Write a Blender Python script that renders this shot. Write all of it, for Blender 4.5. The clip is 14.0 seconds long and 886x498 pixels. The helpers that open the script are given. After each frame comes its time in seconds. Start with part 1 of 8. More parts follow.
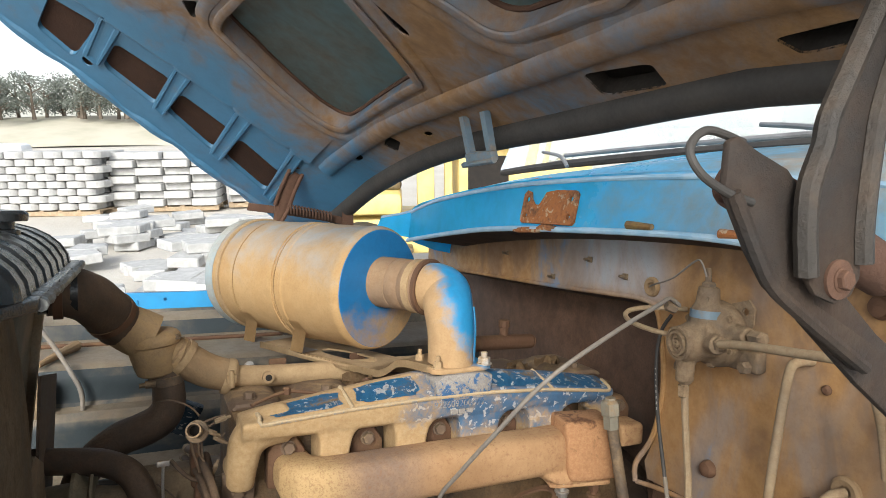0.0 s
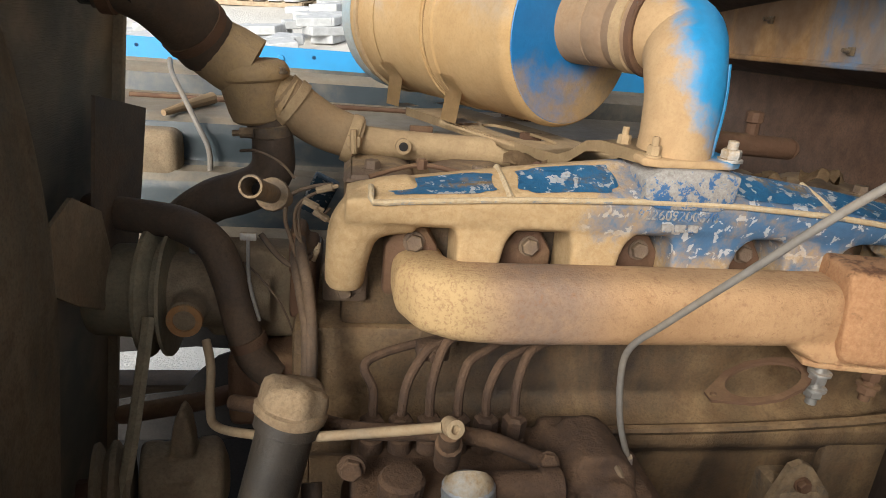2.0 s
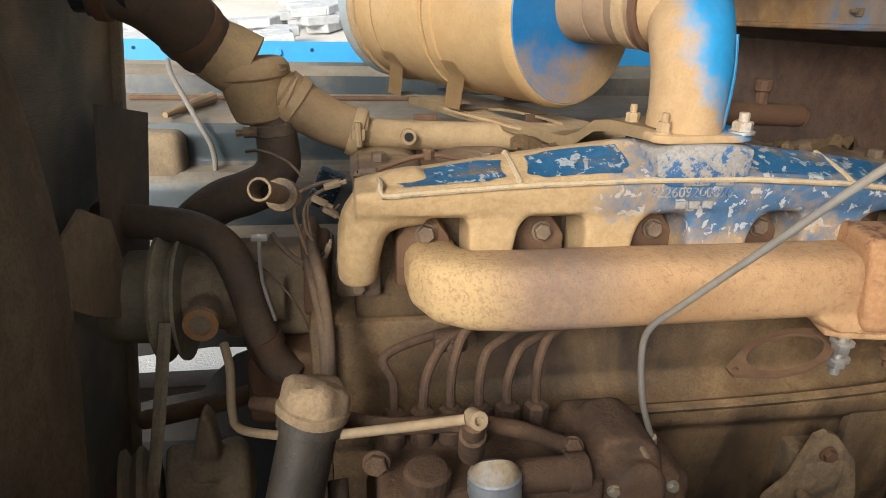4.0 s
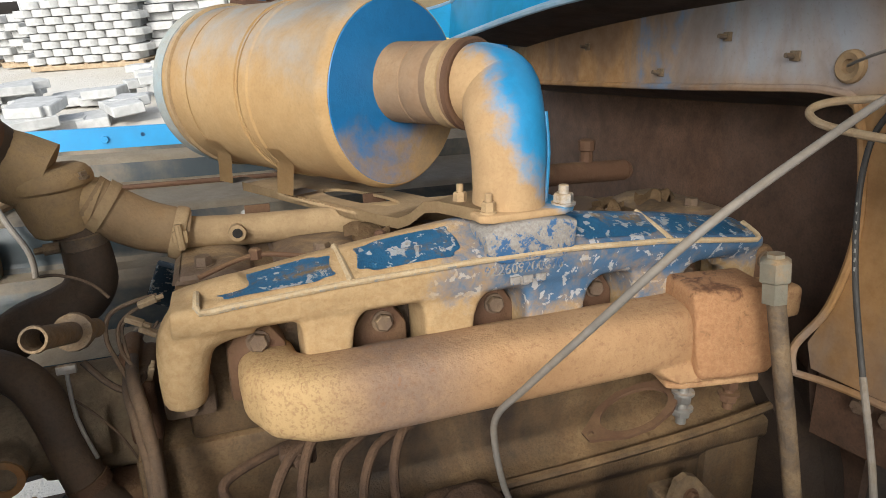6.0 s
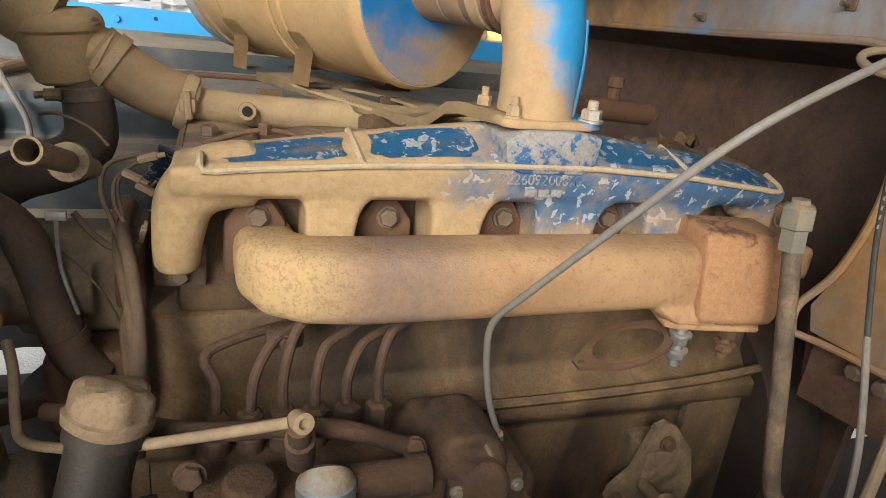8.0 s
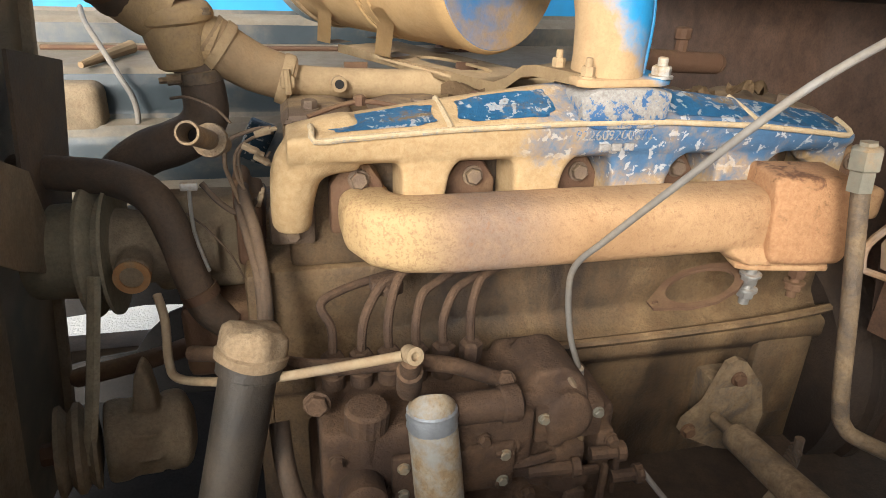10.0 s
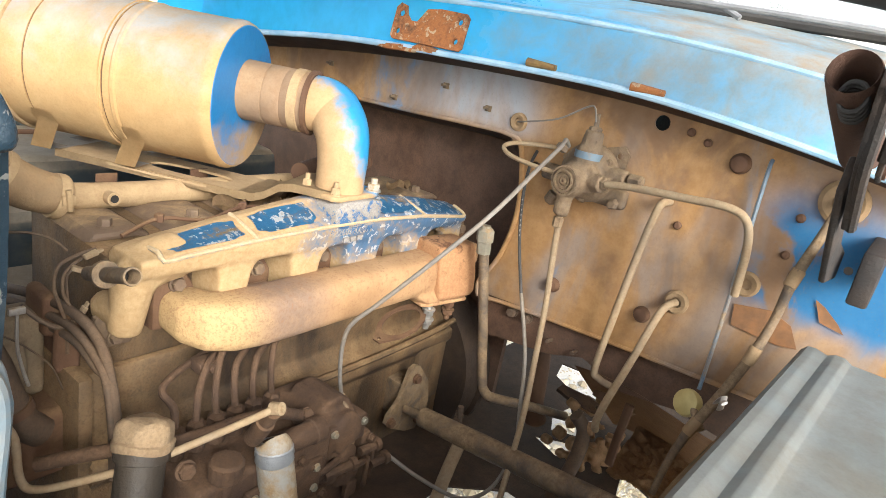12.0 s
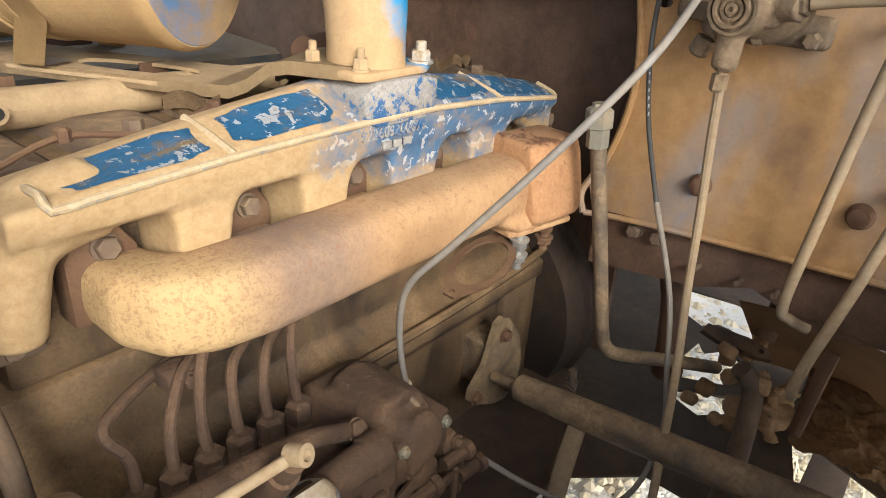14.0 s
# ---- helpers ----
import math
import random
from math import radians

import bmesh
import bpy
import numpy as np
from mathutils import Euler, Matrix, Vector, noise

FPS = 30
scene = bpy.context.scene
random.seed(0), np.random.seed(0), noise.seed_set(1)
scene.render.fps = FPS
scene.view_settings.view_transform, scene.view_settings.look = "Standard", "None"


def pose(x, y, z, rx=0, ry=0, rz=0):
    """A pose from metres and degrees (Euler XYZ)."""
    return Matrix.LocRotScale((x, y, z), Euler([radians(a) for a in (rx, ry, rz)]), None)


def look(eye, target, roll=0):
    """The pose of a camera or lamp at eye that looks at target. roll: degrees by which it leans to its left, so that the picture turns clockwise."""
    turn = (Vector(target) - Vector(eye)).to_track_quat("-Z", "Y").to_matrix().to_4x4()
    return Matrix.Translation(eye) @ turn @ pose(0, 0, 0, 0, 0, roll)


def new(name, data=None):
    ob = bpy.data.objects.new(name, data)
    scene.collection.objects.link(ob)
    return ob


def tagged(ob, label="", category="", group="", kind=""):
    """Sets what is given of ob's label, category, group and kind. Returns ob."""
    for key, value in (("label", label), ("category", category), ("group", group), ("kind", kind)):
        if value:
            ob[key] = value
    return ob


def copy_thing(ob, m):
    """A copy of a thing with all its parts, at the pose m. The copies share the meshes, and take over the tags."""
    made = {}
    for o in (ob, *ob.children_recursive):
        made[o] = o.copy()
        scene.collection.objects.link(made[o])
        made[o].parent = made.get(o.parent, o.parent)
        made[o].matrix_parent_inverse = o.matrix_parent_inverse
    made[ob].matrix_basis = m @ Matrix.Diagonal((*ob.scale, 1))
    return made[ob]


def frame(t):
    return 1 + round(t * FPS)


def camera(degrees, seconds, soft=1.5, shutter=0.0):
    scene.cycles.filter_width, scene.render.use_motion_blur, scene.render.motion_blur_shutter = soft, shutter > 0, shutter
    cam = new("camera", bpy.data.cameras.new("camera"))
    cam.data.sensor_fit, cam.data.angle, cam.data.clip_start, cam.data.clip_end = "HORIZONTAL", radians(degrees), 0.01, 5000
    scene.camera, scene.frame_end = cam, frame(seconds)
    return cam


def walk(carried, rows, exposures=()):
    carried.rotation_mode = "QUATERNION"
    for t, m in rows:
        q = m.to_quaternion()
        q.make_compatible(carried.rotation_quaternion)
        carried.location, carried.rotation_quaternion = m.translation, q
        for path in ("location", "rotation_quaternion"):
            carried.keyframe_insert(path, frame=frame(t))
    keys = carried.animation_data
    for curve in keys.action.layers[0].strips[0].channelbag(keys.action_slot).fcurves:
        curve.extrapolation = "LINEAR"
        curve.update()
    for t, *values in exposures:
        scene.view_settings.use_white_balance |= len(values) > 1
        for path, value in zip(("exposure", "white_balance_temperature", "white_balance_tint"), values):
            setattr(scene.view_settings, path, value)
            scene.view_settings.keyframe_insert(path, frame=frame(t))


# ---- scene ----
cam = camera(68.2, 14.0, soft=0.7)
PATH = [
    (0, (0.023, -0.020, 1.676), (0.815, 1.782, 1.317), -0.6),
    (0.3, (0.115, 0.086, 1.640), (0.622, 1.986, 1.276), -1.3),
    (0.5, (0.127, 0.136, 1.638), (0.423, 2.074, 1.242), -3.3),
    (0.7, (0.140, 0.206, 1.610), (0.305, 2.135, 1.106), -3.3),
    (1, (0.141, 0.289, 1.555), (0.302, 2.168, 0.890), 0.6),
    (1.3, (0.143, 0.302, 1.528), (0.248, 2.145, 0.757), -1.5),
    (1.5, (0.144, 0.304, 1.518), (0.305, 2.124, 0.705), -1.6),
    (2, (0.132, 0.310, 1.491), (0.361, 2.096, 0.620), 1.1),
    (2.2, (0.121, 0.311, 1.480), (0.381, 2.075, 0.574), 2.6),
    (4.3, (0.133, 0.323, 1.504), (0.345, 2.088, 0.586), -4.0),
    (4.5, (0.140, 0.327, 1.514), (0.376, 2.099, 0.617), -5.4),
    (5, (0.151, 0.334, 1.528), (0.406, 2.110, 0.645), -7.7),
    (5.5, (0.178, 0.347, 1.532), (0.584, 2.115, 0.690), -7.4),
    (5.7, (0.187, 0.349, 1.533), (0.672, 2.095, 0.688), -7.9),
    (6, (0.191, 0.351, 1.525), (0.752, 2.093, 0.719), -4.2),
    (6.2, (0.191, 0.355, 1.511), (0.871, 2.074, 0.748), -2.0),
    (6.5, (0.189, 0.359, 1.490), (0.870, 2.080, 0.732), 2.3),
    (7, (0.183, 0.357, 1.475), (0.825, 2.082, 0.693), 3.9),
    (7.5, (0.181, 0.361, 1.467), (0.814, 2.066, 0.633), 3.7),
    (8, (0.172, 0.353, 1.460), (0.739, 2.038, 0.545), 4.0),
    (8.2, (0.168, 0.349, 1.458), (0.697, 2.039, 0.528), 3.5),
    (10.3, (0.118, 0.270, 1.508), (0.489, 1.940, 0.471), -1.0),
    (10.5, (0.106, 0.244, 1.536), (0.562, 1.932, 0.565), -2.3),
    (10.7, (0.075, 0.224, 1.564), (0.633, 1.918, 0.657), -7.0),
    (11, (-0.016, 0.211, 1.597), (0.917, 1.756, 0.735), -3.7),
    (11.2, (-0.107, 0.207, 1.620), (1.060, 1.561, 0.729), -0.6),
    (11.5, (-0.217, 0.204, 1.642), (1.072, 1.455, 0.762), 7.5),
    (11.7, (-0.241, 0.211, 1.649), (1.092, 1.425, 0.780), 7.0),
    (12, (-0.247, 0.251, 1.664), (1.256, 1.279, 0.838), 12.7),
    (12.2, (-0.235, 0.299, 1.681), (1.402, 1.170, 0.935), 14.8),
    (12.5, (-0.213, 0.366, 1.696), (1.460, 1.153, 0.933), 3.4),
    (12.7, (-0.218, 0.389, 1.692), (1.382, 1.251, 0.859), -3.2),
    (13, (-0.230, 0.413, 1.668), (1.443, 1.232, 0.939), -0.4),
    (13.2, (-0.207, 0.441, 1.641), (1.489, 1.256, 0.960), -2.2),
    (13.5, (-0.121, 0.479, 1.588), (1.439, 1.433, 0.778), -1.1),
    (14, (0.010, 0.495, 1.475), (1.354, 1.527, 0.413), 5.5),
]
EXPOSURE = [(0, 0.70), (0.5, 0.52), (1.0, 0.44), (1.5, 0.62), (2.0, 0.70), (4.5, 0.86), (5.5, 0.60), (7.5, 0.64), (10.5, 1.3), (11.5, 1.4), (12.5, 1.55), (12.75, 1.38), (13.2, 1.42), (14, 1.2)]
walk(cam, [(t, look(e, g, r)) for t, e, g, r in PATH], EXPOSURE)

# ---- light ----
SUN_EL, SUN_AZ = 31.0, 211.0        # degrees: height, and compass turn from +y towards +x
world = bpy.data.worlds.new("sky")
scene.world = world
world.use_nodes = True
wn = world.node_tree
sky = wn.nodes.new("ShaderNodeTexSky")
sky.sky_type, sky.sun_disc = "NISHITA", False
sky.sun_elevation, sky.sun_rotation = radians(SUN_EL), radians(SUN_AZ)
sky.air_density, sky.dust_density, sky.ozone_density = 1.0, 1.6, 1.0
haze = wn.nodes.new("ShaderNodeHueSaturation")
haze.inputs["Saturation"].default_value, haze.inputs["Value"].default_value = 0.42, 1.15
wn.nodes["Background"].inputs["Strength"].default_value = 0.15
wn.links.new(sky.outputs[0], haze.inputs["Color"])
wn.links.new(haze.outputs[0], wn.nodes["Background"].inputs[0])
sun = new("sun", bpy.data.lights.new("sun", "SUN"))
sun.data.energy, sun.data.angle, sun.data.color = 2.4, radians(27), (1.0, 0.99, 0.93)
sd = Vector((math.sin(radians(SUN_AZ)) * math.cos(radians(SUN_EL)), math.cos(radians(SUN_AZ)) * math.cos(radians(SUN_EL)), math.sin(radians(SUN_EL))))
sun.matrix_world = look(sd * 30, (0, 0, 0))

# ---- frames: the truck stands nose up and leans to its far side ----
PIVOT = Vector((0.472, 0.93, 1.27))
TRUCK = Matrix.Translation(PIVOT) @ Matrix.Rotation(radians(4.4), 4, "Y") @ Matrix.Rotation(radians(-5.0), 4, "X") @ Matrix.Translation(-PIVOT)
V = Vector


# ---- mesh helpers ----
def smooth_path(pts, sub=6):
    p = [V(q) for q in pts]
    if len(p) < 3 or sub < 2:
        return p
    out = []
    for i in range(len(p) - 1):
        a, b, c, d = p[max(i - 1, 0)], p[i], p[i + 1], p[min(i + 2, len(p) - 1)]
        for k in range(sub):
            t = k / sub
            out.append(0.5 * (2 * b + (c - a) * t + (2 * a - 5 * b + 4 * c - d) * t * t + (3 * b - a - 3 * c + d) * t ** 3))
    out.append(p[-1])
    return out


def skin(bm, rings, close=True, cap=True):
    """Faces between rings of vertices, with end caps."""
    n = len(rings[0])
    for a, b in zip(rings, rings[1:]):
        for i in range(n if close else n - 1):
            j = (i + 1) % n
            bm.faces.new((a[i], a[j], b[j], b[i]))
    if cap and close:
        bm.faces.new(list(reversed(rings[0])))
        bm.faces.new(rings[-1])


def tube(bm, pts, r, n=12, sub=6, cap=True, flat=1.0, ref=(0, 0, 1)):
    """A bent rod; r: one radius or one for each point; flat: height over width of its section."""
    path = smooth_path(pts, sub)
    rs = r if isinstance(r, (list, tuple)) else [r] * len(pts)
    m = len(path)
    rings, u = [], None
    for i, p in enumerate(path):
        s = i * (len(rs) - 1) / (m - 1)
        k = min(int(s), len(rs) - 2)
        rad = rs[k] + (rs[k + 1] - rs[k]) * (s - k)
        d = (path[min(i + 1, m - 1)] - path[max(i - 1, 0)]).normalized()
        if u is None:
            u = V(ref) if abs(d.dot(V(ref))) < 0.95 else V((1, 0, 0))
        u = (u - d * u.dot(d)).normalized()
        w = d.cross(u)
        rings.append([bm.verts.new(p + rad * (math.cos(a) * w + flat * math.sin(a) * u)) for a in (2 * math.pi * q / n for q in range(n))])
    skin(bm, rings, True, cap)
    return bm


def lathe(bm, prof, origin, axis, n=28, cap=True):
    """A turned form: prof holds (distance along the axis, radius)."""
    o, d = V(origin), V(axis).normalized()
    u = d.orthogonal().normalized()
    w = d.cross(u)
    rings = [[bm.verts.new(o + d * s + max(r, 1e-4) * (math.cos(a) * u + math.sin(a) * w)) for a in (2 * math.pi * q / n for q in range(n))] for s, r in prof]
    skin(bm, rings, True, cap)
    return bm


def merge(bm, tmp, m=None):
    if m is not None:
        bmesh.ops.transform(tmp, matrix=m, verts=tmp.verts)
    me = bpy.data.meshes.new("tmp")
    tmp.to_mesh(me)
    tmp.free()
    bm.from_mesh(me)
    bpy.data.meshes.remove(me)
    return bm


def box(bm, lo, hi, bev=0.003, seg=2, m=None):
    t = bmesh.new()
    c = [(a + b) / 2 for a, b in zip(lo, hi)]
    s = [abs(b - a) for a, b in zip(lo, hi)]
    bmesh.ops.create_cube(t, size=1, matrix=Matrix.LocRotScale(V(c), None, V(s)))
    if bev:
        bmesh.ops.bevel(t, geom=list(t.edges), offset=min(bev, min(s) * 0.45), segments=seg, profile=0.5, affect="EDGES")
    return merge(bm, t, m)


def prism(bm, poly, axis, a, b, bev=0.0, seg=2, m=None):
    """A polygon drawn in the plane across one axis, drawn out from a to b."""
    def at(p, s):
        q = list(p)
        q.insert(axis, s)
        return q
    t = bmesh.new()
    skin(t, [[t.verts.new(at(p, s)) for p in poly] for s in (a, b)])
    bmesh.ops.recalc_face_normals(t, faces=t.faces)
    if bev:
        bmesh.ops.bevel(t, geom=list(t.edges), offset=bev, segments=seg, profile=0.5, affect="EDGES")
    return merge(bm, t, m)


def plate(bm, outer, holes, thick, m, bev=0.0):
    """A sheet with holes, drawn in x and y and drawn out along z by thick."""
    t = bmesh.new()
    edges = []
    for loop in [outer] + list(holes):
        vs = [t.verts.new((p[0], p[1], 0)) for p in loop]
        edges += [t.edges.new((vs[i], vs[(i + 1) % len(vs)])) for i in range(len(vs))]
    bmesh.ops.triangle_fill(t, use_beauty=True, use_dissolve=False, edges=edges)
    g = bmesh.ops.extrude_face_region(t, geom=list(t.faces))
    bmesh.ops.translate(t, vec=(0, 0, thick), verts=[v for v in g["geom"] if isinstance(v, bmesh.types.BMVert)])
    bmesh.ops.recalc_face_normals(t, faces=t.faces)
    return merge(bm, t, m)


def oval(cx, cy, rx, ry, n=20, power=2.0, turn=0.0):
    out = []
    for k in range(n):
        a = 2 * math.pi * k / n
        c, s = math.cos(a), math.sin(a)
        x, y = rx * math.copysign(abs(c) ** (2 / power), c), ry * math.copysign(abs(s) ** (2 / power), s)
        out.append((cx + x * math.cos(turn) - y * math.sin(turn), cy + x * math.sin(turn) + y * math.cos(turn)))
    return out


def sheet(bm, fn, nu, nv, thick=0.0):
    """A sheet from a function of (0..1, 0..1); with thickness it gets a back and an edge."""
    g = [[bm.verts.new(fn(i / nu, j / nv)) for j in range(nv + 1)] for i in range(nu + 1)]
    fs = [bm.faces.new((g[i][j], g[i + 1][j], g[i + 1][j + 1], g[i][j + 1])) for i in range(nu) for j in range(nv)]
    if thick:
        bmesh.ops.solidify(bm, geom=fs, thickness=thick)
    return bm


def hexbolt(bm, p, axis, af=0.017, h=0.008, washer=True, stud=0.0):
    if washer:
        lathe(bm, [(-0.001, af * 0.7), (0.002, af * 0.7), (0.0022, af * 0.62)], p, axis, 18)
    lathe(bm, [(0.001, af * 0.577), (h * 0.85, af * 0.577), (h, af * 0.5)], p, axis, 6)
    if stud:
        lathe(bm, [(0, af * 0.3), (h + stud, af * 0.3), (h + stud + 0.001, af * 0.24)], p, axis, 12)
    return bm


def frame_to(o, ex, ey):
    """The pose with its origin at o, x along ex and y near ey."""
    x = V(ex).normalized()
    z = x.cross(V(ey)).normalized()
    y = z.cross(x)
    return Matrix(((x.x, y.x, z.x, o[0]), (x.y, y.y, z.y, o[1]), (x.z, y.z, z.z, o[2]), (0, 0, 0, 1)))


# ---- things and parts ----
def thing(name, base, label, category, group="", kind="", on_truck=True):
    ob = new(name)
    ob.empty_display_size = 0.05
    ob.matrix_basis = (TRUCK if on_truck else Matrix()) @ Matrix.Translation(base)
    ob["base"] = list(base)
    return tagged(ob, label, category, group, kind)


def base_of(ob):
    while ob.parent:
        ob = ob.parent
    return V(ob["base"])


def finish(bm, name, material, shade=35, shift=None):
    bmesh.ops.recalc_face_normals(bm, faces=bm.faces)
    if shift is not None:
        bmesh.ops.translate(bm, vec=-shift, verts=bm.verts)
    me = bpy.data.meshes.new(name)
    bm.to_mesh(me)
    bm.free()
    for m in (material if isinstance(material, (list, tuple)) else [material]):
        me.materials.append(m)
    if shade:
        me.polygons.foreach_set("use_smooth", [True] * len(me.polygons))
        if shade < 180:
            me.set_sharp_from_angle(angle=radians(shade))
    return me


def part(name, bm, material, parent, label="", cast=0.0, shade=35):
    """One mesh under a thing or a part, drawn in the thing's own frame. cast: size of grain by which a rough casting is fused together."""
    ob = new(name, finish(bm, name, material, 180 if cast else shade, base_of(parent)))
    ob.parent = parent
    if cast:
        r = ob.modifiers.new("fuse", "REMESH")
        r.mode, r.voxel_size, r.use_smooth_shade = "VOXEL", cast, True
        s = ob.modifiers.new("soften", "SMOOTH")
        s.factor, s.iterations = 0.5, 5
    if label:
        ob["label"] = label
    return ob


def single(name, bm, material, base, label, category, group="", kind="", on_truck=True, shade=35, cast=0.0):
    """A thing of one mesh."""
    ob = new(name, finish(bm, name, material, 180 if cast else shade, V(base)))
    ob.matrix_basis = (TRUCK if on_truck else Matrix()) @ Matrix.Translation(base)
    if cast:
        r = ob.modifiers.new("fuse", "REMESH")
        r.mode, r.voxel_size, r.use_smooth_shade = "VOXEL", cast, True
        s = ob.modifiers.new("soften", "SMOOTH")
        s.factor, s.iterations = 0.5, 5
    ob["base"] = list(base)
    return tagged(ob, label, category, group, kind)


# ---- materials ----
class Mat:
    def __init__(self, name):
        self.m = bpy.data.materials.new(name)
        self.m.use_nodes = True
        self.t = self.m.node_tree
        self.b = self.t.nodes["Principled BSDF"]
        co = self.t.nodes.new("ShaderNodeTexCoord")
        self.co = co.outputs["Object"]

    def put(self, sock, v):
        if isinstance(v, (int, float, tuple, list)):
            if isinstance(v, (tuple, list)) and len(v) == 3 and sock.type == "RGBA":
                v = (*v, 1)
            sock.default_value = v
        else:
            self.t.links.new(v, sock)

    def noise(self, scale, detail=4, rough=0.55, dist=0.0, stretch=None):
        n = self.t.nodes.new("ShaderNodeTexNoise")
        n.inputs["Scale"].default_value, n.inputs["Detail"].default_value = scale, detail
        n.inputs["Roughness"].default_value, n.inputs["Distortion"].default_value = rough, dist
        src = self.co
        if stretch:
            mp = self.t.nodes.new("ShaderNodeMapping")
            mp.inputs["Scale"].default_value = stretch
            self.put(mp.inputs[0], self.co)
            src = mp.outputs[0]
        self.put(n.inputs["Vector"], src)
        return n.outputs["Fac"]

    def ramp(self, v, a, b, lo=0.0, hi=1.0, smooth=True):
        n = self.t.nodes.new("ShaderNodeMapRange")
        n.interpolation_type = "SMOOTHSTEP" if smooth else "LINEAR"
        for i, x in enumerate((v, a, b, lo, hi)):
            self.put(n.inputs[i], x)
        return n.outputs[0]

    def math(self, op, a, b=0.0):
        n = self.t.nodes.new("ShaderNodeMath")
        n.operation = op
        n.use_clamp = False
        self.put(n.inputs[0], a)
        self.put(n.inputs[1], b)
        return n.outputs[0]

    def mix(self, f, a, b):
        n = self.t.nodes.new("ShaderNodeMix")
        n.data_type = "RGBA"
        self.put(n.inputs["Factor"], f)
        self.put(n.inputs["A"], a)
        self.put(n.inputs["B"], b)
        return n.outputs["Result"]

    def axis(self, k):
        n = self.t.nodes.new("ShaderNodeSeparateXYZ")
        self.put(n.inputs[0], self.co)
        return n.outputs[k]

    def up(self):
        g = self.t.nodes.new("ShaderNodeNewGeometry")
        n = self.t.nodes.new("ShaderNodeSeparateXYZ")
        self.put(n.inputs[0], g.outputs["Normal"])
        return n.outputs[2]

    def random(self):
        n = self.t.nodes.new("ShaderNodeObjectInfo")
        return n.outputs["Random"]

    def island(self):
        g = self.t.nodes.new("ShaderNodeNewGeometry")
        return g.outputs["Random Per Island"]

    def bump(self, h, strength=0.3, dist=0.002):
        n = self.t.nodes.new("ShaderNodeBump")
        n.inputs["Strength"].default_value, n.inputs["Distance"].default_value = strength, dist
        self.put(n.inputs["Height"], h)
        self.put(self.b.inputs["Normal"], n.outputs[0])

    def done(self, color, rough=0.7, metal=0.0):
        self.put(self.b.inputs["Base Color"], color)
        self.put(self.b.inputs["Roughness"], rough)
        self.put(self.b.inputs["Metallic"], metal)
        return self.m


DUST, DUST2 = (0.40, 0.28, 0.15), (0.32, 0.215, 0.115)
SKYBLUE = (0.045, 0.55, 0.90)


def dusty(name, paint, amount=0.5, big=7.0, dust=DUST, dust2=DUST2, rough=0.6, metal=0.0, relief=0.25, upward=0.35, grain=260, edge=0.12, region=None, chips=None, stretch=None, dust_rough=0.92, grit=1.0):
    """Paint or metal under settled dust. amount: how much is covered; region(mat) gives a further share of cover; chips: colour under flaked paint."""
    m = Mat(name)
    n1 = m.noise(big, 6, 0.6, 0.6, stretch)
    n2 = m.noise(grain, 5, 0.6)
    n3 = m.noise(big * 6, 5, 0.65, 0.3)
    cover = m.math("ADD", m.math("MULTIPLY", n1, 0.7), m.math("MULTIPLY", n3, 0.3))
    cover = m.math("ADD", cover, m.math("MULTIPLY", m.up(), upward * 0.25))
    cover = m.math("ADD", cover, amount - 0.5)
    if region:
        cover = m.math("ADD", cover, region(m))
    f = m.ramp(cover, 0.5 - edge, 0.5 + edge)
    d = m.mix(m.ramp(n3, 0.3, 0.7), dust, dust2)
    n5, n6 = m.noise(48, 5, 0.7, 0.2), m.noise(grain * 2.2, 2, 0.5)
    d = m.mix(m.ramp(n5, 0.44, 0.68, 0.0, 0.42 * grit), d, tuple(c * 0.62 for c in dust2))
    d = m.mix(m.ramp(n2, 0.42, 0.72, 0.0, 0.45 * grit), d, tuple(c * 0.55 for c in dust2))
    d = m.mix(m.ramp(n6, 0.60, 0.72, 0.0, 0.28 * grit), d, tuple(c * 0.45 for c in dust2))
    p = m.mix(m.ramp(n3, 0.3, 0.75, 0.0, 0.35), paint, tuple(c * 0.55 for c in paint))
    if chips:
        n4 = m.noise(75, 3, 0.6, 0.4)
        p = m.mix(m.ramp(n4, 0.575, 0.615), p, chips)
    m.bump(m.math("ADD", m.math("MULTIPLY", n2, 0.9), m.math("ADD", n3, m.math("MULTIPLY", n5, 0.9))), min(1.0, relief * 1.5), 0.0016)
    return m.done(m.mix(f, p, d), m.ramp(f, 0, 1, rough, dust_rough, False), m.ramp(f, 0, 0.6, metal, 0, False) if metal else 0.0)


def plain(name, a, b, scale=30, rough=0.6, metal=0.0, relief=0.15, grain=200):
    m = Mat(name)
    n1, n2 = m.noise(scale, 5, 0.6, 0.3), m.noise(grain, 4)
    m.bump(m.math("ADD", n1, m.math("MULTIPLY", n2, 0.5)), relief, 0.001)
    return m.done(m.mix(m.ramp(n1, 0.3, 0.7), a, b), m.ramp(n2, 0.2, 0.8, rough - 0.08, min(1, rough + 0.1)), metal)


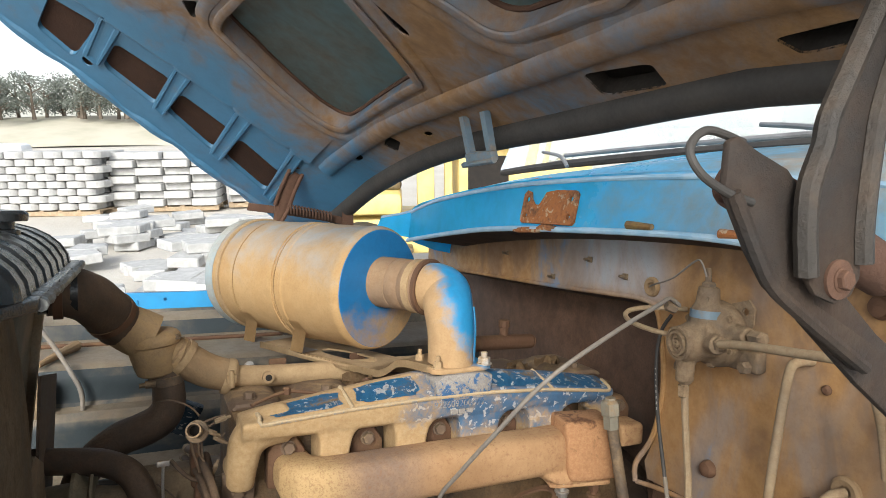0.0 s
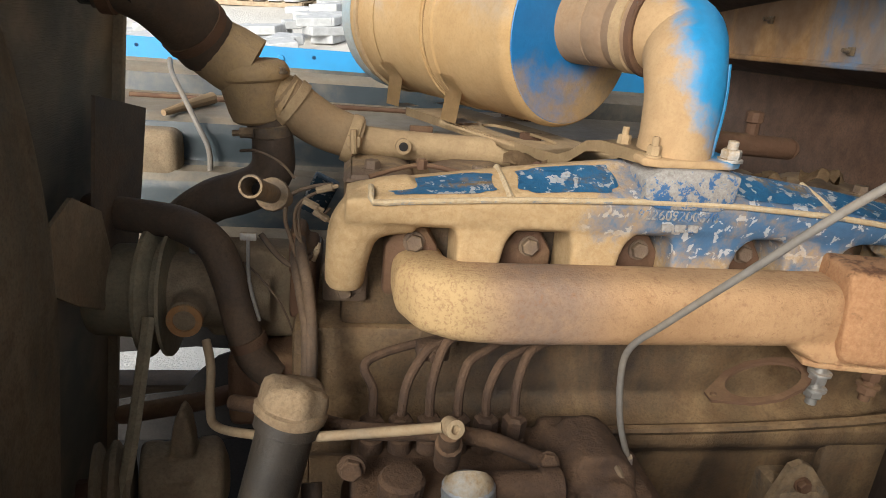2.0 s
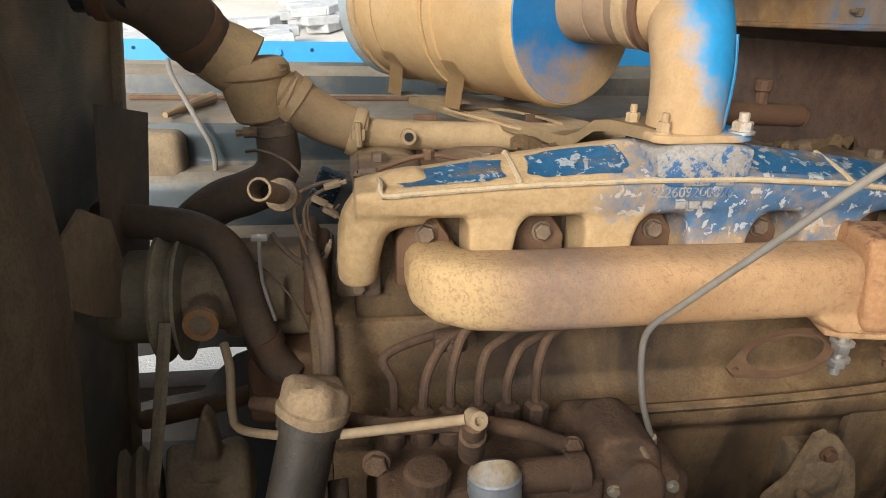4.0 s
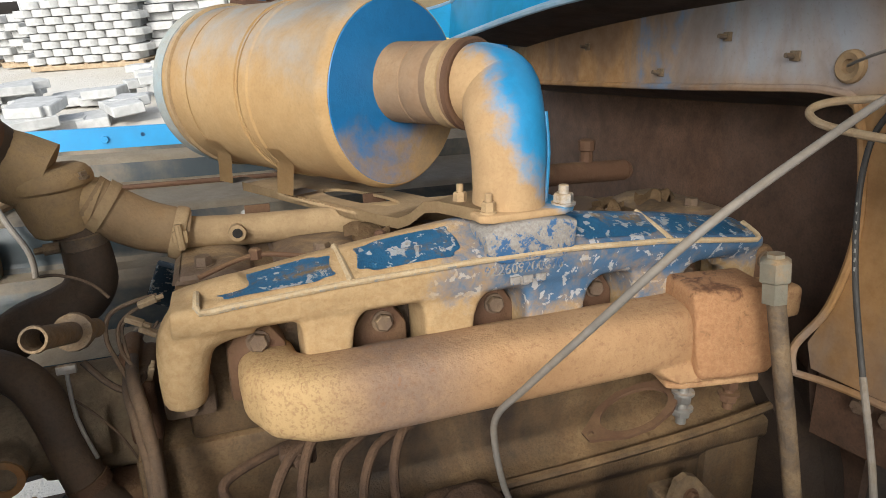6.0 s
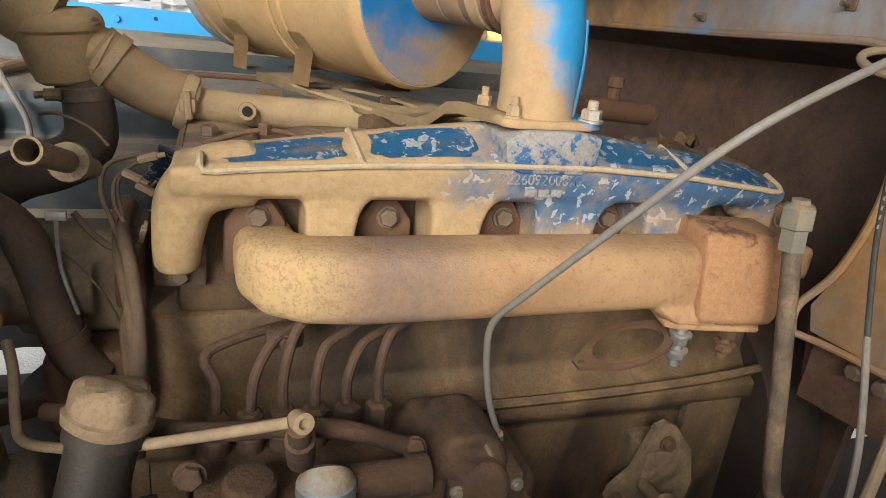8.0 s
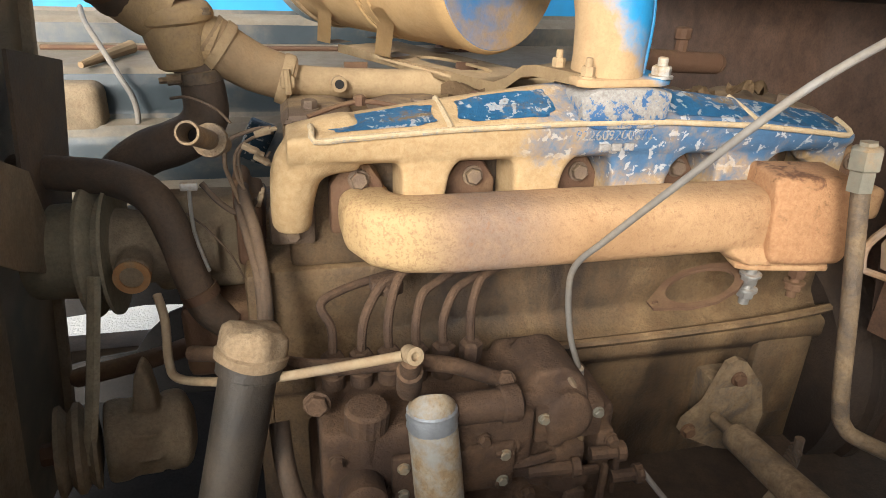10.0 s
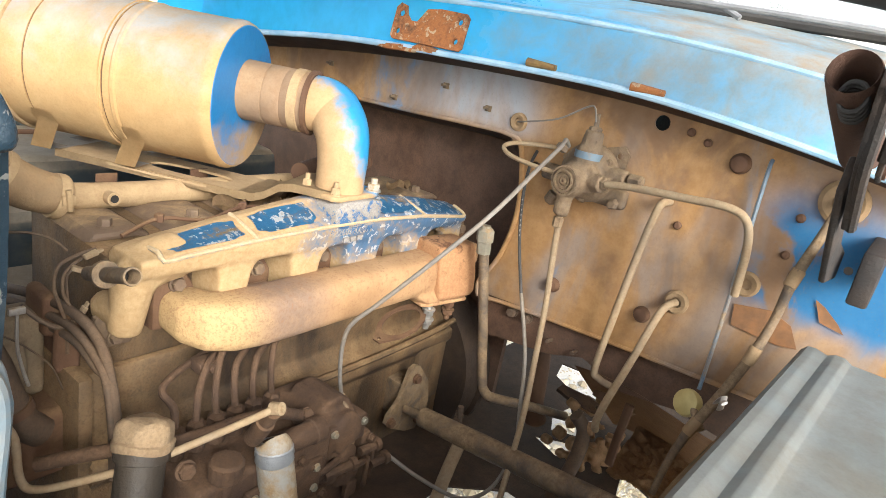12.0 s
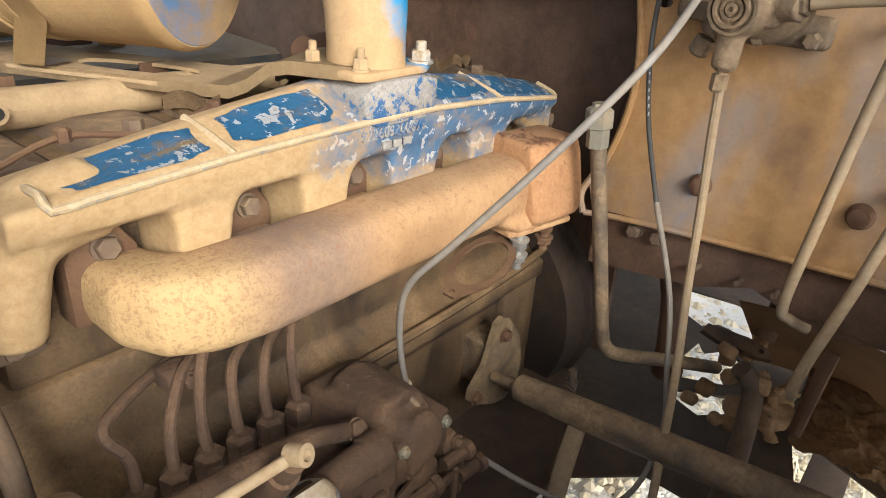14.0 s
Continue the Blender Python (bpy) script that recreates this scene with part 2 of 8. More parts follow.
M_cast = dusty("dusty_cast_iron", (0.13, 0.085, 0.055), 0.36, 9, rough=0.75, relief=0.5)
M_block = dusty("grimy_engine_block", (0.020, 0.012, 0.008), 0.43, 4.5, dust=(0.33, 0.21, 0.10), dust2=(0.19, 0.11, 0.051), rough=0.55, relief=0.7, upward=0.5, edge=0.2, stretch=(1.6, 1, 0.5))
m = Mat("heat_worn_exhaust_iron")
n1, n2, n3 = m.noise(7, 5, 0.6, 0.5), m.noise(260, 4, 0.65), m.noise(60, 5, 0.65)
c = m.mix(m.ramp(n1, 0.35, 0.65), (0.44, 0.265, 0.132), (0.345, 0.195, 0.092))
c = m.mix(m.math("MULTIPLY", m.ramp(m.axis(0), 0.12, 0.20), m.ramp(n3, 0.45, 0.66, 0.0, 0.55)), c, (0.24, 0.11, 0.05))
c = m.mix(m.ramp(m.math("ADD", m.axis(0), m.math("MULTIPLY", n1, 0.25)), -0.02, -0.12, 0.0, 0.55), c, (0.46, 0.33, 0.15))
warp = m.math("ADD", m.axis(0), m.math("MULTIPLY", n1, 0.05))
heat = m.math("MULTIPLY", m.ramp(warp, -0.21, -0.12), m.ramp(warp, 0.0, -0.10))
c = m.mix(m.math("MULTIPLY", heat, m.ramp(n3, 0.2, 0.6, 0.5, 0.95)), c, (0.215, 0.145, 0.105))
c = m.mix(m.ramp(n3, 0.58, 0.72, 0, 0.45), c, (0.26, 0.12, 0.055))
pitted = m.ramp(m.math("ADD", m.axis(0), m.math("MULTIPLY", n1, 0.2)), 0.10, -0.12, 0.06, 0.36)
c = m.mix(m.math("MULTIPLY", m.ramp(n2, 0.52, 0.60), pitted), c, (0.17, 0.09, 0.045))
n6 = m.noise(150, 3, 0.55, 0.6)
c = m.mix(m.ramp(n6, 0.64, 0.70, 0.0, 0.35), c, (0.15, 0.07, 0.032))
n5 = m.noise(120, 4, 0.7)
c = m.mix(m.ramp(n5, 0.48, 0.72, 0, 0.5), c, (0.24, 0.125, 0.062))
m.bump(m.math("ADD", m.math("MULTIPLY", n2, -0.8), m.math("MULTIPLY", n5, 0.6)), 0.7, 0.002)
M_exh = m.done(c, 0.9)
M_exh_box = dusty("rust_orange_outlet_iron", (0.13, 0.055, 0.025), 0.66, 30, dust=(0.42, 0.225, 0.105), dust2=(0.34, 0.165, 0.075), rough=0.85, relief=0.5, upward=-0.5, edge=0.07, grit=0.45)
M_brown = dusty("brown_dirt_on_steel", (0.11, 0.054, 0.028), 0.38, 8, dust=(0.25, 0.148, 0.07), dust2=(0.19, 0.108, 0.052), rough=0.8, relief=0.4)
M_hose = dusty("dusty_rubber_hose", (0.035, 0.027, 0.022), 0.44, 7, dust=(0.24, 0.15, 0.08), dust2=(0.17, 0.10, 0.055), rough=0.7, relief=0.3, edge=0.3)
M_hose_tan = dusty("tan_dusted_rubber_hose", (0.10, 0.065, 0.04), 0.60, 9, dust=(0.36, 0.23, 0.115), rough=0.75, relief=0.3, edge=0.3, grit=0.45)
M_tan = dusty("tan_dust_on_paint", (0.03, 0.12, 0.26), 0.78, 6, rough=0.6, relief=0.3, grit=0.45)
M_brass = plain("dull_brass", (0.33, 0.2, 0.07), (0.22, 0.13, 0.06), 60, 0.5, 0.6)
M_steel = dusty("dull_zinc_steel", (0.45, 0.43, 0.40), 0.42, 20, rough=0.45, metal=0.8)
M_line = dusty("dust_grey_line", (0.16, 0.15, 0.14), 0.45, 14, dust=(0.27, 0.22, 0.16), dust2=(0.20, 0.155, 0.105), rough=0.55, relief=0.2, edge=0.3, grit=0.45)
M_line_tan = dusty("tan_line", (0.19, 0.15, 0.11), 0.60, 14, dust=(0.34, 0.25, 0.145), dust2=(0.27, 0.18, 0.10), rough=0.6, relief=0.2, edge=0.3, grit=0.45)
M_rust = dusty("flaking_rust", (0.33, 0.12, 0.035), 0.42, 26, dust=(0.22, 0.10, 0.045), dust2=(0.10, 0.045, 0.022), rough=0.85, relief=0.8, edge=0.12, chips=(0.42, 0.30, 0.19))
M_scab = plain("brown_rust_scab", (0.25, 0.115, 0.045), (0.15, 0.075, 0.035), 40, 0.9, 0.0, 0.6)
# near-black for dark panes, and for the shade in bores, slots and pans
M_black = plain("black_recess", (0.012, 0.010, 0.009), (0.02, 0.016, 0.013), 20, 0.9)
M_yellow = plain("faded_yellow_plastic", (0.62, 0.5, 0.2), (0.5, 0.38, 0.14), 40, 0.6)
M_cleaner = dusty("air_cleaner_dust_on_blue", (0.16, 0.28, 0.38), 0.78, 3.2, dust=(0.44, 0.285, 0.132), dust2=(0.39, 0.24, 0.102), rough=0.5, relief=0.2, upward=-0.9, edge=0.22, grit=0.45)
M_disc = dusty("air_cleaner_end_blue", (0.012, 0.15, 0.36), 0.33, 8, dust=(0.38, 0.23, 0.10), rough=0.4, relief=0.15, edge=0.15, region=lambda m: m.math("ADD", m.ramp(m.axis(2), 0.13, 0.02, -0.15, 0.35, False), m.ramp(m.axis(0), 0.10, 0.20, -0.08, 0.25, False)), grit=0.45)
M_elbow = dusty("elbow_tan_over_blue", (0.02, 0.23, 0.46), 0.60, 9, dust=(0.42, 0.275, 0.14), dust2=(0.38, 0.24, 0.12), rough=0.4, relief=0.12, upward=-0.3, edge=0.13, region=lambda m: m.math("ADD", m.ramp(m.axis(0), -0.06, 0.05, 0.35, -0.40, False), m.ramp(m.axis(2), 0.08, 0.0, -0.1, 0.22, False)), grit=0.45)
M_intake = dusty("intake_tan_and_blue_chipped", (0.05, 0.115, 0.205), 0.62, 18, dust=(0.43, 0.295, 0.152), dust2=(0.36, 0.23, 0.108), rough=0.5, relief=0.28, upward=0.0, edge=0.14, chips=(0.36, 0.37, 0.38), region=lambda m: m.math("ADD", m.ramp(m.axis(0), -0.15, 0.02, 0.24, -0.22, False), m.ramp(m.axis(2), 0.0, -0.05, -0.03, 0.20, False)), grit=0.45)
M_inlay = dusty("blue_inlay_with_flaked_spots", (0.04, 0.185, 0.36), 0.33, 26, rough=0.45, relief=0.4, edge=0.08, chips=(0.55, 0.56, 0.57), grit=0.45)
m = Mat("firewall_dust_rust_and_blue")
n1, n2, n3, n4 = m.noise(3.6, 5, 0.6, 0.7, (1, 1.5, 0.55)), m.noise(5.5, 5, 0.6, 0.5, (1, 1.2, 0.7)), m.noise(45, 5, 0.65), m.noise(260, 4, 0.6)
low = m.ramp(m.axis(2), 0.30, 0.12, -0.03, 0.04, False)
clean = m.math("MULTIPLY", m.math("MULTIPLY", m.ramp(m.math("ADD", m.axis(1), m.math("MULTIPLY", n2, 0.10)), -0.41, -0.48), m.ramp(m.axis(2), 0.36, 0.26)), m.ramp(m.math("ADD", m.axis(2), m.math("MULTIPLY", n1, 0.08)), 0.155, 0.20))
c = m.mix(m.ramp(n3, 0.3, 0.7), (0.36, 0.20, 0.078), (0.29, 0.155, 0.06))
c = m.mix(m.ramp(m.math("ADD", n2, m.ramp(m.axis(2), 0.25, 0.42, 0.0, 0.10, False)), 0.50, 0.66, 0.0, 0.75), c, (0.16, 0.092, 0.052))
c = m.mix(m.ramp(m.math("ADD", n1, low), 0.50, 0.66, 0.0, 0.55), c, (0.215, 0.205, 0.20))
c = m.mix(m.ramp(m.math("ADD", n1, m.math("MULTIPLY", n3, 0.12)), 0.69, 0.78, 0.0, 0.8), c, (0.10, 0.22, 0.38))
c = m.mix(m.math("MULTIPLY", clean, m.ramp(m.math("ADD", n2, m.math("MULTIPLY", n3, 0.2)), 0.76, 0.67)), c, (0.014, 0.125, 0.27))
pale = m.math("MULTIPLY", m.math("MULTIPLY", m.ramp(m.axis(1), -0.12, 0.0), m.ramp(m.axis(1), 0.30, 0.16)), m.ramp(m.axis(2), 0.27, 0.31))
c = m.mix(m.math("MULTIPLY", pale, m.ramp(n2, 0.35, 0.6, 0.85, 0.35)), c, (0.31, 0.35, 0.40))
c = m.mix(m.ramp(n4, 0.55, 0.75, 0, 0.25), c, (0.16, 0.10, 0.06))
m.bump(m.math("ADD", n3, m.math("MULTIPLY", n4, 0.5)), 0.18, 0.001)
M_firewall = m.done(c, m.ramp(n3, 0.3, 0.7, 0.55, 0.85))
# brown dirt, darkened further for the shade in tunnel and under cowl
M_recess = dusty("recess_dirt_and_shade", (0.06, 0.052, 0.047), 0.58, 2.4, dust=(0.18, 0.088, 0.045), dust2=(0.085, 0.041, 0.021), rough=0.75, relief=0.15, edge=0.34, upward=0)
M_cowl = dusty("cowl_sky_blue_dusty", SKYBLUE, 0.29, 3.5, dust=(0.54, 0.51, 0.46), dust2=(0.52, 0.40, 0.28), rough=0.22, relief=0.06, edge=0.30, region=lambda m: m.ramp(m.axis(1), 0.25, -0.35, -0.22, 0.24, False), grit=0.35)
M_hood = dusty("hood_underside_dust_over_blue", (0.045, 0.15, 0.26), 0.47, 3.6, dust=(0.31, 0.18, 0.08), dust2=(0.20, 0.115, 0.055), rough=0.5, relief=0.15, upward=0, edge=0.15, region=lambda m: m.math("ADD", m.ramp(m.axis(1), 0.42, 0.62, 0.06, -0.16, False), m.ramp(m.axis(2), 0.0, -0.13, 0.0, 0.06, False)), grit=0.45)
M_hood_skin = dusty("hood_skin_dull_teal", (0.12, 0.20, 0.215), 0.44, 4, dust=(0.30, 0.165, 0.08), dust2=(0.21, 0.115, 0.06), rough=0.6, relief=0.15, edge=0.26)
M_fender = dusty("near_fender_greyed_blue", (0.25, 0.30, 0.32), 0.48, 3.0, dust=(0.42, 0.39, 0.33), dust2=(0.34, 0.30, 0.23), rough=0.35, relief=0.08, edge=0.35, grit=0.4)
M_apron = dusty("far_apron_grey_blue", (0.075, 0.095, 0.105), 0.26, 3, dust=(0.50, 0.41, 0.30), dust2=(0.40, 0.31, 0.215), rough=0.28, relief=0.1, upward=1.7, edge=0.14, dust_rough=0.55, grit=0.4)
M_rail = plain("bright_blue_rail", (0.03, 0.30, 0.62), (0.04, 0.26, 0.52), 15, 0.35)
M_rad = dusty("radiator_black_brown", (0.10, 0.09, 0.068), 0.54, 8, dust=(0.40, 0.31, 0.20), dust2=(0.30, 0.22, 0.14), rough=0.5, relief=0.6, edge=0.16, upward=0.2, stretch=(1, 1, 0.4))
M_tank = dusty("radiator_tank_black_paint", (0.024, 0.028, 0.031), 0.22, 9, dust=(0.18, 0.17, 0.15), dust2=(0.12, 0.115, 0.10), rough=0.2, relief=0.3, edge=0.3)
M_navy = dusty("dark_navy_enamel", (0.02, 0.038, 0.055), 0.36, 9, dust=(0.11, 0.135, 0.15), dust2=(0.07, 0.085, 0.095), rough=0.22, relief=0.4, edge=0.16, chips=(0.2, 0.2, 0.19))
M_seal = plain("black_rubber_seal", (0.03, 0.028, 0.026), (0.05, 0.045, 0.04), 12, 0.7)
M_hinge = dusty("rusty_black_hinge_steel", (0.016, 0.014, 0.013), 0.46, 10, dust=(0.062, 0.038, 0.022), dust2=(0.036, 0.021, 0.013), rough=0.7, relief=0.5, edge=0.2)
M_concrete = plain("pale_concrete", (0.50, 0.50, 0.49), (0.38, 0.38, 0.37), 8, 0.9, 0, 0.3, 60)

M_filler = dusty("black_filler_tube", (0.018, 0.016, 0.014), 0.36, 6, dust=(0.13, 0.095, 0.06), dust2=(0.09, 0.062, 0.04), rough=0.5, relief=0.3, edge=0.3)
M_capdust = dusty("brown_dust_cap", (0.10, 0.07, 0.045), 0.60, 12, dust=(0.34, 0.24, 0.14), dust2=(0.25, 0.165, 0.09), rough=0.85, relief=0.4, edge=0.3)
M_alu = dusty("scratched_aluminium", (0.32, 0.32, 0.30), 0.52, 14, dust=(0.40, 0.32, 0.21), rough=0.5, metal=0.2, relief=0.3, edge=0.12)
M_alu_d = dusty("grey_aluminium_band", (0.32, 0.34, 0.36), 0.36, 22, rough=0.45, metal=0.5)
M_valve = dusty("tan_dusted_valve", (0.07, 0.055, 0.045), 0.54, 16, dust=(0.30, 0.21, 0.12), dust2=(0.20, 0.13, 0.072), rough=0.75, relief=0.5, edge=0.25)
M_pipe = dusty("brown_steel_pipe", (0.075, 0.055, 0.04), 0.5, 16, dust=(0.31, 0.215, 0.12), dust2=(0.20, 0.13, 0.07), rough=0.6, relief=0.5, edge=0.13)
M_steelnut = dusty("olive_grey_nut", (0.24, 0.22, 0.17), 0.4, 20, dust=(0.3, 0.21, 0.12), rough=0.5, metal=0.4, relief=0.3)
M_toe = dusty("brown_earth_on_sheet", (0.20, 0.11, 0.055), 0.5, 7, dust=(0.42, 0.265, 0.13), dust2=(0.31, 0.18, 0.085), rough=0.85, relief=0.6, edge=0.3)
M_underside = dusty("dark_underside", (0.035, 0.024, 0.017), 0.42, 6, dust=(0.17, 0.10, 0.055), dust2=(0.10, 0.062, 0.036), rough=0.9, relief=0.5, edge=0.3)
M_rusty = dusty("brown_rusty_steel", (0.075, 0.036, 0.022), 0.42, 12, dust=(0.17, 0.09, 0.053), dust2=(0.115, 0.058, 0.034), rough=0.85, relief=0.6, edge=0.25)
M_hinge_edge = dusty("worn_hinge_edge", (0.025, 0.021, 0.017), 0.40, 12, dust=(0.13, 0.10, 0.072), dust2=(0.07, 0.046, 0.03), rough=0.55, relief=0.5, edge=0.2)
M_guard = dusty("olive_brown_guard", (0.13, 0.10, 0.06), 0.54, 9, dust=(0.34, 0.25, 0.15), dust2=(0.25, 0.17, 0.10), rough=0.7, relief=0.4, edge=0.3)
M_endcover = dusty("pale_blue_dusty_cover", (0.22, 0.34, 0.42), 0.5, 6, dust=(0.42, 0.37, 0.28), dust2=(0.36, 0.30, 0.22), rough=0.5, relief=0.2, edge=0.3, grit=0.45)
M_deadleaf = dusty("dry_brown_leaf", (0.13, 0.075, 0.035), 0.5, 30, dust=(0.26, 0.17, 0.085), dust2=(0.2, 0.12, 0.06), rough=0.85, relief=0.5, edge=0.3)
# brown grime, darkened to carry the shade round the bell housing
M_grime_shade = dusty("shade_dark_grime", (0.022, 0.014, 0.010), 0.38, 8, dust=(0.12, 0.07, 0.036), dust2=(0.07, 0.04, 0.021), rough=0.8, relief=0.5, edge=0.3)
M_greyblue = dusty("grey_blue_enamel", (0.075, 0.125, 0.16), 0.36, 5, dust=(0.17, 0.19, 0.19), rough=0.25, relief=0.1, edge=0.3)
M_wiper = plain("grey_wiper_metal", (0.30, 0.30, 0.30), (0.2, 0.2, 0.2), 20, 0.5, 0.3)
M_tan_plain = dusty("tan_casting", (0.16, 0.11, 0.07), 0.66, 10, dust=(0.40, 0.26, 0.12), rough=0.75, relief=0.4, edge=0.25, grit=0.45)
M_greengrey = dusty("green_grey_pulley", (0.14, 0.13, 0.085), 0.56, 12, dust=(0.36, 0.28, 0.17), dust2=(0.28, 0.21, 0.125), rough=0.6, edge=0.3)
M_ring = dusty("orange_rust_rim", (0.36, 0.17, 0.06), 0.45, 30, dust=(0.46, 0.28, 0.12), rough=0.85)
m = Mat("clear_glass")
m.b.inputs["Transmission Weight"].default_value, m.b.inputs["IOR"].default_value = 1.0, 1.1
M_glass = m.done((0.95, 0.97, 0.97), 0.02)

# ======== the truck's sheet metal ========
def hood_w(v):
    a = abs(v)
    if v < 0:
        return 0.012 * (a / 0.6) if a < 0.6 else 0.012 - 0.12 * (a - 0.6)
    return -0.10 * (a / 0.6) ** 2 if a < 0.6 else -0.10 - 0.55 * (a - 0.6)


HOOD_O, HOOD_A = V((0.60, 1.08, 1.69)), radians(29)


def hood_at(u, v, h=0.0):
    """A point of the raised hood: u forward from its rear edge, v across, h above its inner panel."""
    w = hood_w(v) + h
    return V((HOOD_O.x - u * math.cos(HOOD_A) + w * math.sin(HOOD_A), HOOD_O.y + v, HOOD_O.z + u * math.sin(HOOD_A) + w * math.cos(HOOD_A)))


def hood_plate(bm, outer, holes, h0, thick, n=0.03):
    """A curved sheet with holes laid on the hood's form."""
    t = bmesh.new()
    edges = []
    for loop in [outer] + list(holes):
        pts = []
        for i, p in enumerate(loop):
            q = loop[(i + 1) % len(loop)]
            k = max(1, int(math.hypot(q[0] - p[0], q[1] - p[1]) / n))
            pts += [(p[0] + (q[0] - p[0]) * j / k, p[1] + (q[1] - p[1]) * j / k) for j in range(k)]
        vs = [t.verts.new((p[0], p[1], 0)) for p in pts]
        edges += [t.edges.new((vs[i], vs[(i + 1) % len(vs)])) for i in range(len(vs))]
    bmesh.ops.triangle_fill(t, use_beauty=True, use_dissolve=False, edges=edges)
    bmesh.ops.subdivide_edges(t, edges=[e for e in t.edges if e.calc_length() > 0.08], cuts=2, use_grid_fill=True)
    g = bmesh.ops.extrude_face_region(t, geom=list(t.faces))
    top = [v for v in g["geom"] if isinstance(v, bmesh.types.BMVert)]
    for v in top:
        v.co.z = thick
    for v in t.verts:
        v.co = hood_at(v.co.x, v.co.y, h0 + v.co.z)
    bmesh.ops.recalc_face_normals(t, faces=t.faces)
    return merge(bm, t)


def rounded(cx, cy, rx, ry, turn=0.0, power=4.0, n=20):
    return oval(cx, cy, rx, ry, n, power, turn)


def hood_edge(u):
    """The far side edge of the hood, narrowing towards the nose, with small dents."""
    return 0.965 - 0.155 * u - 0.035 * u * u + 0.004 * math.sin(23 * u) + 0.0025 * math.sin(61 * u + 1)


def soft(loop, n=2):
    for _ in range(n):
        loop = [q for i in range(len(loop)) for a, c in ((loop[i], loop[(i + 1) % len(loop)]),) for q in ((a[0] * 0.75 + c[0] * 0.25, a[1] * 0.75 + c[1] * 0.25), (a[0] * 0.25 + c[0] * 0.75, a[1] * 0.25 + c[1] * 0.75))]
    return loop


def cornered(q, k=0.36, n=2):
    """A four-sided loop with straight sides and rounded corners."""
    out = []
    for i in range(len(q)):
        a, p, c = q[i - 1], q[i], q[(i + 1) % len(q)]
        out += [(p[0] + (a[0] - p[0]) * k, p[1] + (a[1] - p[1]) * k), p, (p[0] + (c[0] - p[0]) * k, p[1] + (c[1] - p[1]) * k)]
    return soft(out, n)


def spread(loop, d):
    """A loop pushed outwards by d."""
    out, k = [], len(loop)
    area = sum(loop[i][0] * loop[(i + 1) % k][1] - loop[(i + 1) % k][0] * loop[i][1] for i in range(k))
    sg = 1 if area > 0 else -1
    for i in range(k):
        a, c = loop[i - 1], loop[(i + 1) % k]
        l = math.hypot(c[0] - a[0], c[1] - a[1]) or 1.0
        out.append((loop[i][0] + sg * d * (c[1] - a[1]) / l, loop[i][1] - sg * d * (c[0] - a[0]) / l))
    return out


def window_wall(bm, loop, depth):
    edge = []
    for i in range(len(loop)):
        p, q = loop[i], loop[(i + 1) % len(loop)]
        edge += [(p[0] + (q[0] - p[0]) * k / 3, p[1] + (q[1] - p[1]) * k / 3) for k in range(3)]
    skin(bm, [[bm.verts.new(hood_at(p[0], p[1], h)) for p in edge] for h in (0.0, depth)], True, False)


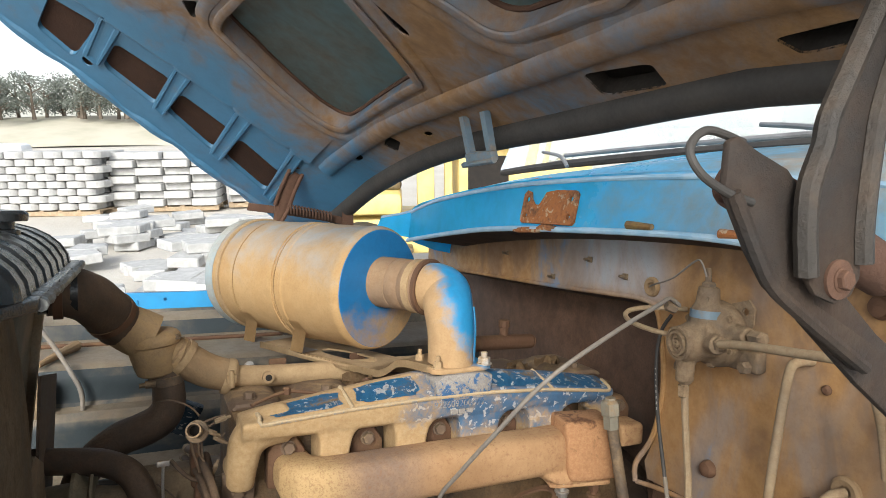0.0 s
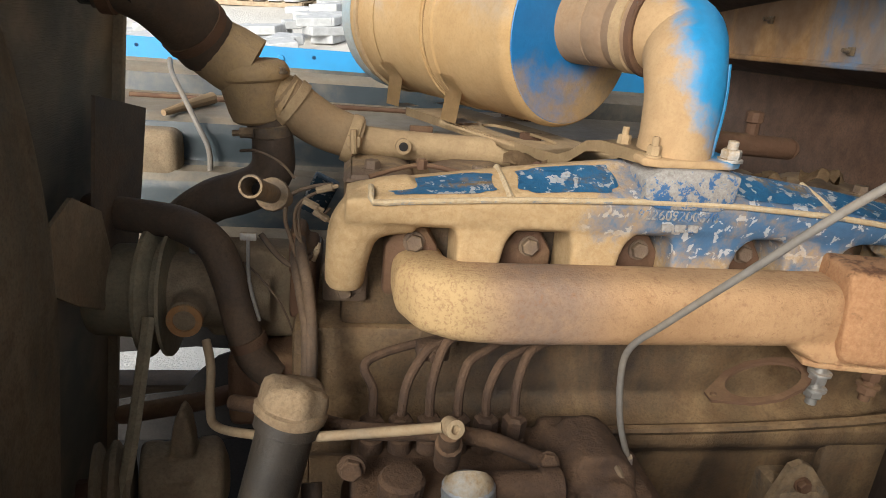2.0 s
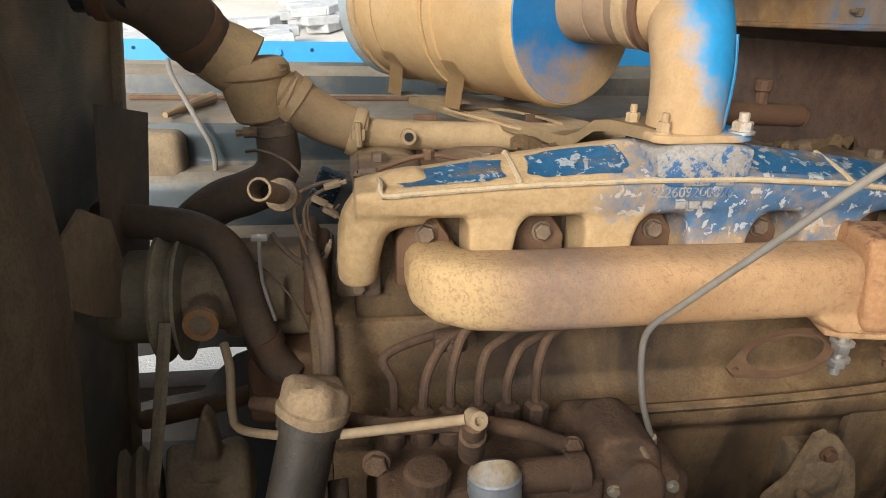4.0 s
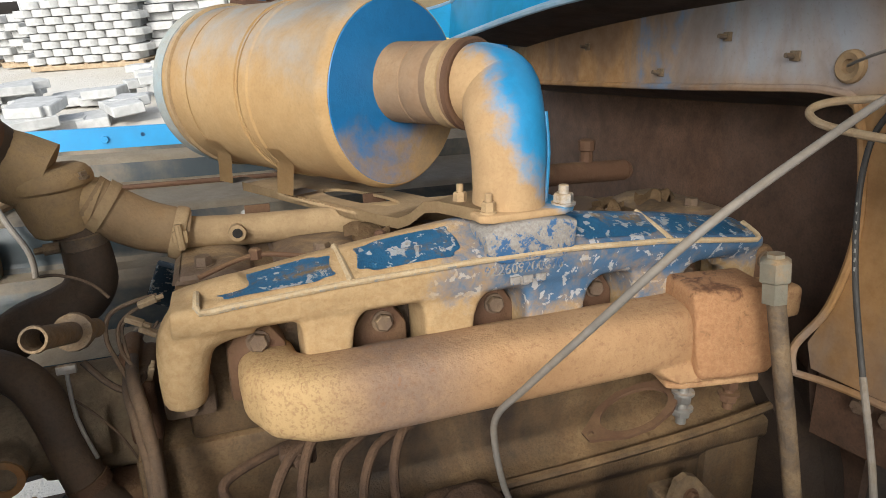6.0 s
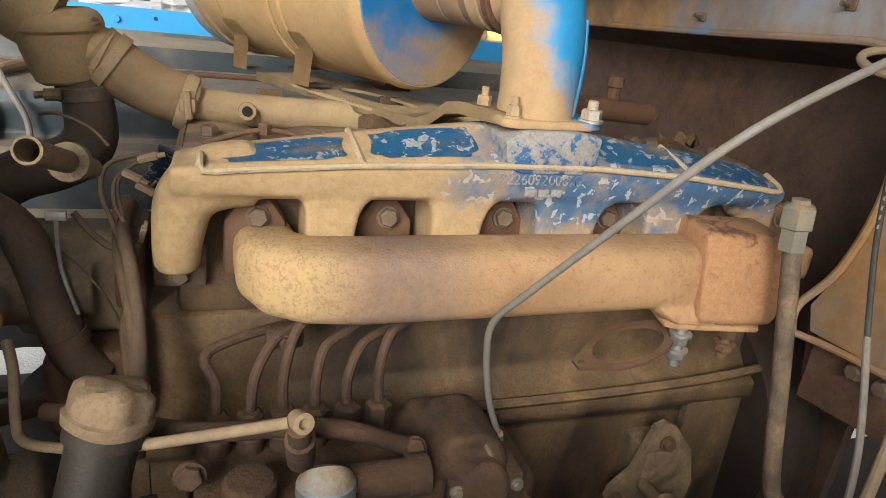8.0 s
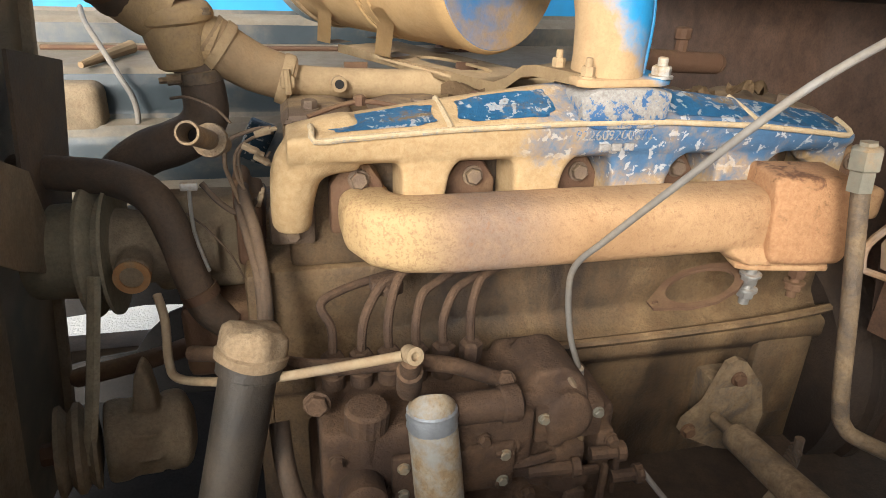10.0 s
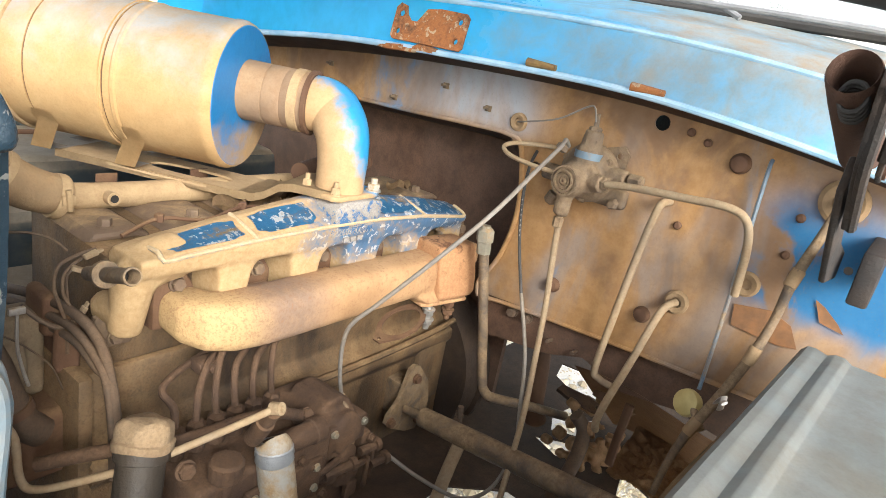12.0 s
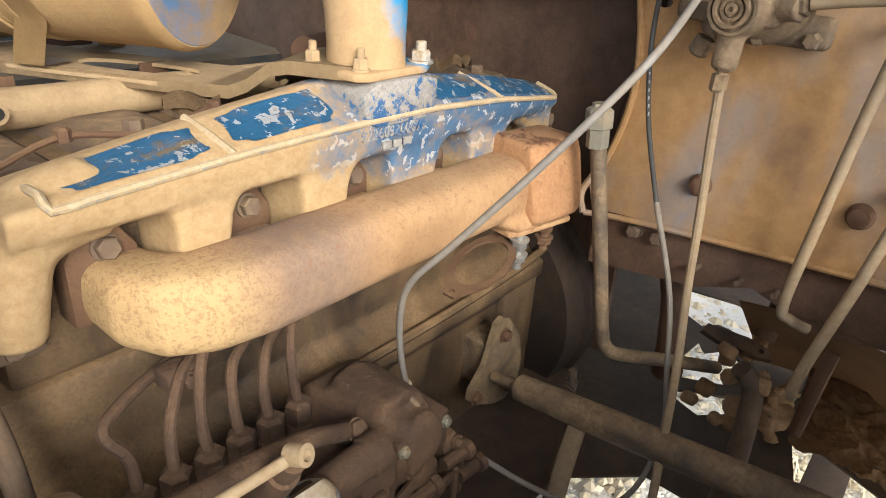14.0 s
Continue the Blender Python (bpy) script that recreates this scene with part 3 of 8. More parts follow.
def build_hood():
    hood = thing("hood", tuple(hood_at(0.3, 0)), "raised blue truck hood, underside dusty tan over faded blue", "hood")
    inner = bmesh.new()
    quads = [[(0.865, 0.635), (0.755, 0.63), (0.782, 0.775), (0.877, 0.746)], [(0.706, 0.652), (0.562, 0.66), (0.568, 0.776), (0.716, 0.746)],
             [(0.527, 0.684), (0.382, 0.706), (0.390, 0.818), (0.542, 0.77)], [(0.350, 0.715), (0.195, 0.756), (0.208, 0.858), (0.358, 0.816)]]
    wins = [cornered(q) for q in quads]
    near = [rounded(u, -v, 0.057, 0.046) for u, v in ((0.815, 0.73), (0.632, 0.74), (0.457, 0.76), (0.275, 0.79))]
    big1 = soft([(0.172, 0.02), (0.168, 0.37), (0.175, 0.46), (0.30, 0.455), (0.49, 0.375), (0.535, 0.35), (0.51, 0.17), (0.49, -0.13), (0.47, -0.17), (0.366, -0.112), (0.255, -0.053), (0.178, 0.0)])
    big2 = soft([(0.185, -0.31), (0.173, -0.42), (0.174, -0.48), (0.165, -0.55), (0.20, -0.60), (0.42, -0.60), (0.86, -0.48), (0.88, -0.30), (0.84, -0.22), (0.40, -0.26), (0.276, -0.294)])
    slots = [cornered([(0.100, 0.335), (0.080, 0.385), (0.046, 0.372), (0.066, 0.322)]), cornered([(0.607, 0.34), (0.578, 0.38), (0.548, 0.34), (0.572, 0.295)]), cornered([(0.082, -0.375), (0.067, -0.495), (0.022, -0.485), (0.032, -0.37)]), cornered([(0.062, -0.665), (0.075, -0.79), (0.050, -0.80), (0.033, -0.68)])]
    small = slots + [oval(0.089, 0.516, 0.010, 0.018, 10), oval(0.054, 0.20, 0.008, 0.016, 10), oval(0.75, 0.758, 0.014, 0.016, 14), oval(0.305, -0.14, 0.042, 0.011, 14, 3, -0.16)]
    us = [k * 0.97 / 30 for k in range(31)]
    hood_plate(inner, [(0.0, -0.9)] + [(u, hood_edge(u)) for u in us] + [(0.97, -0.9)], wins + near + [big1, big2] + small, 0.0, 0.003)
    part("inner_panel", inner, M_hood, hood)
    skin_bm = bmesh.new()
    sheet(skin_bm, lambda a, b: hood_at(-0.01 + a, -0.93 + (0.935 + hood_edge(max(0.0, a - 0.01))) * b, 0.045), 30, 40, 0.002)
    part("outer_skin", skin_bm, M_hood_skin, hood)
    # brown backing sheet behind the side windows; black sheet painting the rear slots' shade
    liner = bmesh.new()
    sheet(liner, lambda a, b: hood_at(0.14 + 0.78 * a, 0.60 + 0.27 * b - 0.10 * a * b, 0.012), 12, 8, 0.002)
    part("side_liner", liner, M_rusty, hood, "brown dirty inner side of the hood skin")
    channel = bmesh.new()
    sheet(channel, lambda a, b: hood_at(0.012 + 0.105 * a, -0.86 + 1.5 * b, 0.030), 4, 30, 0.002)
    part("slot_shade_sheet", channel, M_black, hood, "black sheet behind the rear slots, standing in for shade")
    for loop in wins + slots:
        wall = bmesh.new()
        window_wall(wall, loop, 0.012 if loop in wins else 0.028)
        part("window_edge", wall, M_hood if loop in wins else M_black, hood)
    # pressed rims round the big openings
    for loop in (big1, big2):
        for d, r, h, flat in ((0.0, 0.010, -0.003, 0.5), (0.034, 0.016, 0.001, 0.42)):
            lip = bmesh.new()
            pts = [hood_at(p[0], p[1], h) for p in spread(loop, d)]
            tube(lip, pts + [pts[0]], r, 10, 3, True, flat, (0.485, 0, 0.875))
            part("opening_lip", lip, M_hood, hood)
        drop = bmesh.new()
        window_wall(drop, loop, 0.04)
        part("opening_wall", drop, M_hood, hood)
        bead = bmesh.new()
        rng = random.Random(5)
        pts = [hood_at(p[0] + 0.0012 * rng.uniform(-1, 1), p[1] + 0.0012 * rng.uniform(-1, 1), 0.041) for p in spread(loop, -0.003)]
        tube(bead, pts + [pts[0]], 0.0045, 6, 2)
        part("sealant_bead", bead, M_rusty, hood, "rusty sealant along the opening")
    # a stepped long rib beside the side windows, and box ribs between them
    for side in (1, -1):
        rib = bmesh.new()
        prof = [(-0.115, 0.001), (-0.06, -0.006), (-0.012, -0.013), (-0.003, -0.015), (0.006, -0.013), (0.013, 0.001)]
        def along(a, b):
            u = 0.17 + 0.79 * a
            s = b * (len(prof) - 1)
            k = min(int(s), len(prof) - 2)
            v, h = (prof[k][c] + (prof[k + 1][c] - prof[k][c]) * (s - k) for c in (0, 1))
            notch = 0.005 * max(0.0, 1 - abs(((u + 0.02) % 0.17) - 0.085) / 0.007) if b > 0.5 else 0.0
            return hood_at(u, side * (0.655 - 0.10 * u + v * (1.25 - 0.5 * u)), min(0.001, h + notch))
        sheet(rib, along, 110, 10, 0.0)
        part("long_rib", rib, M_hood, hood)
        for q in ([(0.752, 0.582), (0.700, 0.588), (0.722, 0.745), (0.765, 0.735)], [(0.566, 0.60), (0.520, 0.603), (0.540, 0.785), (0.574, 0.775)], [(0.396, 0.617), (0.348, 0.62), (0.356, 0.83), (0.394, 0.82)], [(0.228, 0.634), (0.19, 0.637), (0.170, 0.875), (0.205, 0.865)]):
            r2 = bmesh.new()
            base = cornered(q, 0.12, 1)
            cen = (sum(p[0] for p in q) / 4, sum(p[1] for p in q) / 4)
            rings = []
            for k, h in ((1.08, 0.0005), (1.0, -0.007), (0.90, -0.012), (0.62, -0.0125), (0.50, -0.008), (0.2, -0.007)):
                ring = []
                for p in base:
                    du, dv = (p[0] - cen[0]) * k, (p[1] - cen[1]) * (1 - (1 - k) * 0.25)
                    ring.append(r2.verts.new(hood_at(cen[0] + du, side * (cen[1] + dv), h)))
                rings.append(ring)
            skin(r2, rings)
            part("cross_rib", r2, M_hood, hood)
        edge = bmesh.new()
        tube(edge, [hood_at(u, hood_edge(u) if side > 0 else -0.9, 0.014) for u in us], [0.020 + 0.003 * math.sin(37 * u) for u in us], 8, 2)
        part("edge_fold", edge, M_hood, hood)
    rim = bmesh.new()
    tube(rim, [hood_at(0.115 + 0.01 * abs(v), v, -0.006) for v in (-0.85, -0.6, -0.3, 0.0, 0.3, 0.55, 0.64)], 0.024, 12, 4, True, 0.42, (0.485, 0, 0.875))
    part("rear_rib", rim, M_hood, hood)
    seal = bmesh.new()
    tube(seal, [hood_at(-0.005, v, -0.002) for v in (-0.9, -0.6, -0.3, 0.0, 0.3, 0.6, 0.8)], 0.026, 14, 5)
    part("rear_seal", seal, M_seal, hood, "black rubber seal along the rear edge")
    fold = bmesh.new()
    sheet(fold, lambda a, b: hood_at(-0.006, -0.92 + 1.86 * b, 0.046 * a), 2, 40, 0.002)
    part("rear_fold", fold, M_hood, hood)
    # striker loop
    sl = bmesh.new()
    f = frame_to(hood_at(0.06, -0.03, 0.0), (0, 1, 0), (0.25, 0, -1))
    plate(sl, [(-0.055, -0.005), (-0.05, 0.085), (0.05, 0.085), (0.05, -0.005), (0.032, -0.005), (0.030, 0.064), (-0.034, 0.066), (-0.036, -0.005)], [], 0.012, f)
    box(sl, (-0.055, 0.066, 0.0), (0.05, 0.085, 0.016), 0.003, 2, f)
    tube(sl, [f @ V((-0.058, 0.083, 0.012)), f @ V((0.064, 0.087, 0.014))], 0.006, 10)
    part("striker", sl, M_hinge_blue, hood, "grey-blue steel striker loop")
    return hood


M_hinge_blue = dusty("grey_blue_bracket", (0.12, 0.18, 0.23), 0.42, 10, dust=(0.30, 0.24, 0.17), rough=0.5)
HOOD = build_hood()


def lip_z(y):
    return 1.522 - 0.055 * ((y - 0.78) / 0.82) ** 2 if y > 0.78 else 1.522 - 0.035 * ((y - 0.78) / 0.48) ** 2


def lip_x(y):
    tab = [(0.2, 0.737), (0.5, 0.733), (0.75, 0.725), (0.95, 0.702), (1.1, 0.682), (1.3, 0.672), (1.66, 0.668)]
    for (a, p), (c, q) in zip(tab, tab[1:]):
        if y <= c:
            t = max(0.0, (y - a) / (c - a))
            return p + (q - p) * t
    return tab[-1][1]


def build_cowl():
    cowl = thing("cowl", (0.8, 0.95, 1.5), "sky blue cowl panel with dust and a pale front lip", "cowl panel")
    face = bmesh.new()
    END = 1.70
    prof = [(0.0, -0.004), (0.006, 0.01), (0.036, 0.078), (0.05, 0.094), (0.09, 0.112), (0.23, 0.132), (0.38, 0.16)]
    def at(a, b):
        y = 0.20 + (END - 0.20) * b
        s = a * (len(prof) - 1)
        k = min(int(s), len(prof) - 2)
        dx = prof[k][0] + (prof[k + 1][0] - prof[k][0]) * (s - k)
        dz = prof[k][1] + (prof[k + 1][1] - prof[k][1]) * (s - k)
        lean = 1.0 if y < 0.55 else max(0.2, 1.0 - 0.8 * (y - 0.55) / 0.5)
        end = max(0.0, (y - 1.62) / 0.08)
        return V((lip_x(y) + (dx if dx > 0.05 else dx * lean), y + (0.14 * max(0.0, dx - 0.04) if b > 0.98 else 0), lip_z(y) + dz * (1 - 0.10 * end ** 2)))
    sheet(face, at, 24, 64, -0.003)
    part("cowl_face", face, M_cowl, cowl)
    ys = (0.20, 0.35, 0.5, 0.65, 0.8, 0.95, 1.1, 1.25, 1.4, 1.55, END)
    lip = bmesh.new()
    tube(lip, [(lip_x(y) - 0.003, y, lip_z(y) - 0.005 + 0.0015 * math.sin(31 * y)) for y in ys], 0.0058, 8, 4)
    part("front_lip", lip, M_lip, cowl, "pale blue rolled lip")
    seam = bmesh.new()
    tube(seam, [(at(2.45 / 6, (y - 0.20) / (END - 0.20))) for y in ys], 0.005, 8, 4)
    part("upper_fold", seam, M_lip, cowl)
    cap = bmesh.new()
    rim = [at(k / 24, 1.0) for k in range(0, 20)]
    vs = [cap.verts.new(q) for q in rim] + [cap.verts.new((0.86, 1.78, 1.40)), cap.verts.new((0.75, END, 1.42))]
    cap.faces.new(vs)
    bmesh.ops.solidify(cap, geom=list(cap.faces), thickness=0.003)
    part("end_cap", cap, M_cowl, cowl)
    wing = bmesh.new()
    sheet(wing, lambda a, c: V((lip_x(END) + 0.005 - 0.085 * a + 0.03 * c, END - 0.005 + 0.07 * a + 0.03 * c, lip_z(END) + 0.004 + (0.088 - 0.045 * a ** 0.6) * c + 0.012 * a + 0.006 * math.sin(3.14 * c) * (1 - a))), 12, 8, 0.003)
    part("corner_wing", wing, M_cowl, cowl, "folded blue corner beside the hinge")
    fold = bmesh.new()
    tube(fold, [V((lip_x(END) + 0.035 - 0.085 * a, END + 0.025 + 0.07 * a, lip_z(END) + 0.092 - 0.045 * a ** 0.6 + 0.012 * a)) for a in (0.0, 0.1, 0.3, 0.6, 1.0)], 0.004, 8, 3)
    part("corner_fold", fold, M_lip, cowl, "pale folded edge of the corner")
    scar = bmesh.new()
    tube(scar, [(lip_x(y) - 0.0035, y, lip_z(y) - 0.006 + dz) for y, dz in ((0.985, 0.0), (1.005, 0.002), (1.03, 0.0035), (1.045, -0.001), (1.07, 0.0), (1.10, -0.001), (1.125, 0.0))], [0.004, 0.0068, 0.0075, 0.0064, 0.0068, 0.0066, 0.004], 8, 3)
    part("rusted_lip", scar, M_rust, cowl, "rusted stretch of the lip")
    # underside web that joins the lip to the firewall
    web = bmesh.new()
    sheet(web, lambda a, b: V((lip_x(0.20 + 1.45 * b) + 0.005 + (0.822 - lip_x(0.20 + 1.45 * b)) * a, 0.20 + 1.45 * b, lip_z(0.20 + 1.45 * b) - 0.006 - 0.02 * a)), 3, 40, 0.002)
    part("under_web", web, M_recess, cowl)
    return cowl


M_lip = plain("pale_blue_edge", (0.36, 0.50, 0.60), (0.22, 0.40, 0.55), 25, 0.4)
build_cowl()

# hood lock plate on the cowl face
lock = thing("hood_lock_plate", (0.70, 1.02, 1.52), "rusty orange hood lock plate bolted to the blue cowl", "lock plate")
b = bmesh.new()
f = frame_to((lip_x(0.95) - 0.008, 0.943, lip_z(1.0) + 0.004), (-0.13, 1, 0), (0.22, 0.03, 1)) @ Matrix.Diagonal((0.98, 1.04, 1, 1))
plate(b, [(0.006, 0), (0.152, 0.0), (0.158, 0.006), (0.158, 0.056), (0.150, 0.064), (0.134, 0.060), (0.130, 0.046), (0.120, 0.036), (0.106, 0.036), (0.098, 0.048), (0.090, 0.060), (0.06, 0.064), (0.006, 0.063), (0, 0.057), (0, 0.006)], [oval(0.016, 0.015, 0.0055, 0.0055, 10), oval(0.016, 0.048, 0.0055, 0.0055, 10), oval(0.144, 0.015, 0.0055, 0.0055, 10), oval(0.143, 0.046, 0.0055, 0.0055, 10)], 0.006, f)
box(b, (0.03, 0.018, 0.006), (0.12, 0.028, 0.010), 0.003, 2, f)
part("plate", b, M_rust, lock)
for poly, tip in (([(0.128, 0.034), (0.140, 0.044), (0.152, 0.058), (0.154, 0.086), (0.146, 0.089), (0.138, 0.082), (0.132, 0.064)], (0.15, 0.088)), ([(0.106, 0.036), (0.112, 0.066), (0.113, 0.084), (0.106, 0.090), (0.097, 0.083), (0.086, 0.071), (0.066, 0.066), (0.084, 0.052)], (0.108, 0.089))):
    b = bmesh.new()
    plate(b, poly, [], 0.004, f @ Matrix.Translation((0, 0, 0.007)))
    tube(b, [f @ V((tip[0], tip[1] - 0.006, 0.010)), f @ V((tip[0] - 0.002, tip[1], 0.015)), f @ V((tip[0] - 0.006, tip[1] - 0.002, 0.021))], [0.005, 0.0045, 0.003], 8, 3)
    part("torn_hook", b, M_line, lock, "pale torn steel hook")
for q in ((0.016, 0.015), (0.016, 0.048), (0.144, 0.015), (0.143, 0.046)):
    b = bmesh.new()
    lathe(b, [(0, 0.0095), (0.003, 0.0095), (0.003, 0.006), (0.0, 0.006)], f @ V((q[0], q[1], 0.006)), f.to_3x3() @ V((0, 0, 1)), 14, False)
    part("bolt_ring", b, M_rust, lock)

for x0, y0, n in ((lip_x(0.79) - 0.006, 0.79, "orange"), (lip_x(0.605) - 0.006, 0.605, "rusty")):
    b = bmesh.new()
    z0 = lip_z(y0) + 0.006
    tube(b, [(x0, y0 + 0.025, z0), (x0 + 0.004, y0 - 0.028, z0 - 0.001)], [0.0075, 0.005], 10, 2)
    single("loose_bolt", b, M_rust if n == "rusty" else M_brass, (x0, y0, z0 - 0.005), n + " corroded bolt lying on the cowl lip", "bolt")


def build_firewall():
    """The cab's front wall: a flat upper sheet, a deep tunnel round the engine, and the toe board below."""
    fw = tagged(thing("wall_firewall", (0.83, 0.9, 1.1), "dusty tan and blue steel firewall of the cab", "firewall"), kind="structure")
    X = 0.825
    m = frame_to((X, 0, 0), (0, 1, 0), (0, 0, 1))
    outer = [(0.10, 1.10), (0.40, 1.085), (0.62, 1.075), (0.862, 1.06), (0.872, 1.09), (0.845, 1.15), (0.83, 1.25), (0.835, 1.32), (0.852, 1.365), (0.89, 1.387), (1.0, 1.385), (1.2, 1.377), (1.75, 1.36), (1.92, 1.33), (1.92, 1.47), (1.5, 1.50), (1.1, 1.505), (0.78, 1.51), (0.4, 1.50), (0.10, 1.47)]
    holes = [oval(0.601, 1.474, 0.013, 0.013, 14), oval(0.275, 1.330, 0.0065, 0.0065, 10), oval(0.254, 1.326, 0.006, 0.006, 10), oval(0.815, 1.345, 0.011, 0.007, 8)]
    b = bmesh.new()
    plate(b, outer, holes, 0.003, m)
    part("upper_sheet", b, M_firewall, fw)
    for pts in ([(0.405, 1.225), (0.35, 1.235), (0.318, 1.222), (0.30, 1.19), (0.33, 1.185), (0.40, 1.19)], [(0.30, 1.275), (0.285, 1.268), (0.262, 1.25), (0.25, 1.237), (0.285, 1.243)]):
        b = bmesh.new()
        plate(b, pts, [], 0.0012, frame_to((X - 0.0035, 0, 0), (0, 1, 0), (0, 0, 1)))
        part("rust_scab", b, M_scab, fw, "torn brown scab of dirt and rust")
    # tunnel: side wall, roof and back
    b = bmesh.new()
    def tun(a, s):
        # a runs along the opening's edge, s into the tunnel
        edge = [(0.852, 1.0), (0.872, 1.09), (0.846, 1.15), (0.831, 1.25), (0.836, 1.32), (0.853, 1.365), (0.89, 1.386), (1.0, 1.385), (1.2, 1.376), (1.75, 1.36)]
        k = a * (len(edge) - 1)
        i = min(int(k), len(edge) - 2)
        y = edge[i][0] + (edge[i + 1][0] - edge[i][0]) * (k - i)
        z = edge[i][1] + (edge[i + 1][1] - edge[i][1]) * (k - i)
        r = s ** 0.6
        return V((X + 0.13 * s, y + (0.05 * r if a < 0.6 else 0), z - (0.03 * r if a > 0.4 else 0)))
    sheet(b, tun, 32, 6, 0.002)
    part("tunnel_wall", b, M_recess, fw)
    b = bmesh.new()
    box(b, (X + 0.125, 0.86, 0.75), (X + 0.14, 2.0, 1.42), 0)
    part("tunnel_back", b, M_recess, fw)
    # rolled edge of the sheet at the tunnel
    b = bmesh.new()
    tube(b, [(X + 0.001, 1.75, 1.36), (X, 1.2, 1.377), (X, 1.0, 1.386), (X, 0.89, 1.388), (X - 0.001, 0.852, 1.365), (X - 0.002, 0.831, 1.25), (X - 0.006, 0.846, 1.15), (X - 0.02, 0.872, 1.09), (X - 0.028, 0.862, 1.06)], 0.005, 8, 5)
    part("tunnel_edge", b, M_firewall, fw)
    b = bmesh.new()
    tube(b, [(X - 0.026, 0.862, 1.06), (X - 0.008, 0.80, 1.062), (X - 0.004, 0.62, 1.073), (X - 0.003, 0.40, 1.083), (X - 0.002, 0.25, 1.09)], 0.0045, 8, 5)
    part("lower_edge", b, M_firewall, fw)
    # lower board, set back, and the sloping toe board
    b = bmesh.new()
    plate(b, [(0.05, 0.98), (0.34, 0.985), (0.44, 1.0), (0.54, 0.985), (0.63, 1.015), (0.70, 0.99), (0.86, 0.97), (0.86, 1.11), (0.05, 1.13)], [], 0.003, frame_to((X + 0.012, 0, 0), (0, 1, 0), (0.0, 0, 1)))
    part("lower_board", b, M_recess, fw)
    b = bmesh.new()
    sheet(b, lambda a, c: V((X + 0.01 + 0.36 * a, 0.02 + 0.62 * c, 0.99 - 0.28 * a + 0.012 * math.sin(9 * c))), 8, 14, 0.003)
    part("toe_board", b, M_toe, fw)
    return fw


build_firewall()


def build_near_fender():
    fen = thing("near_fender", (0.35, 0.2, 1.2), "greyed blue truck fender with a worn dark inner apron", "fender")
    b = bmesh.new()
    prof = [(0.002, 1.196), (0.003, 1.214), (-0.004, 1.222), (-0.014, 1.223), (-0.030, 1.219), (-0.040, 1.224), (-0.052, 1.224), (-0.062, 1.218), (-0.15, 1.218), (-0.28, 1.212), (-0.42, 1.17), (-0.50, 1.06), (-0.52, 0.78)]
    def edge_y(x):
        return 0.287 + 0.04 * (0.77 - x)
    def at(a, c):
        s = a * (len(prof) - 1)
        k = min(int(s), len(prof) - 2)
        x = 0.76 - 1.0 * c
        y = edge_y(x) + prof[k][0] + (prof[k + 1][0] - prof[k][0]) * (s - k)
        z = prof[k][1] + (prof[k + 1][1] - prof[k][1]) * (s - k)
        return V((x, y, z))
    sheet(b, at, 60, 24, -0.003)
    part("top_sheet", b, M_fender, fen)
    b = bmesh.new()
    # the lower, unseen stretch is added to block sun from the engine
    def wall(a, c):
        x = 0.77 - 1.0 * c
        k = min(1.0, a / 0.45)
        return V((x, edge_y(x) - 0.002 + 0.105 * k ** 1.1 + 0.003 * math.sin(23 * x + 9 * a), 1.214 - 0.29 * k - 0.70 * max(0.0, a - 0.45) / 0.55))
    sheet(b, wall, 24, 30, -0.003)
    part("inner_apron", b, M_peel, fen, "peeling olive-black inner apron")
    return fen


M_peel = dusty("peeling_black_apron", (0.045, 0.04, 0.03), 0.60, 9, dust=(0.38, 0.29, 0.17), dust2=(0.28, 0.20, 0.11), rough=0.7, relief=0.7, edge=0.06)
build_near_fender()


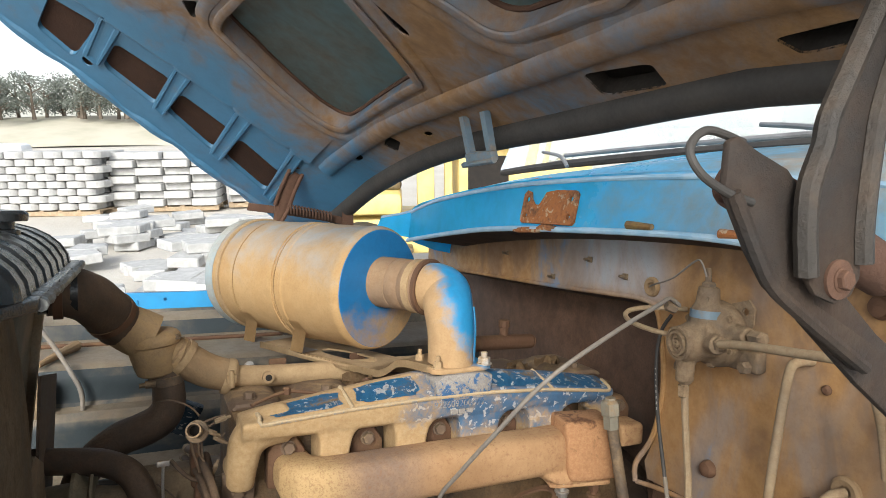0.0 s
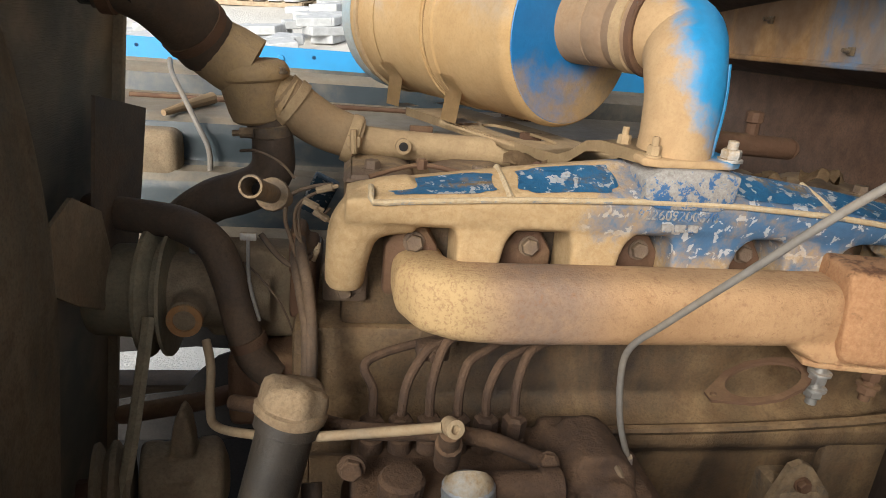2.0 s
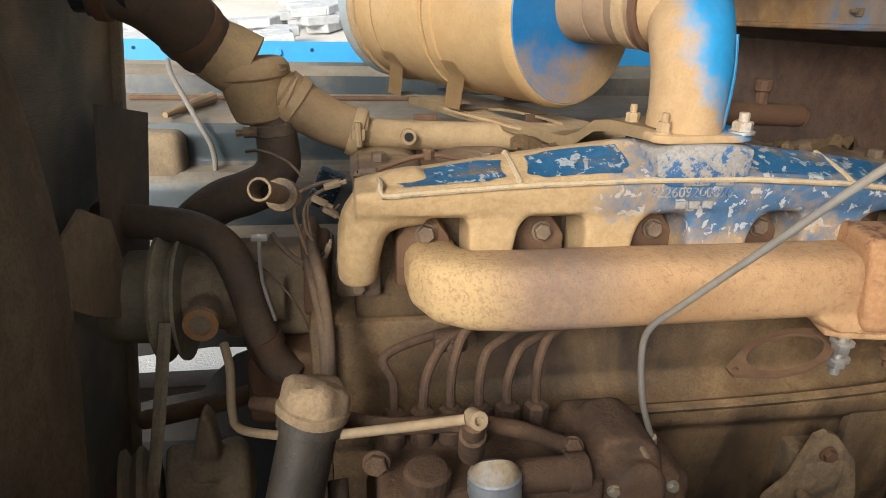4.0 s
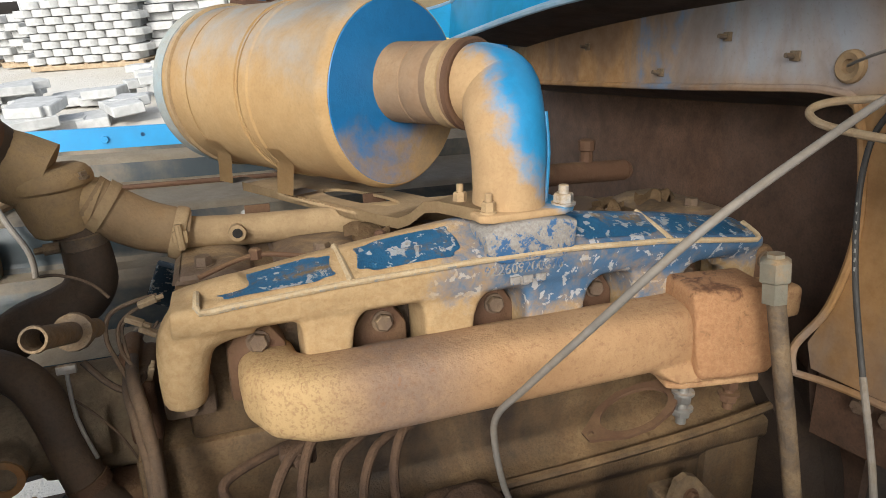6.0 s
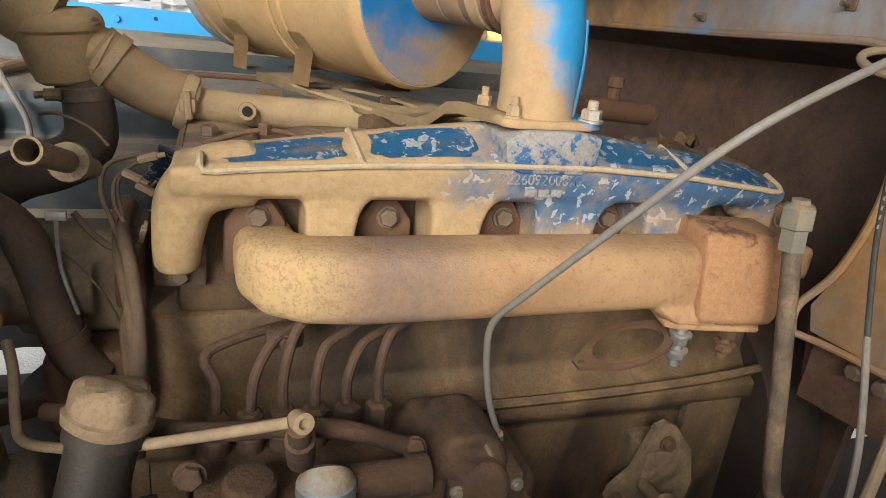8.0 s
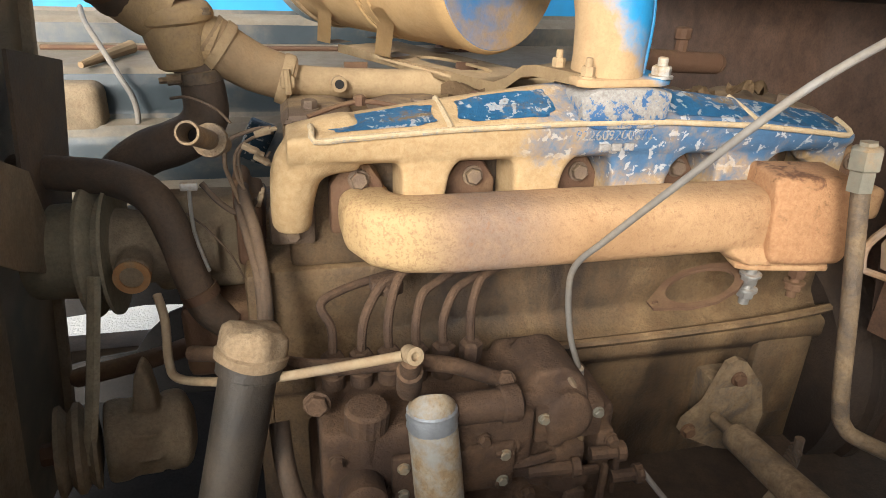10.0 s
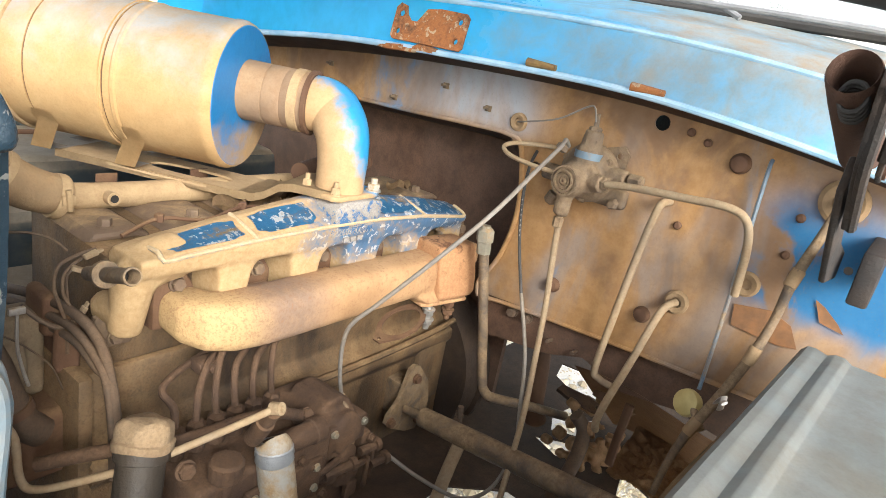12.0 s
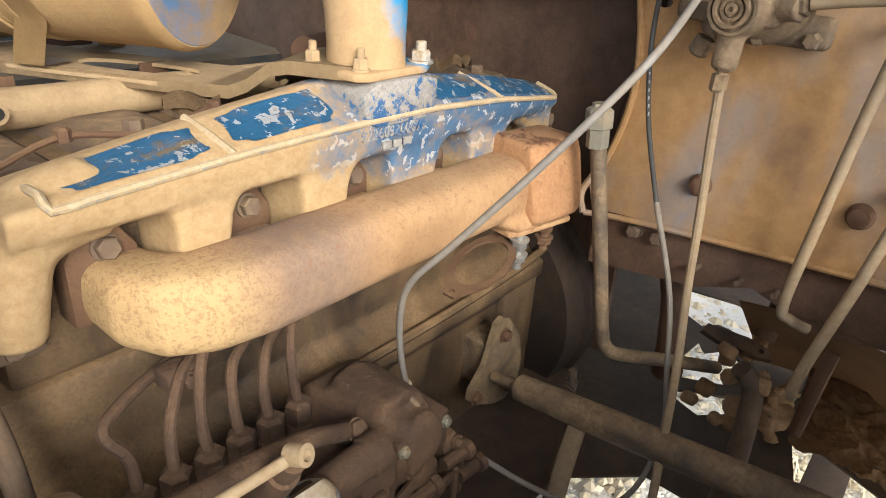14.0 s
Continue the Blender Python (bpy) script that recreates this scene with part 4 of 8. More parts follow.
def build_far_fender():
    far = thing("far_fender", (0.2, 1.8, 1.15), "blue fender rail with grey-blue stepped inner apron", "fender")
    b = bmesh.new()
    plate(b, [(-1.2, 0), (0.9, 0), (0.9, 0.045), (-1.2, 0.045)], [oval(x, 0.026, 0.0045, 0.0045, 10) for x in (-0.72, -0.36, 0.03, 0.40)], 0.003, frame_to((0, 1.9, 1.248), (1, 0, 0), (0, 0, 1)))
    part("blue_flange", b, M_rail, far, "bright blue upright flange with holes")
    b = bmesh.new()
    prof = [(1.90, 1.252), (1.893, 1.240), (1.872, 1.233), (1.852, 1.222), (1.846, 1.20), (1.842, 1.183), (1.80, 1.177), (1.635, 1.169), (1.618, 1.160), (1.610, 1.14), (1.604, 1.09), (1.598, 1.081), (1.56, 1.078), (1.545, 1.06), (1.53, 0.98), (1.46, 0.96), (1.455, 0.94)]
    def at(a, c):
        s = a * (len(prof) - 1)
        k = min(int(s), len(prof) - 2)
        return V((0.86 - 2.0 * c, prof[k][0] + (prof[k + 1][0] - prof[k][0]) * (s - k), prof[k][1] + (prof[k + 1][1] - prof[k][1]) * (s - k)))
    sheet(b, at, 80, 12, -0.003)
    part("apron", b, M_apron, far)
    b = bmesh.new()
    sheet(b, lambda a, c: V((0.9 - 2.1 * c, 1.905 + 0.25 * a, 1.292 - 0.12 * a * a)), 8, 10, 0.003)
    part("fender_top", b, M_rail, far)
    for x in (-0.045, -0.55, 0.55):
        b = bmesh.new()
        hexbolt(b, (x, 1.899, 1.268), (0, -1, 0), 0.014, 0.008)
        part("flange_bolt", b, M_rail, far)
    b = bmesh.new()
    tube(b, [(-0.35, 1.792, 1.180), (0.1, 1.79, 1.181), (0.35, 1.792, 1.180)], 0.006, 8, 4)
    part("bead_line", b, M_brown, far)
    b = bmesh.new()
    box(b, (-0.46, 1.555, 1.055), (-0.20, 1.625, 1.152), 0.022, 4)
    part("wheel_bulge", b, M_guard, far, "tan dusted bulge in the apron")
    return far


build_far_fender()

# ======== engine ========
PITCH = 0.132
LEGS = [0.117 + PITCH * i for i in range(6)]


def lerp_table(tab, x):
    for (a, p), (b, q) in zip(tab, tab[1:]):
        if x <= b:
            return p + (q - p) * max(0.0, (x - a) / (b - a))
    return tab[-1][1]


RIB = [(0.10, 1.220), (0.14, 1.223), (0.28, 1.232), (0.414, 1.236), (0.523, 1.236), (0.645, 1.229), (0.79, 1.213), (0.81, 1.21)]
TOP = [(0.10, 1.222), (0.14, 1.232), (0.285, 1.253), (0.387, 1.266), (0.42, 1.27), (0.525, 1.27), (0.55, 1.262), (0.684, 1.246), (0.80, 1.226)]


def arch_web():
    """The lower line of the intake's web, from the first runner to the last."""
    pts = [(0.15, 1.201)]
    for k, (a, c, top) in enumerate(((0.150, 0.2325, 1.2), (0.281, 0.358, 1.2), (0.412, 0.474, 1.198), (0.546, 0.6115, 1.1954), (0.674, 0.765, 1.1927))):
        if k:
            pts += [(a - 0.004, 1.11), (a, top - 0.037), (a + 0.003, top - 0.021), (a + 0.0075, top - 0.0105), (a + 0.0155, top - 0.0035), (a + 0.026, top)]
        pts += [(c - 0.0085, top), (c - 0.003, top - 0.007), (c - 0.0005, top - 0.02), (c + 0.001, 1.11)]
    return pts


def build_intake():
    man = thing("intake_manifold", (0.45, 0.96, 1.2), "cast intake manifold, tan dust over chipped blue paint", "intake manifold")
    b = bmesh.new()
    xs = [0.115 + 0.675 * i / 30 for i in range(31)]
    rings = []
    for x in xs:
        r, t = lerp_table(RIB, x), lerp_table(TOP, x)
        sec = [(0.926, 1.200), (0.921, r - 0.006), (0.924, r + 0.003), (0.975, t - 0.001), (0.995, t - 0.004), (1.006, t - 0.018), (1.006, 1.2), (0.985, 1.192), (0.94, 1.192)]
        rings.append([b.verts.new((x, y, z)) for y, z in sec])
    skin(b, rings)
    # six legs: down, then back into the head
    for i, x in enumerate(LEGS):
        if i == 0:
            tube(b, [(0.185, 0.965, 1.21), (0.15, 0.962, 1.205), (0.126, 0.958, 1.186), (0.118, 0.955, 1.15), (0.116, 0.960, 1.118)], [0.032, 0.032, 0.028, 0.0235, 0.021], 14, 6, True)
            tube(b, [(0.116, 0.955, 1.145), (0.116, 1.01, 1.135)], 0.022, 12)
        elif i == 5:
            tube(b, [(x - 0.03, 0.962, 1.2), (x - 0.003, 0.958, 1.195), (x, 0.955, 1.165), (x, 0.962, 1.12)], [0.026, 0.027, 0.023, 0.022], 14, 6, True)
    # the web between the runners: arched openings, steeper on their rear side
    prism(b, [(0.15, 1.206)] + arch_web() + [(0.79, 1.11), (0.79, 1.206)], 1, 0.929, 1.004, 0.005, 2)
    part("casting", b, M_intake, man, cast=0.0036)
    # pedestal under the flange
    b = bmesh.new()
    prism(b, [(0.419, 1.262), (0.424, 1.236), (0.44, 1.228), (0.51, 1.228), (0.525, 1.238), (0.527, 1.268), (0.50, 1.2725), (0.44, 1.2725)], 1, 0.918, 1.0, 0.004, 2)
    part("pedestal", b, M_chip, man, "grey flaked-paint pedestal")
    # bead round the top panel and two cross beads
    b = bmesh.new()
    xs = [0.142 + 0.632 * i / 24 for i in range(25)]
    pts = [(0.14, 0.962, lerp_table(TOP, 0.14) - 0.003), (0.14, 0.93, 1.232)] + [(x, 0.920, lerp_table(RIB, x)) for x in xs] + [(0.781, 0.928, 1.219), (0.784, 0.955, 1.226)]
    tube(b, pts, 0.0034, 8, 2)
    part("bead", b, M_chip_edge, man, "worn bright bead")
    for x in (0.281, 0.65):
        b = bmesh.new()
        tube(b, [(x, 0.92, lerp_table(RIB, x) + 0.001), (x - 0.002, 0.95, (lerp_table(RIB, x) + lerp_table(TOP, x)) / 2), (x - 0.004, 0.985, lerp_table(TOP, x) - 0.002)], 0.0036, 8, 4)
        part("cross_bead", b, M_chip_edge, man)
    for a, c in ((0.158, 0.268), (0.292, 0.398), (0.535, 0.64), (0.658, 0.785)):
        b = bmesh.new()
        def at(s, t):
            ang = 6.28319 * t
            cx, sy = math.cos(ang), math.sin(ang)
            rad = s * (1 + 0.05 * math.sin(7 * ang + 30 * a)) if s > 0.9 else s
            x = (a + c) / 2 + (c - a) / 2 * rad * math.copysign(abs(cx) ** 0.4, cx)
            q = 0.49 + 0.40 * rad * math.copysign(abs(sy) ** 0.4, sy)
            r, tp = lerp_table(RIB, x), lerp_table(TOP, x)
            return V((x, 0.924 + 0.051 * q, r + 0.003 + (tp - 0.001 - r - 0.003) * q + 0.0011))
        sheet(b, at, 6, 40, 0.0006)
        part("inlay", b, M_inlay, man, "recessed blue panel with flaked white spots")
    for i in range(6):
        b = bmesh.new()
        hexbolt(b, (LEGS[i] + (0.0 if i == 0 else 0.0), 0.985, 1.098), (0, -1, 0), 0.015, 0.01)
        box(b, (LEGS[i] - 0.026, 0.985, 1.082), (LEGS[i] + 0.026, 1.0, 1.13), 0.006)
        part("port_flange", b, M_cast, man)
    # cast number and a maker's mark drawn as plain bars
    cu = bpy.data.curves.new("number", "FONT")
    cu.body, cu.size, cu.extrude, cu.align_x = "922609200070", 0.0155, 0.0012, "CENTER"
    tmp = bpy.data.objects.new("number", cu)
    me = bpy.data.meshes.new_from_object(tmp)
    bpy.data.objects.remove(tmp)
    b = bmesh.new()
    b.from_mesh(me)
    bpy.data.meshes.remove(me)
    bmesh.ops.transform(b, matrix=frame_to((0.466, 0.9215, 1.2165), (1, 0, -0.01), (0, 0.1, 1)), verts=b.verts)
    part("cast_number", b, M_chip, man, "raised cast part number", shade=0)
    for k in range(3):
        b = bmesh.new()
        box(b, (0.449 + 0.015 * k, 0.9195, 1.2035), (0.461 + 0.015 * k, 0.923, 1.2125), 0.0015)
        part("maker_mark_bar", b, M_chip, man)
    return man


M_chip = dusty("flaked_grey_over_blue", (0.03, 0.10, 0.22), 0.52, 60, dust=(0.31, 0.29, 0.265), dust2=(0.26, 0.23, 0.20), rough=0.5, relief=0.25, edge=0.03, grain=300)
M_chip_edge = dusty("worn_bead_metal", (0.12, 0.16, 0.2), 0.6, 40, dust=(0.43, 0.34, 0.22), dust2=(0.40, 0.28, 0.15), rough=0.4, relief=0.4, edge=0.08, grit=0.45)
build_intake()


def build_exhaust():
    ex = thing("exhaust_manifold", (0.45, 0.9, 1.13), "rusty tan cast exhaust manifold with rough burnt patches", "exhaust manifold")
    b = bmesh.new()
    # the log: a rounded box section that turns back into the first port
    line = [(0.665, 0.906, 0.0380, 1.1250), (0.55, 0.906, 0.0380, 1.1246), (0.40, 0.906, 0.0385, 1.1240), (0.28, 0.906, 0.0385, 1.1230), (0.235, 0.910, 0.0375, 1.1235), (0.214, 0.921, 0.0365, 1.1240), (0.202, 0.940, 0.034, 1.1255), (0.198, 0.965, 0.030, 1.127), (0.198, 0.995, 0.028, 1.127)]
    rings = []
    for k, (x, y, h, z) in enumerate(line):
        a, c = line[max(k - 1, 0)], line[min(k + 1, len(line) - 1)]
        d = V((c[0] - a[0], c[1] - a[1], 0)).normalized()
        side = V((-d.y, d.x, 0))
        ring = []
        for q in range(28):
            ang = 2 * math.pi * q / 28
            cs, sn = math.cos(ang), math.sin(ang)
            ring.append(b.verts.new(V((x, y, z)) + side * 0.040 * (h / 0.038) * math.copysign(abs(cs) ** 0.62, cs) + V((0, 0, h * math.copysign(abs(sn) ** 0.62, sn)))))
        rings.append(ring)
    skin(b, rings)
    # a neck that flares down to the outlet
    m = Matrix.Translation((0.644, 0.860, 0)) @ Matrix.Rotation(radians(-9), 4, "Z")
    rings = []
    for z, x0, y0 in ((1.105, -0.055, 0.014), (1.098, -0.05, 0.006), (1.088, -0.043, 0.0), (1.079, -0.030, -0.003)):
        rings.append([b.verts.new(m @ V(q)) for q in ((x0, y0 + 0.02, z), (x0 + 0.015, y0, z), (0.03, y0, z), (0.03, 0.075, z), (x0, 0.075, z))])
    skin(b, rings)
    for i in range(6):
        x = 0.188 + PITCH * i * 0.985
        if i:
            box(b, (x - 0.027, 0.92, 1.098), (x + 0.027, 0.99, 1.142), 0.006)
    part("casting", b, M_exh, ex, cast=0.0036)
    t = bmesh.new()
    rings = []
    for z, x0, x1, y0, y1 in ((1.081, 0.010, 0.094, -0.002, 0.075), (1.088, 0.004, 0.100, -0.007, 0.078), (1.12, 0.002, 0.100, -0.004, 0.078), (1.165, 0.0, 0.097, 0.004, 0.078), (1.184, 0.0, 0.094, 0.010, 0.076)):
        rings.append([t.verts.new(m @ V((x, y, z))) for x, y in ((x0, y0), (x0 + 0.04, y0 - 0.002), (x1, y0 + 0.002), (x1, y1), (x0, y1))])
    skin(t, rings)
    bmesh.ops.recalc_face_normals(t, faces=t.faces)
    bmesh.ops.bevel(t, geom=[e for e in t.edges if e.calc_face_angle(0) > 0.5], offset=0.006, segments=3, profile=0.5, affect="EDGES")
    b = merge(bmesh.new(), t)
    part("outlet_box", b, M_exh_box, ex, "rust-orange square outlet box, edges flaked dark", shade=50)
    b = bmesh.new()
    prism(b, [(-0.028, 0.004), (-0.012, -0.002), (0.082, -0.004), (0.09, 0.01), (0.086, 0.08), (-0.024, 0.08)], 2, 1.0725, 1.080, 0.003, 2, m)
    part("outlet_flange", b, M_exh, ex)
    for i in range(6):
        x = 0.188 + PITCH * i * 0.985
        b = bmesh.new()
        prism(b, [(x - 0.03, 1.10), (x - 0.03, 1.16), (x - 0.014, 1.184), (x + 0.014, 1.184), (x + 0.03, 1.16), (x + 0.03, 1.10)], 1, 0.968, 1.0, 0.006, 2)
        part("port_flange", b, M_brown, ex)
        b = bmesh.new()
        hexbolt(b, (0.190 + PITCH * i * 0.985, 0.967, 1.166), (0, -1, 0.1), 0.017, 0.010)
        part("port_bolt", b, M_cast, ex)
    for x, y, mt in ((0.640, 0.866, M_steel), (0.712, 0.872, M_brown)):
        b = bmesh.new()
        lathe(b, [(0, 0.006), (0.055, 0.006)], (x, y, 1.026), (0, 0, 1), 12)
        hexbolt(b, (x, y, 1.066), (0, 0, -1), 0.018, 0.013)
        hexbolt(b, (x, y, 1.046), (0, 0, -1), 0.018, 0.011)
        part("outlet_stud", b, mt, ex)
    return ex


build_exhaust()

gasket = thing("flange_gasket", (0.59, 0.87, 1.045), "loose rusty oval exhaust flange gasket on a stud", "gasket")
b = bmesh.new()
m = Matrix.Translation((0.590, 0.885, 1.041)) @ Matrix.Rotation(radians(-19), 4, "Y") @ Matrix.Rotation(radians(4), 4, "X")
plate(b, [(-0.066, -0.008), (-0.052, -0.016), (-0.03, -0.03), (0.0, -0.036), (0.03, -0.03), (0.052, -0.016), (0.068, -0.01), (0.07, 0.008), (0.052, 0.018), (0.03, 0.03), (0, 0.036), (-0.03, 0.03), (-0.052, 0.016), (-0.066, 0.008)], [oval(0, 0, 0.043, 0.027, 22), oval(-0.059, 0, 0.004, 0.004, 8), oval(0.06, 0, 0.005, 0.005, 8)], 0.004, m)
part("ring", b, M_brown, gasket)


def build_block():
    eng = thing("engine_block", (0.47, 1.1, 0.8), "dirt-caked cast iron diesel engine block and head", "engine")
    b = bmesh.new()
    box(b, (0.112, 1.0, 1.045), (0.85, 1.23, 1.205), 0.008)
    part("cylinder_head", b, M_block, eng)
    b = bmesh.new()
    prism(b, [(0.995, 1.045), (0.995, 0.955), (0.978, 0.935), (0.952, 0.925), (0.952, 0.90), (0.965, 0.885), (0.962, 0.72), (0.95, 0.5), (1.3, 0.5), (1.3, 1.045)], 0, 0.075, 0.875, 0.006, 2)
    part("crankcase", b, M_block, eng)
    b = bmesh.new()
    tube(b, [(0.44, 0.955, 0.926), (0.62, 0.951, 0.931), (0.78, 0.952, 0.938), (0.872, 0.955, 0.946)], 0.007, 8, 4)
    part("ledge_bead", b, M_block, eng)
    b = bmesh.new()
    box(b, (0.765, 0.953, 0.76), (0.86, 0.985, 0.905), 0.006)
    part("side_cover", b, M_block, eng)
    # bell housing and flywheel cover at the rear
    b = bmesh.new()
    lathe(b, [(0, 0.21), (0.05, 0.215), (0.055, 0.225), (0.075, 0.225), (0.09, 0.2), (0.20, 0.17)], (0.872, 1.1, 0.80), (1, 0, 0), 40)
    part("bell_housing", b, M_grime_shade, eng)
    b = bmesh.new()
    box(b, (0.06, 0.96, 0.5), (0.082, 1.28, 1.06), 0.008)
    part("timing_cover", b, M_block, eng)
    for i in range(6):
        x = 0.145 + PITCH * i
        b = bmesh.new()
        prism(b, [(x - (0.056 if i else 0.035), 1.204), (x + 0.056, 1.204), (x + 0.05, 1.212), (x + 0.03, 1.219), (x - 0.025, 1.219), (x - (0.05 if i else 0.03), 1.212)], 1, 1.05, 1.2, 0.008, 2)
        hexbolt(b, (x, 1.075, 1.218), (0, 0, 1), 0.017, 0.012)
        part("rocker_cover", b, M_cast, eng)
    return eng


build_block()


def build_cleaner():
    C, A = V((0.396, 1.137, 1.391)), V((0.50, -0.866, 0.0))
    ac = thing("air_cleaner", tuple(C - A * 0.18 + V((0, 0, -0.11))), "cylindrical air cleaner canister, tan dust over blue paint", "air cleaner")
    b = bmesh.new()
    R = 0.118
    lathe(b, [(-0.375, R - 0.012), (-0.372, R - 0.004), (-0.365, R), (-0.2985, R), (-0.2982, R - 0.005), (-0.2958, R - 0.005), (-0.2955, R), (-0.1715, R), (-0.1712, R - 0.005), (-0.1688, R - 0.005), (-0.1685, R), (-0.158, R), (-0.155, R + 0.0022), (-0.150, R + 0.0022), (-0.147, R), (-0.022, R), (-0.018, R + 0.0016), (-0.010, R + 0.0012), (-0.004, R - 0.001), (0.0, R - 0.004)], C, A, 64)
    part("canister", b, M_cleaner, ac)
    b = bmesh.new()
    lathe(b, [(-0.41, 0.06), (-0.405, R - 0.014), (-0.388, R + 0.002), (-0.372, R + 0.003), (-0.365, R + 0.001)], C, A, 64)
    part("end_cover", b, M_endcover, ac, "pale blue-grey end cover")
    b = bmesh.new()
    lathe(b, [(-0.350, R + 0.0005), (-0.349, R + 0.004), (-0.342, R + 0.004), (-0.341, R + 0.0005)], C, A, 64)
    part("clamp_ring", b, M_tan, ac)
    # thin brown ring in the groove of each body seam
    for d in (-0.297, -0.170):
        b = bmesh.new()
        lathe(b, [(d - 0.0012, R - 0.0045), (d - 0.0011, R - 0.0016), (d + 0.0011, R - 0.0016), (d + 0.0012, R - 0.0045)], C, A, 64)
        part("body_seam", b, M_brown, ac, "dark brown ring set in the body seam")
    b = bmesh.new()
    lathe(b, [(-0.002, R - 0.003), (0.001, R - 0.006), (0.002, R - 0.02), (0.006, 0.055), (0.006, 0.01)], C, A, 64)
    part("end_disc", b, M_disc, ac, "bright blue end disc, dusty below")
    b = bmesh.new()
    S = C + V((0, 0, 0.013))
    lathe(b, [(0.0, 0.0485), (0.045, 0.0480), (0.046, 0.0468), (0.048, 0.0480), (0.074, 0.0478), (0.076, 0.0465), (0.078, 0.0478), (0.112, 0.0475), (0.116, 0.0445)], S, A, 44)
    part("outlet_sleeve", b, M_sleeve, ac, "dull tan-brown rubber sleeve")
    b = bmesh.new()
    lathe(b, [(0.088, 0.0478), (0.089, 0.0500), (0.103, 0.0500), (0.104, 0.0478)], S, A, 44)
    part("sleeve_clamp", b, M_tan, ac)
    b = bmesh.new()
    lathe(b, [(0.110, 0.0470), (0.112, 0.0515), (0.119, 0.0520), (0.1205, 0.0490), (0.1195, 0.0440)], S, A, 44)
    part("sleeve_lip", b, M_brown, ac, "dark brown turned lip of the sleeve")
    # strap clamp with two saddle legs
    b = bmesh.new()
    lathe(b, [(-0.200, R + 0.0003), (-0.199, R + 0.0024), (-0.176, R + 0.0024), (-0.175, R + 0.0003)], C, A, 64)
    part("strap", b, M_cleaner, ac)
    return ac, C, A


M_sleeve = dusty("dull_tan_rubber", (0.20, 0.13, 0.085), 0.5, 10, dust=(0.36, 0.24, 0.135), dust2=(0.28, 0.17, 0.09), rough=0.8, edge=0.3, grit=0.45)
AC, AC_C, AC_A = build_cleaner()

elbow = thing("intake_elbow", (0.472, 0.965, 1.275), "cast elbow pipe, tan with bright blue outer curve", "pipe elbow")
b = bmesh.new()
n0 = AC_C + AC_A * 0.116 + V((0, 0, 0.013))
tube(b, [n0, n0 + AC_A * 0.018, n0 + AC_A * 0.034 + V((0.003, 0, -0.008)), (0.466, 0.976, 1.374), (0.468, 0.968, 1.340), (0.467, 0.965, 1.30), (0.467, 0.965, 1.276)], [0.044, 0.045, 0.045, 0.043, 0.041, 0.039, 0.040], 28, 6)
part("bend", b, M_elbow, elbow, shade=60)
b = bmesh.new()
tube(b, [(0.507, 0.957, 1.28), (0.508, 0.955, 1.335), (0.505, 0.958, 1.378)], 0.003, 8, 3)
part("mould_seam", b, M_elbow, elbow)
b = bmesh.new()
prism(b, [(0.416, 0.928), (0.43, 0.920), (0.515, 0.925), (0.531, 0.935), (0.53, 1.0), (0.418, 1.0)], 2, 1.2725, 1.2815, 0.003, 2)
part("flange", b, M_elbow, elbow)
for x, y, mt, big in ((0.519, 0.938, M_steel, 0.019), (0.43, 0.934, M_tan, 0.013), (0.42, 0.99, M_tan, 0.013)):
    b = bmesh.new()
    hexbolt(b, (x, y, 1.2815), (0, 0, 1), big, 0.012, True, 0.008)
    part("flange_nut", b, mt, elbow)

bracket = thing("air_cleaner_bracket", (0.33, 1.15, 1.255), "tan dusty stepped sheet steel bracket with an oval slot", "bracket")
b = bmesh.new()
D, W = V((-0.449, 0.894, 0)), V((0.894, 0.449, 0))
O2 = V((0.4408, 0.985, 1.2835))
prof = [(-0.035, 0.0), (0.03, 0.0), (0.05, -0.004), (0.075, -0.022), (0.095, -0.030), (0.12, -0.030), (0.42, -0.024)]
def strip(a, c):
    k = a * (len(prof) - 2)
    i = min(int(k), len(prof) - 3)
    q = prof[i][0] + (prof[i + 1][0] - prof[i][0]) * (k - i)
    h = prof[i][1] + (prof[i + 1][1] - prof[i][1]) * (k - i)
    return O2 + D * q + W * (-0.035 + 0.11 * c) + V((0, 0, h))
sheet(b, strip, 20, 2, 0.004)
part("stepped_end", b, M_tan, bracket)
b = bmesh.new()
plate(b, [(0.12, -0.035), (0.30, -0.04), (0.45, -0.03), (0.45, 0.08), (0.12, 0.075)], [oval(0.235, 0.02, 0.075, 0.024, 22, 2.4)], 0.004, frame_to(O2 + V((0, 0, -0.034)), D, W))
part("plate", b, M_tan, bracket)
b = bmesh.new()
lip = [(-0.035, 0.001), (0.03, 0.001), (0.05, -0.003), (0.075, -0.021), (0.095, -0.0295), (0.12, -0.0305), (0.28, -0.0315), (0.45, -0.0315)]
sheet(b, lambda a, c: O2 + D * lip[round(a * 7)][0] + W * -0.0365 + V((0, 0, lip[round(a * 7)][1] - 0.013 * c)), 7, 1, 0.003)
part("edge_lip", b, M_tan, bracket, "turned-down edge of the tray")
S_W = V((0.866, 0.5, 0))        # across the canister
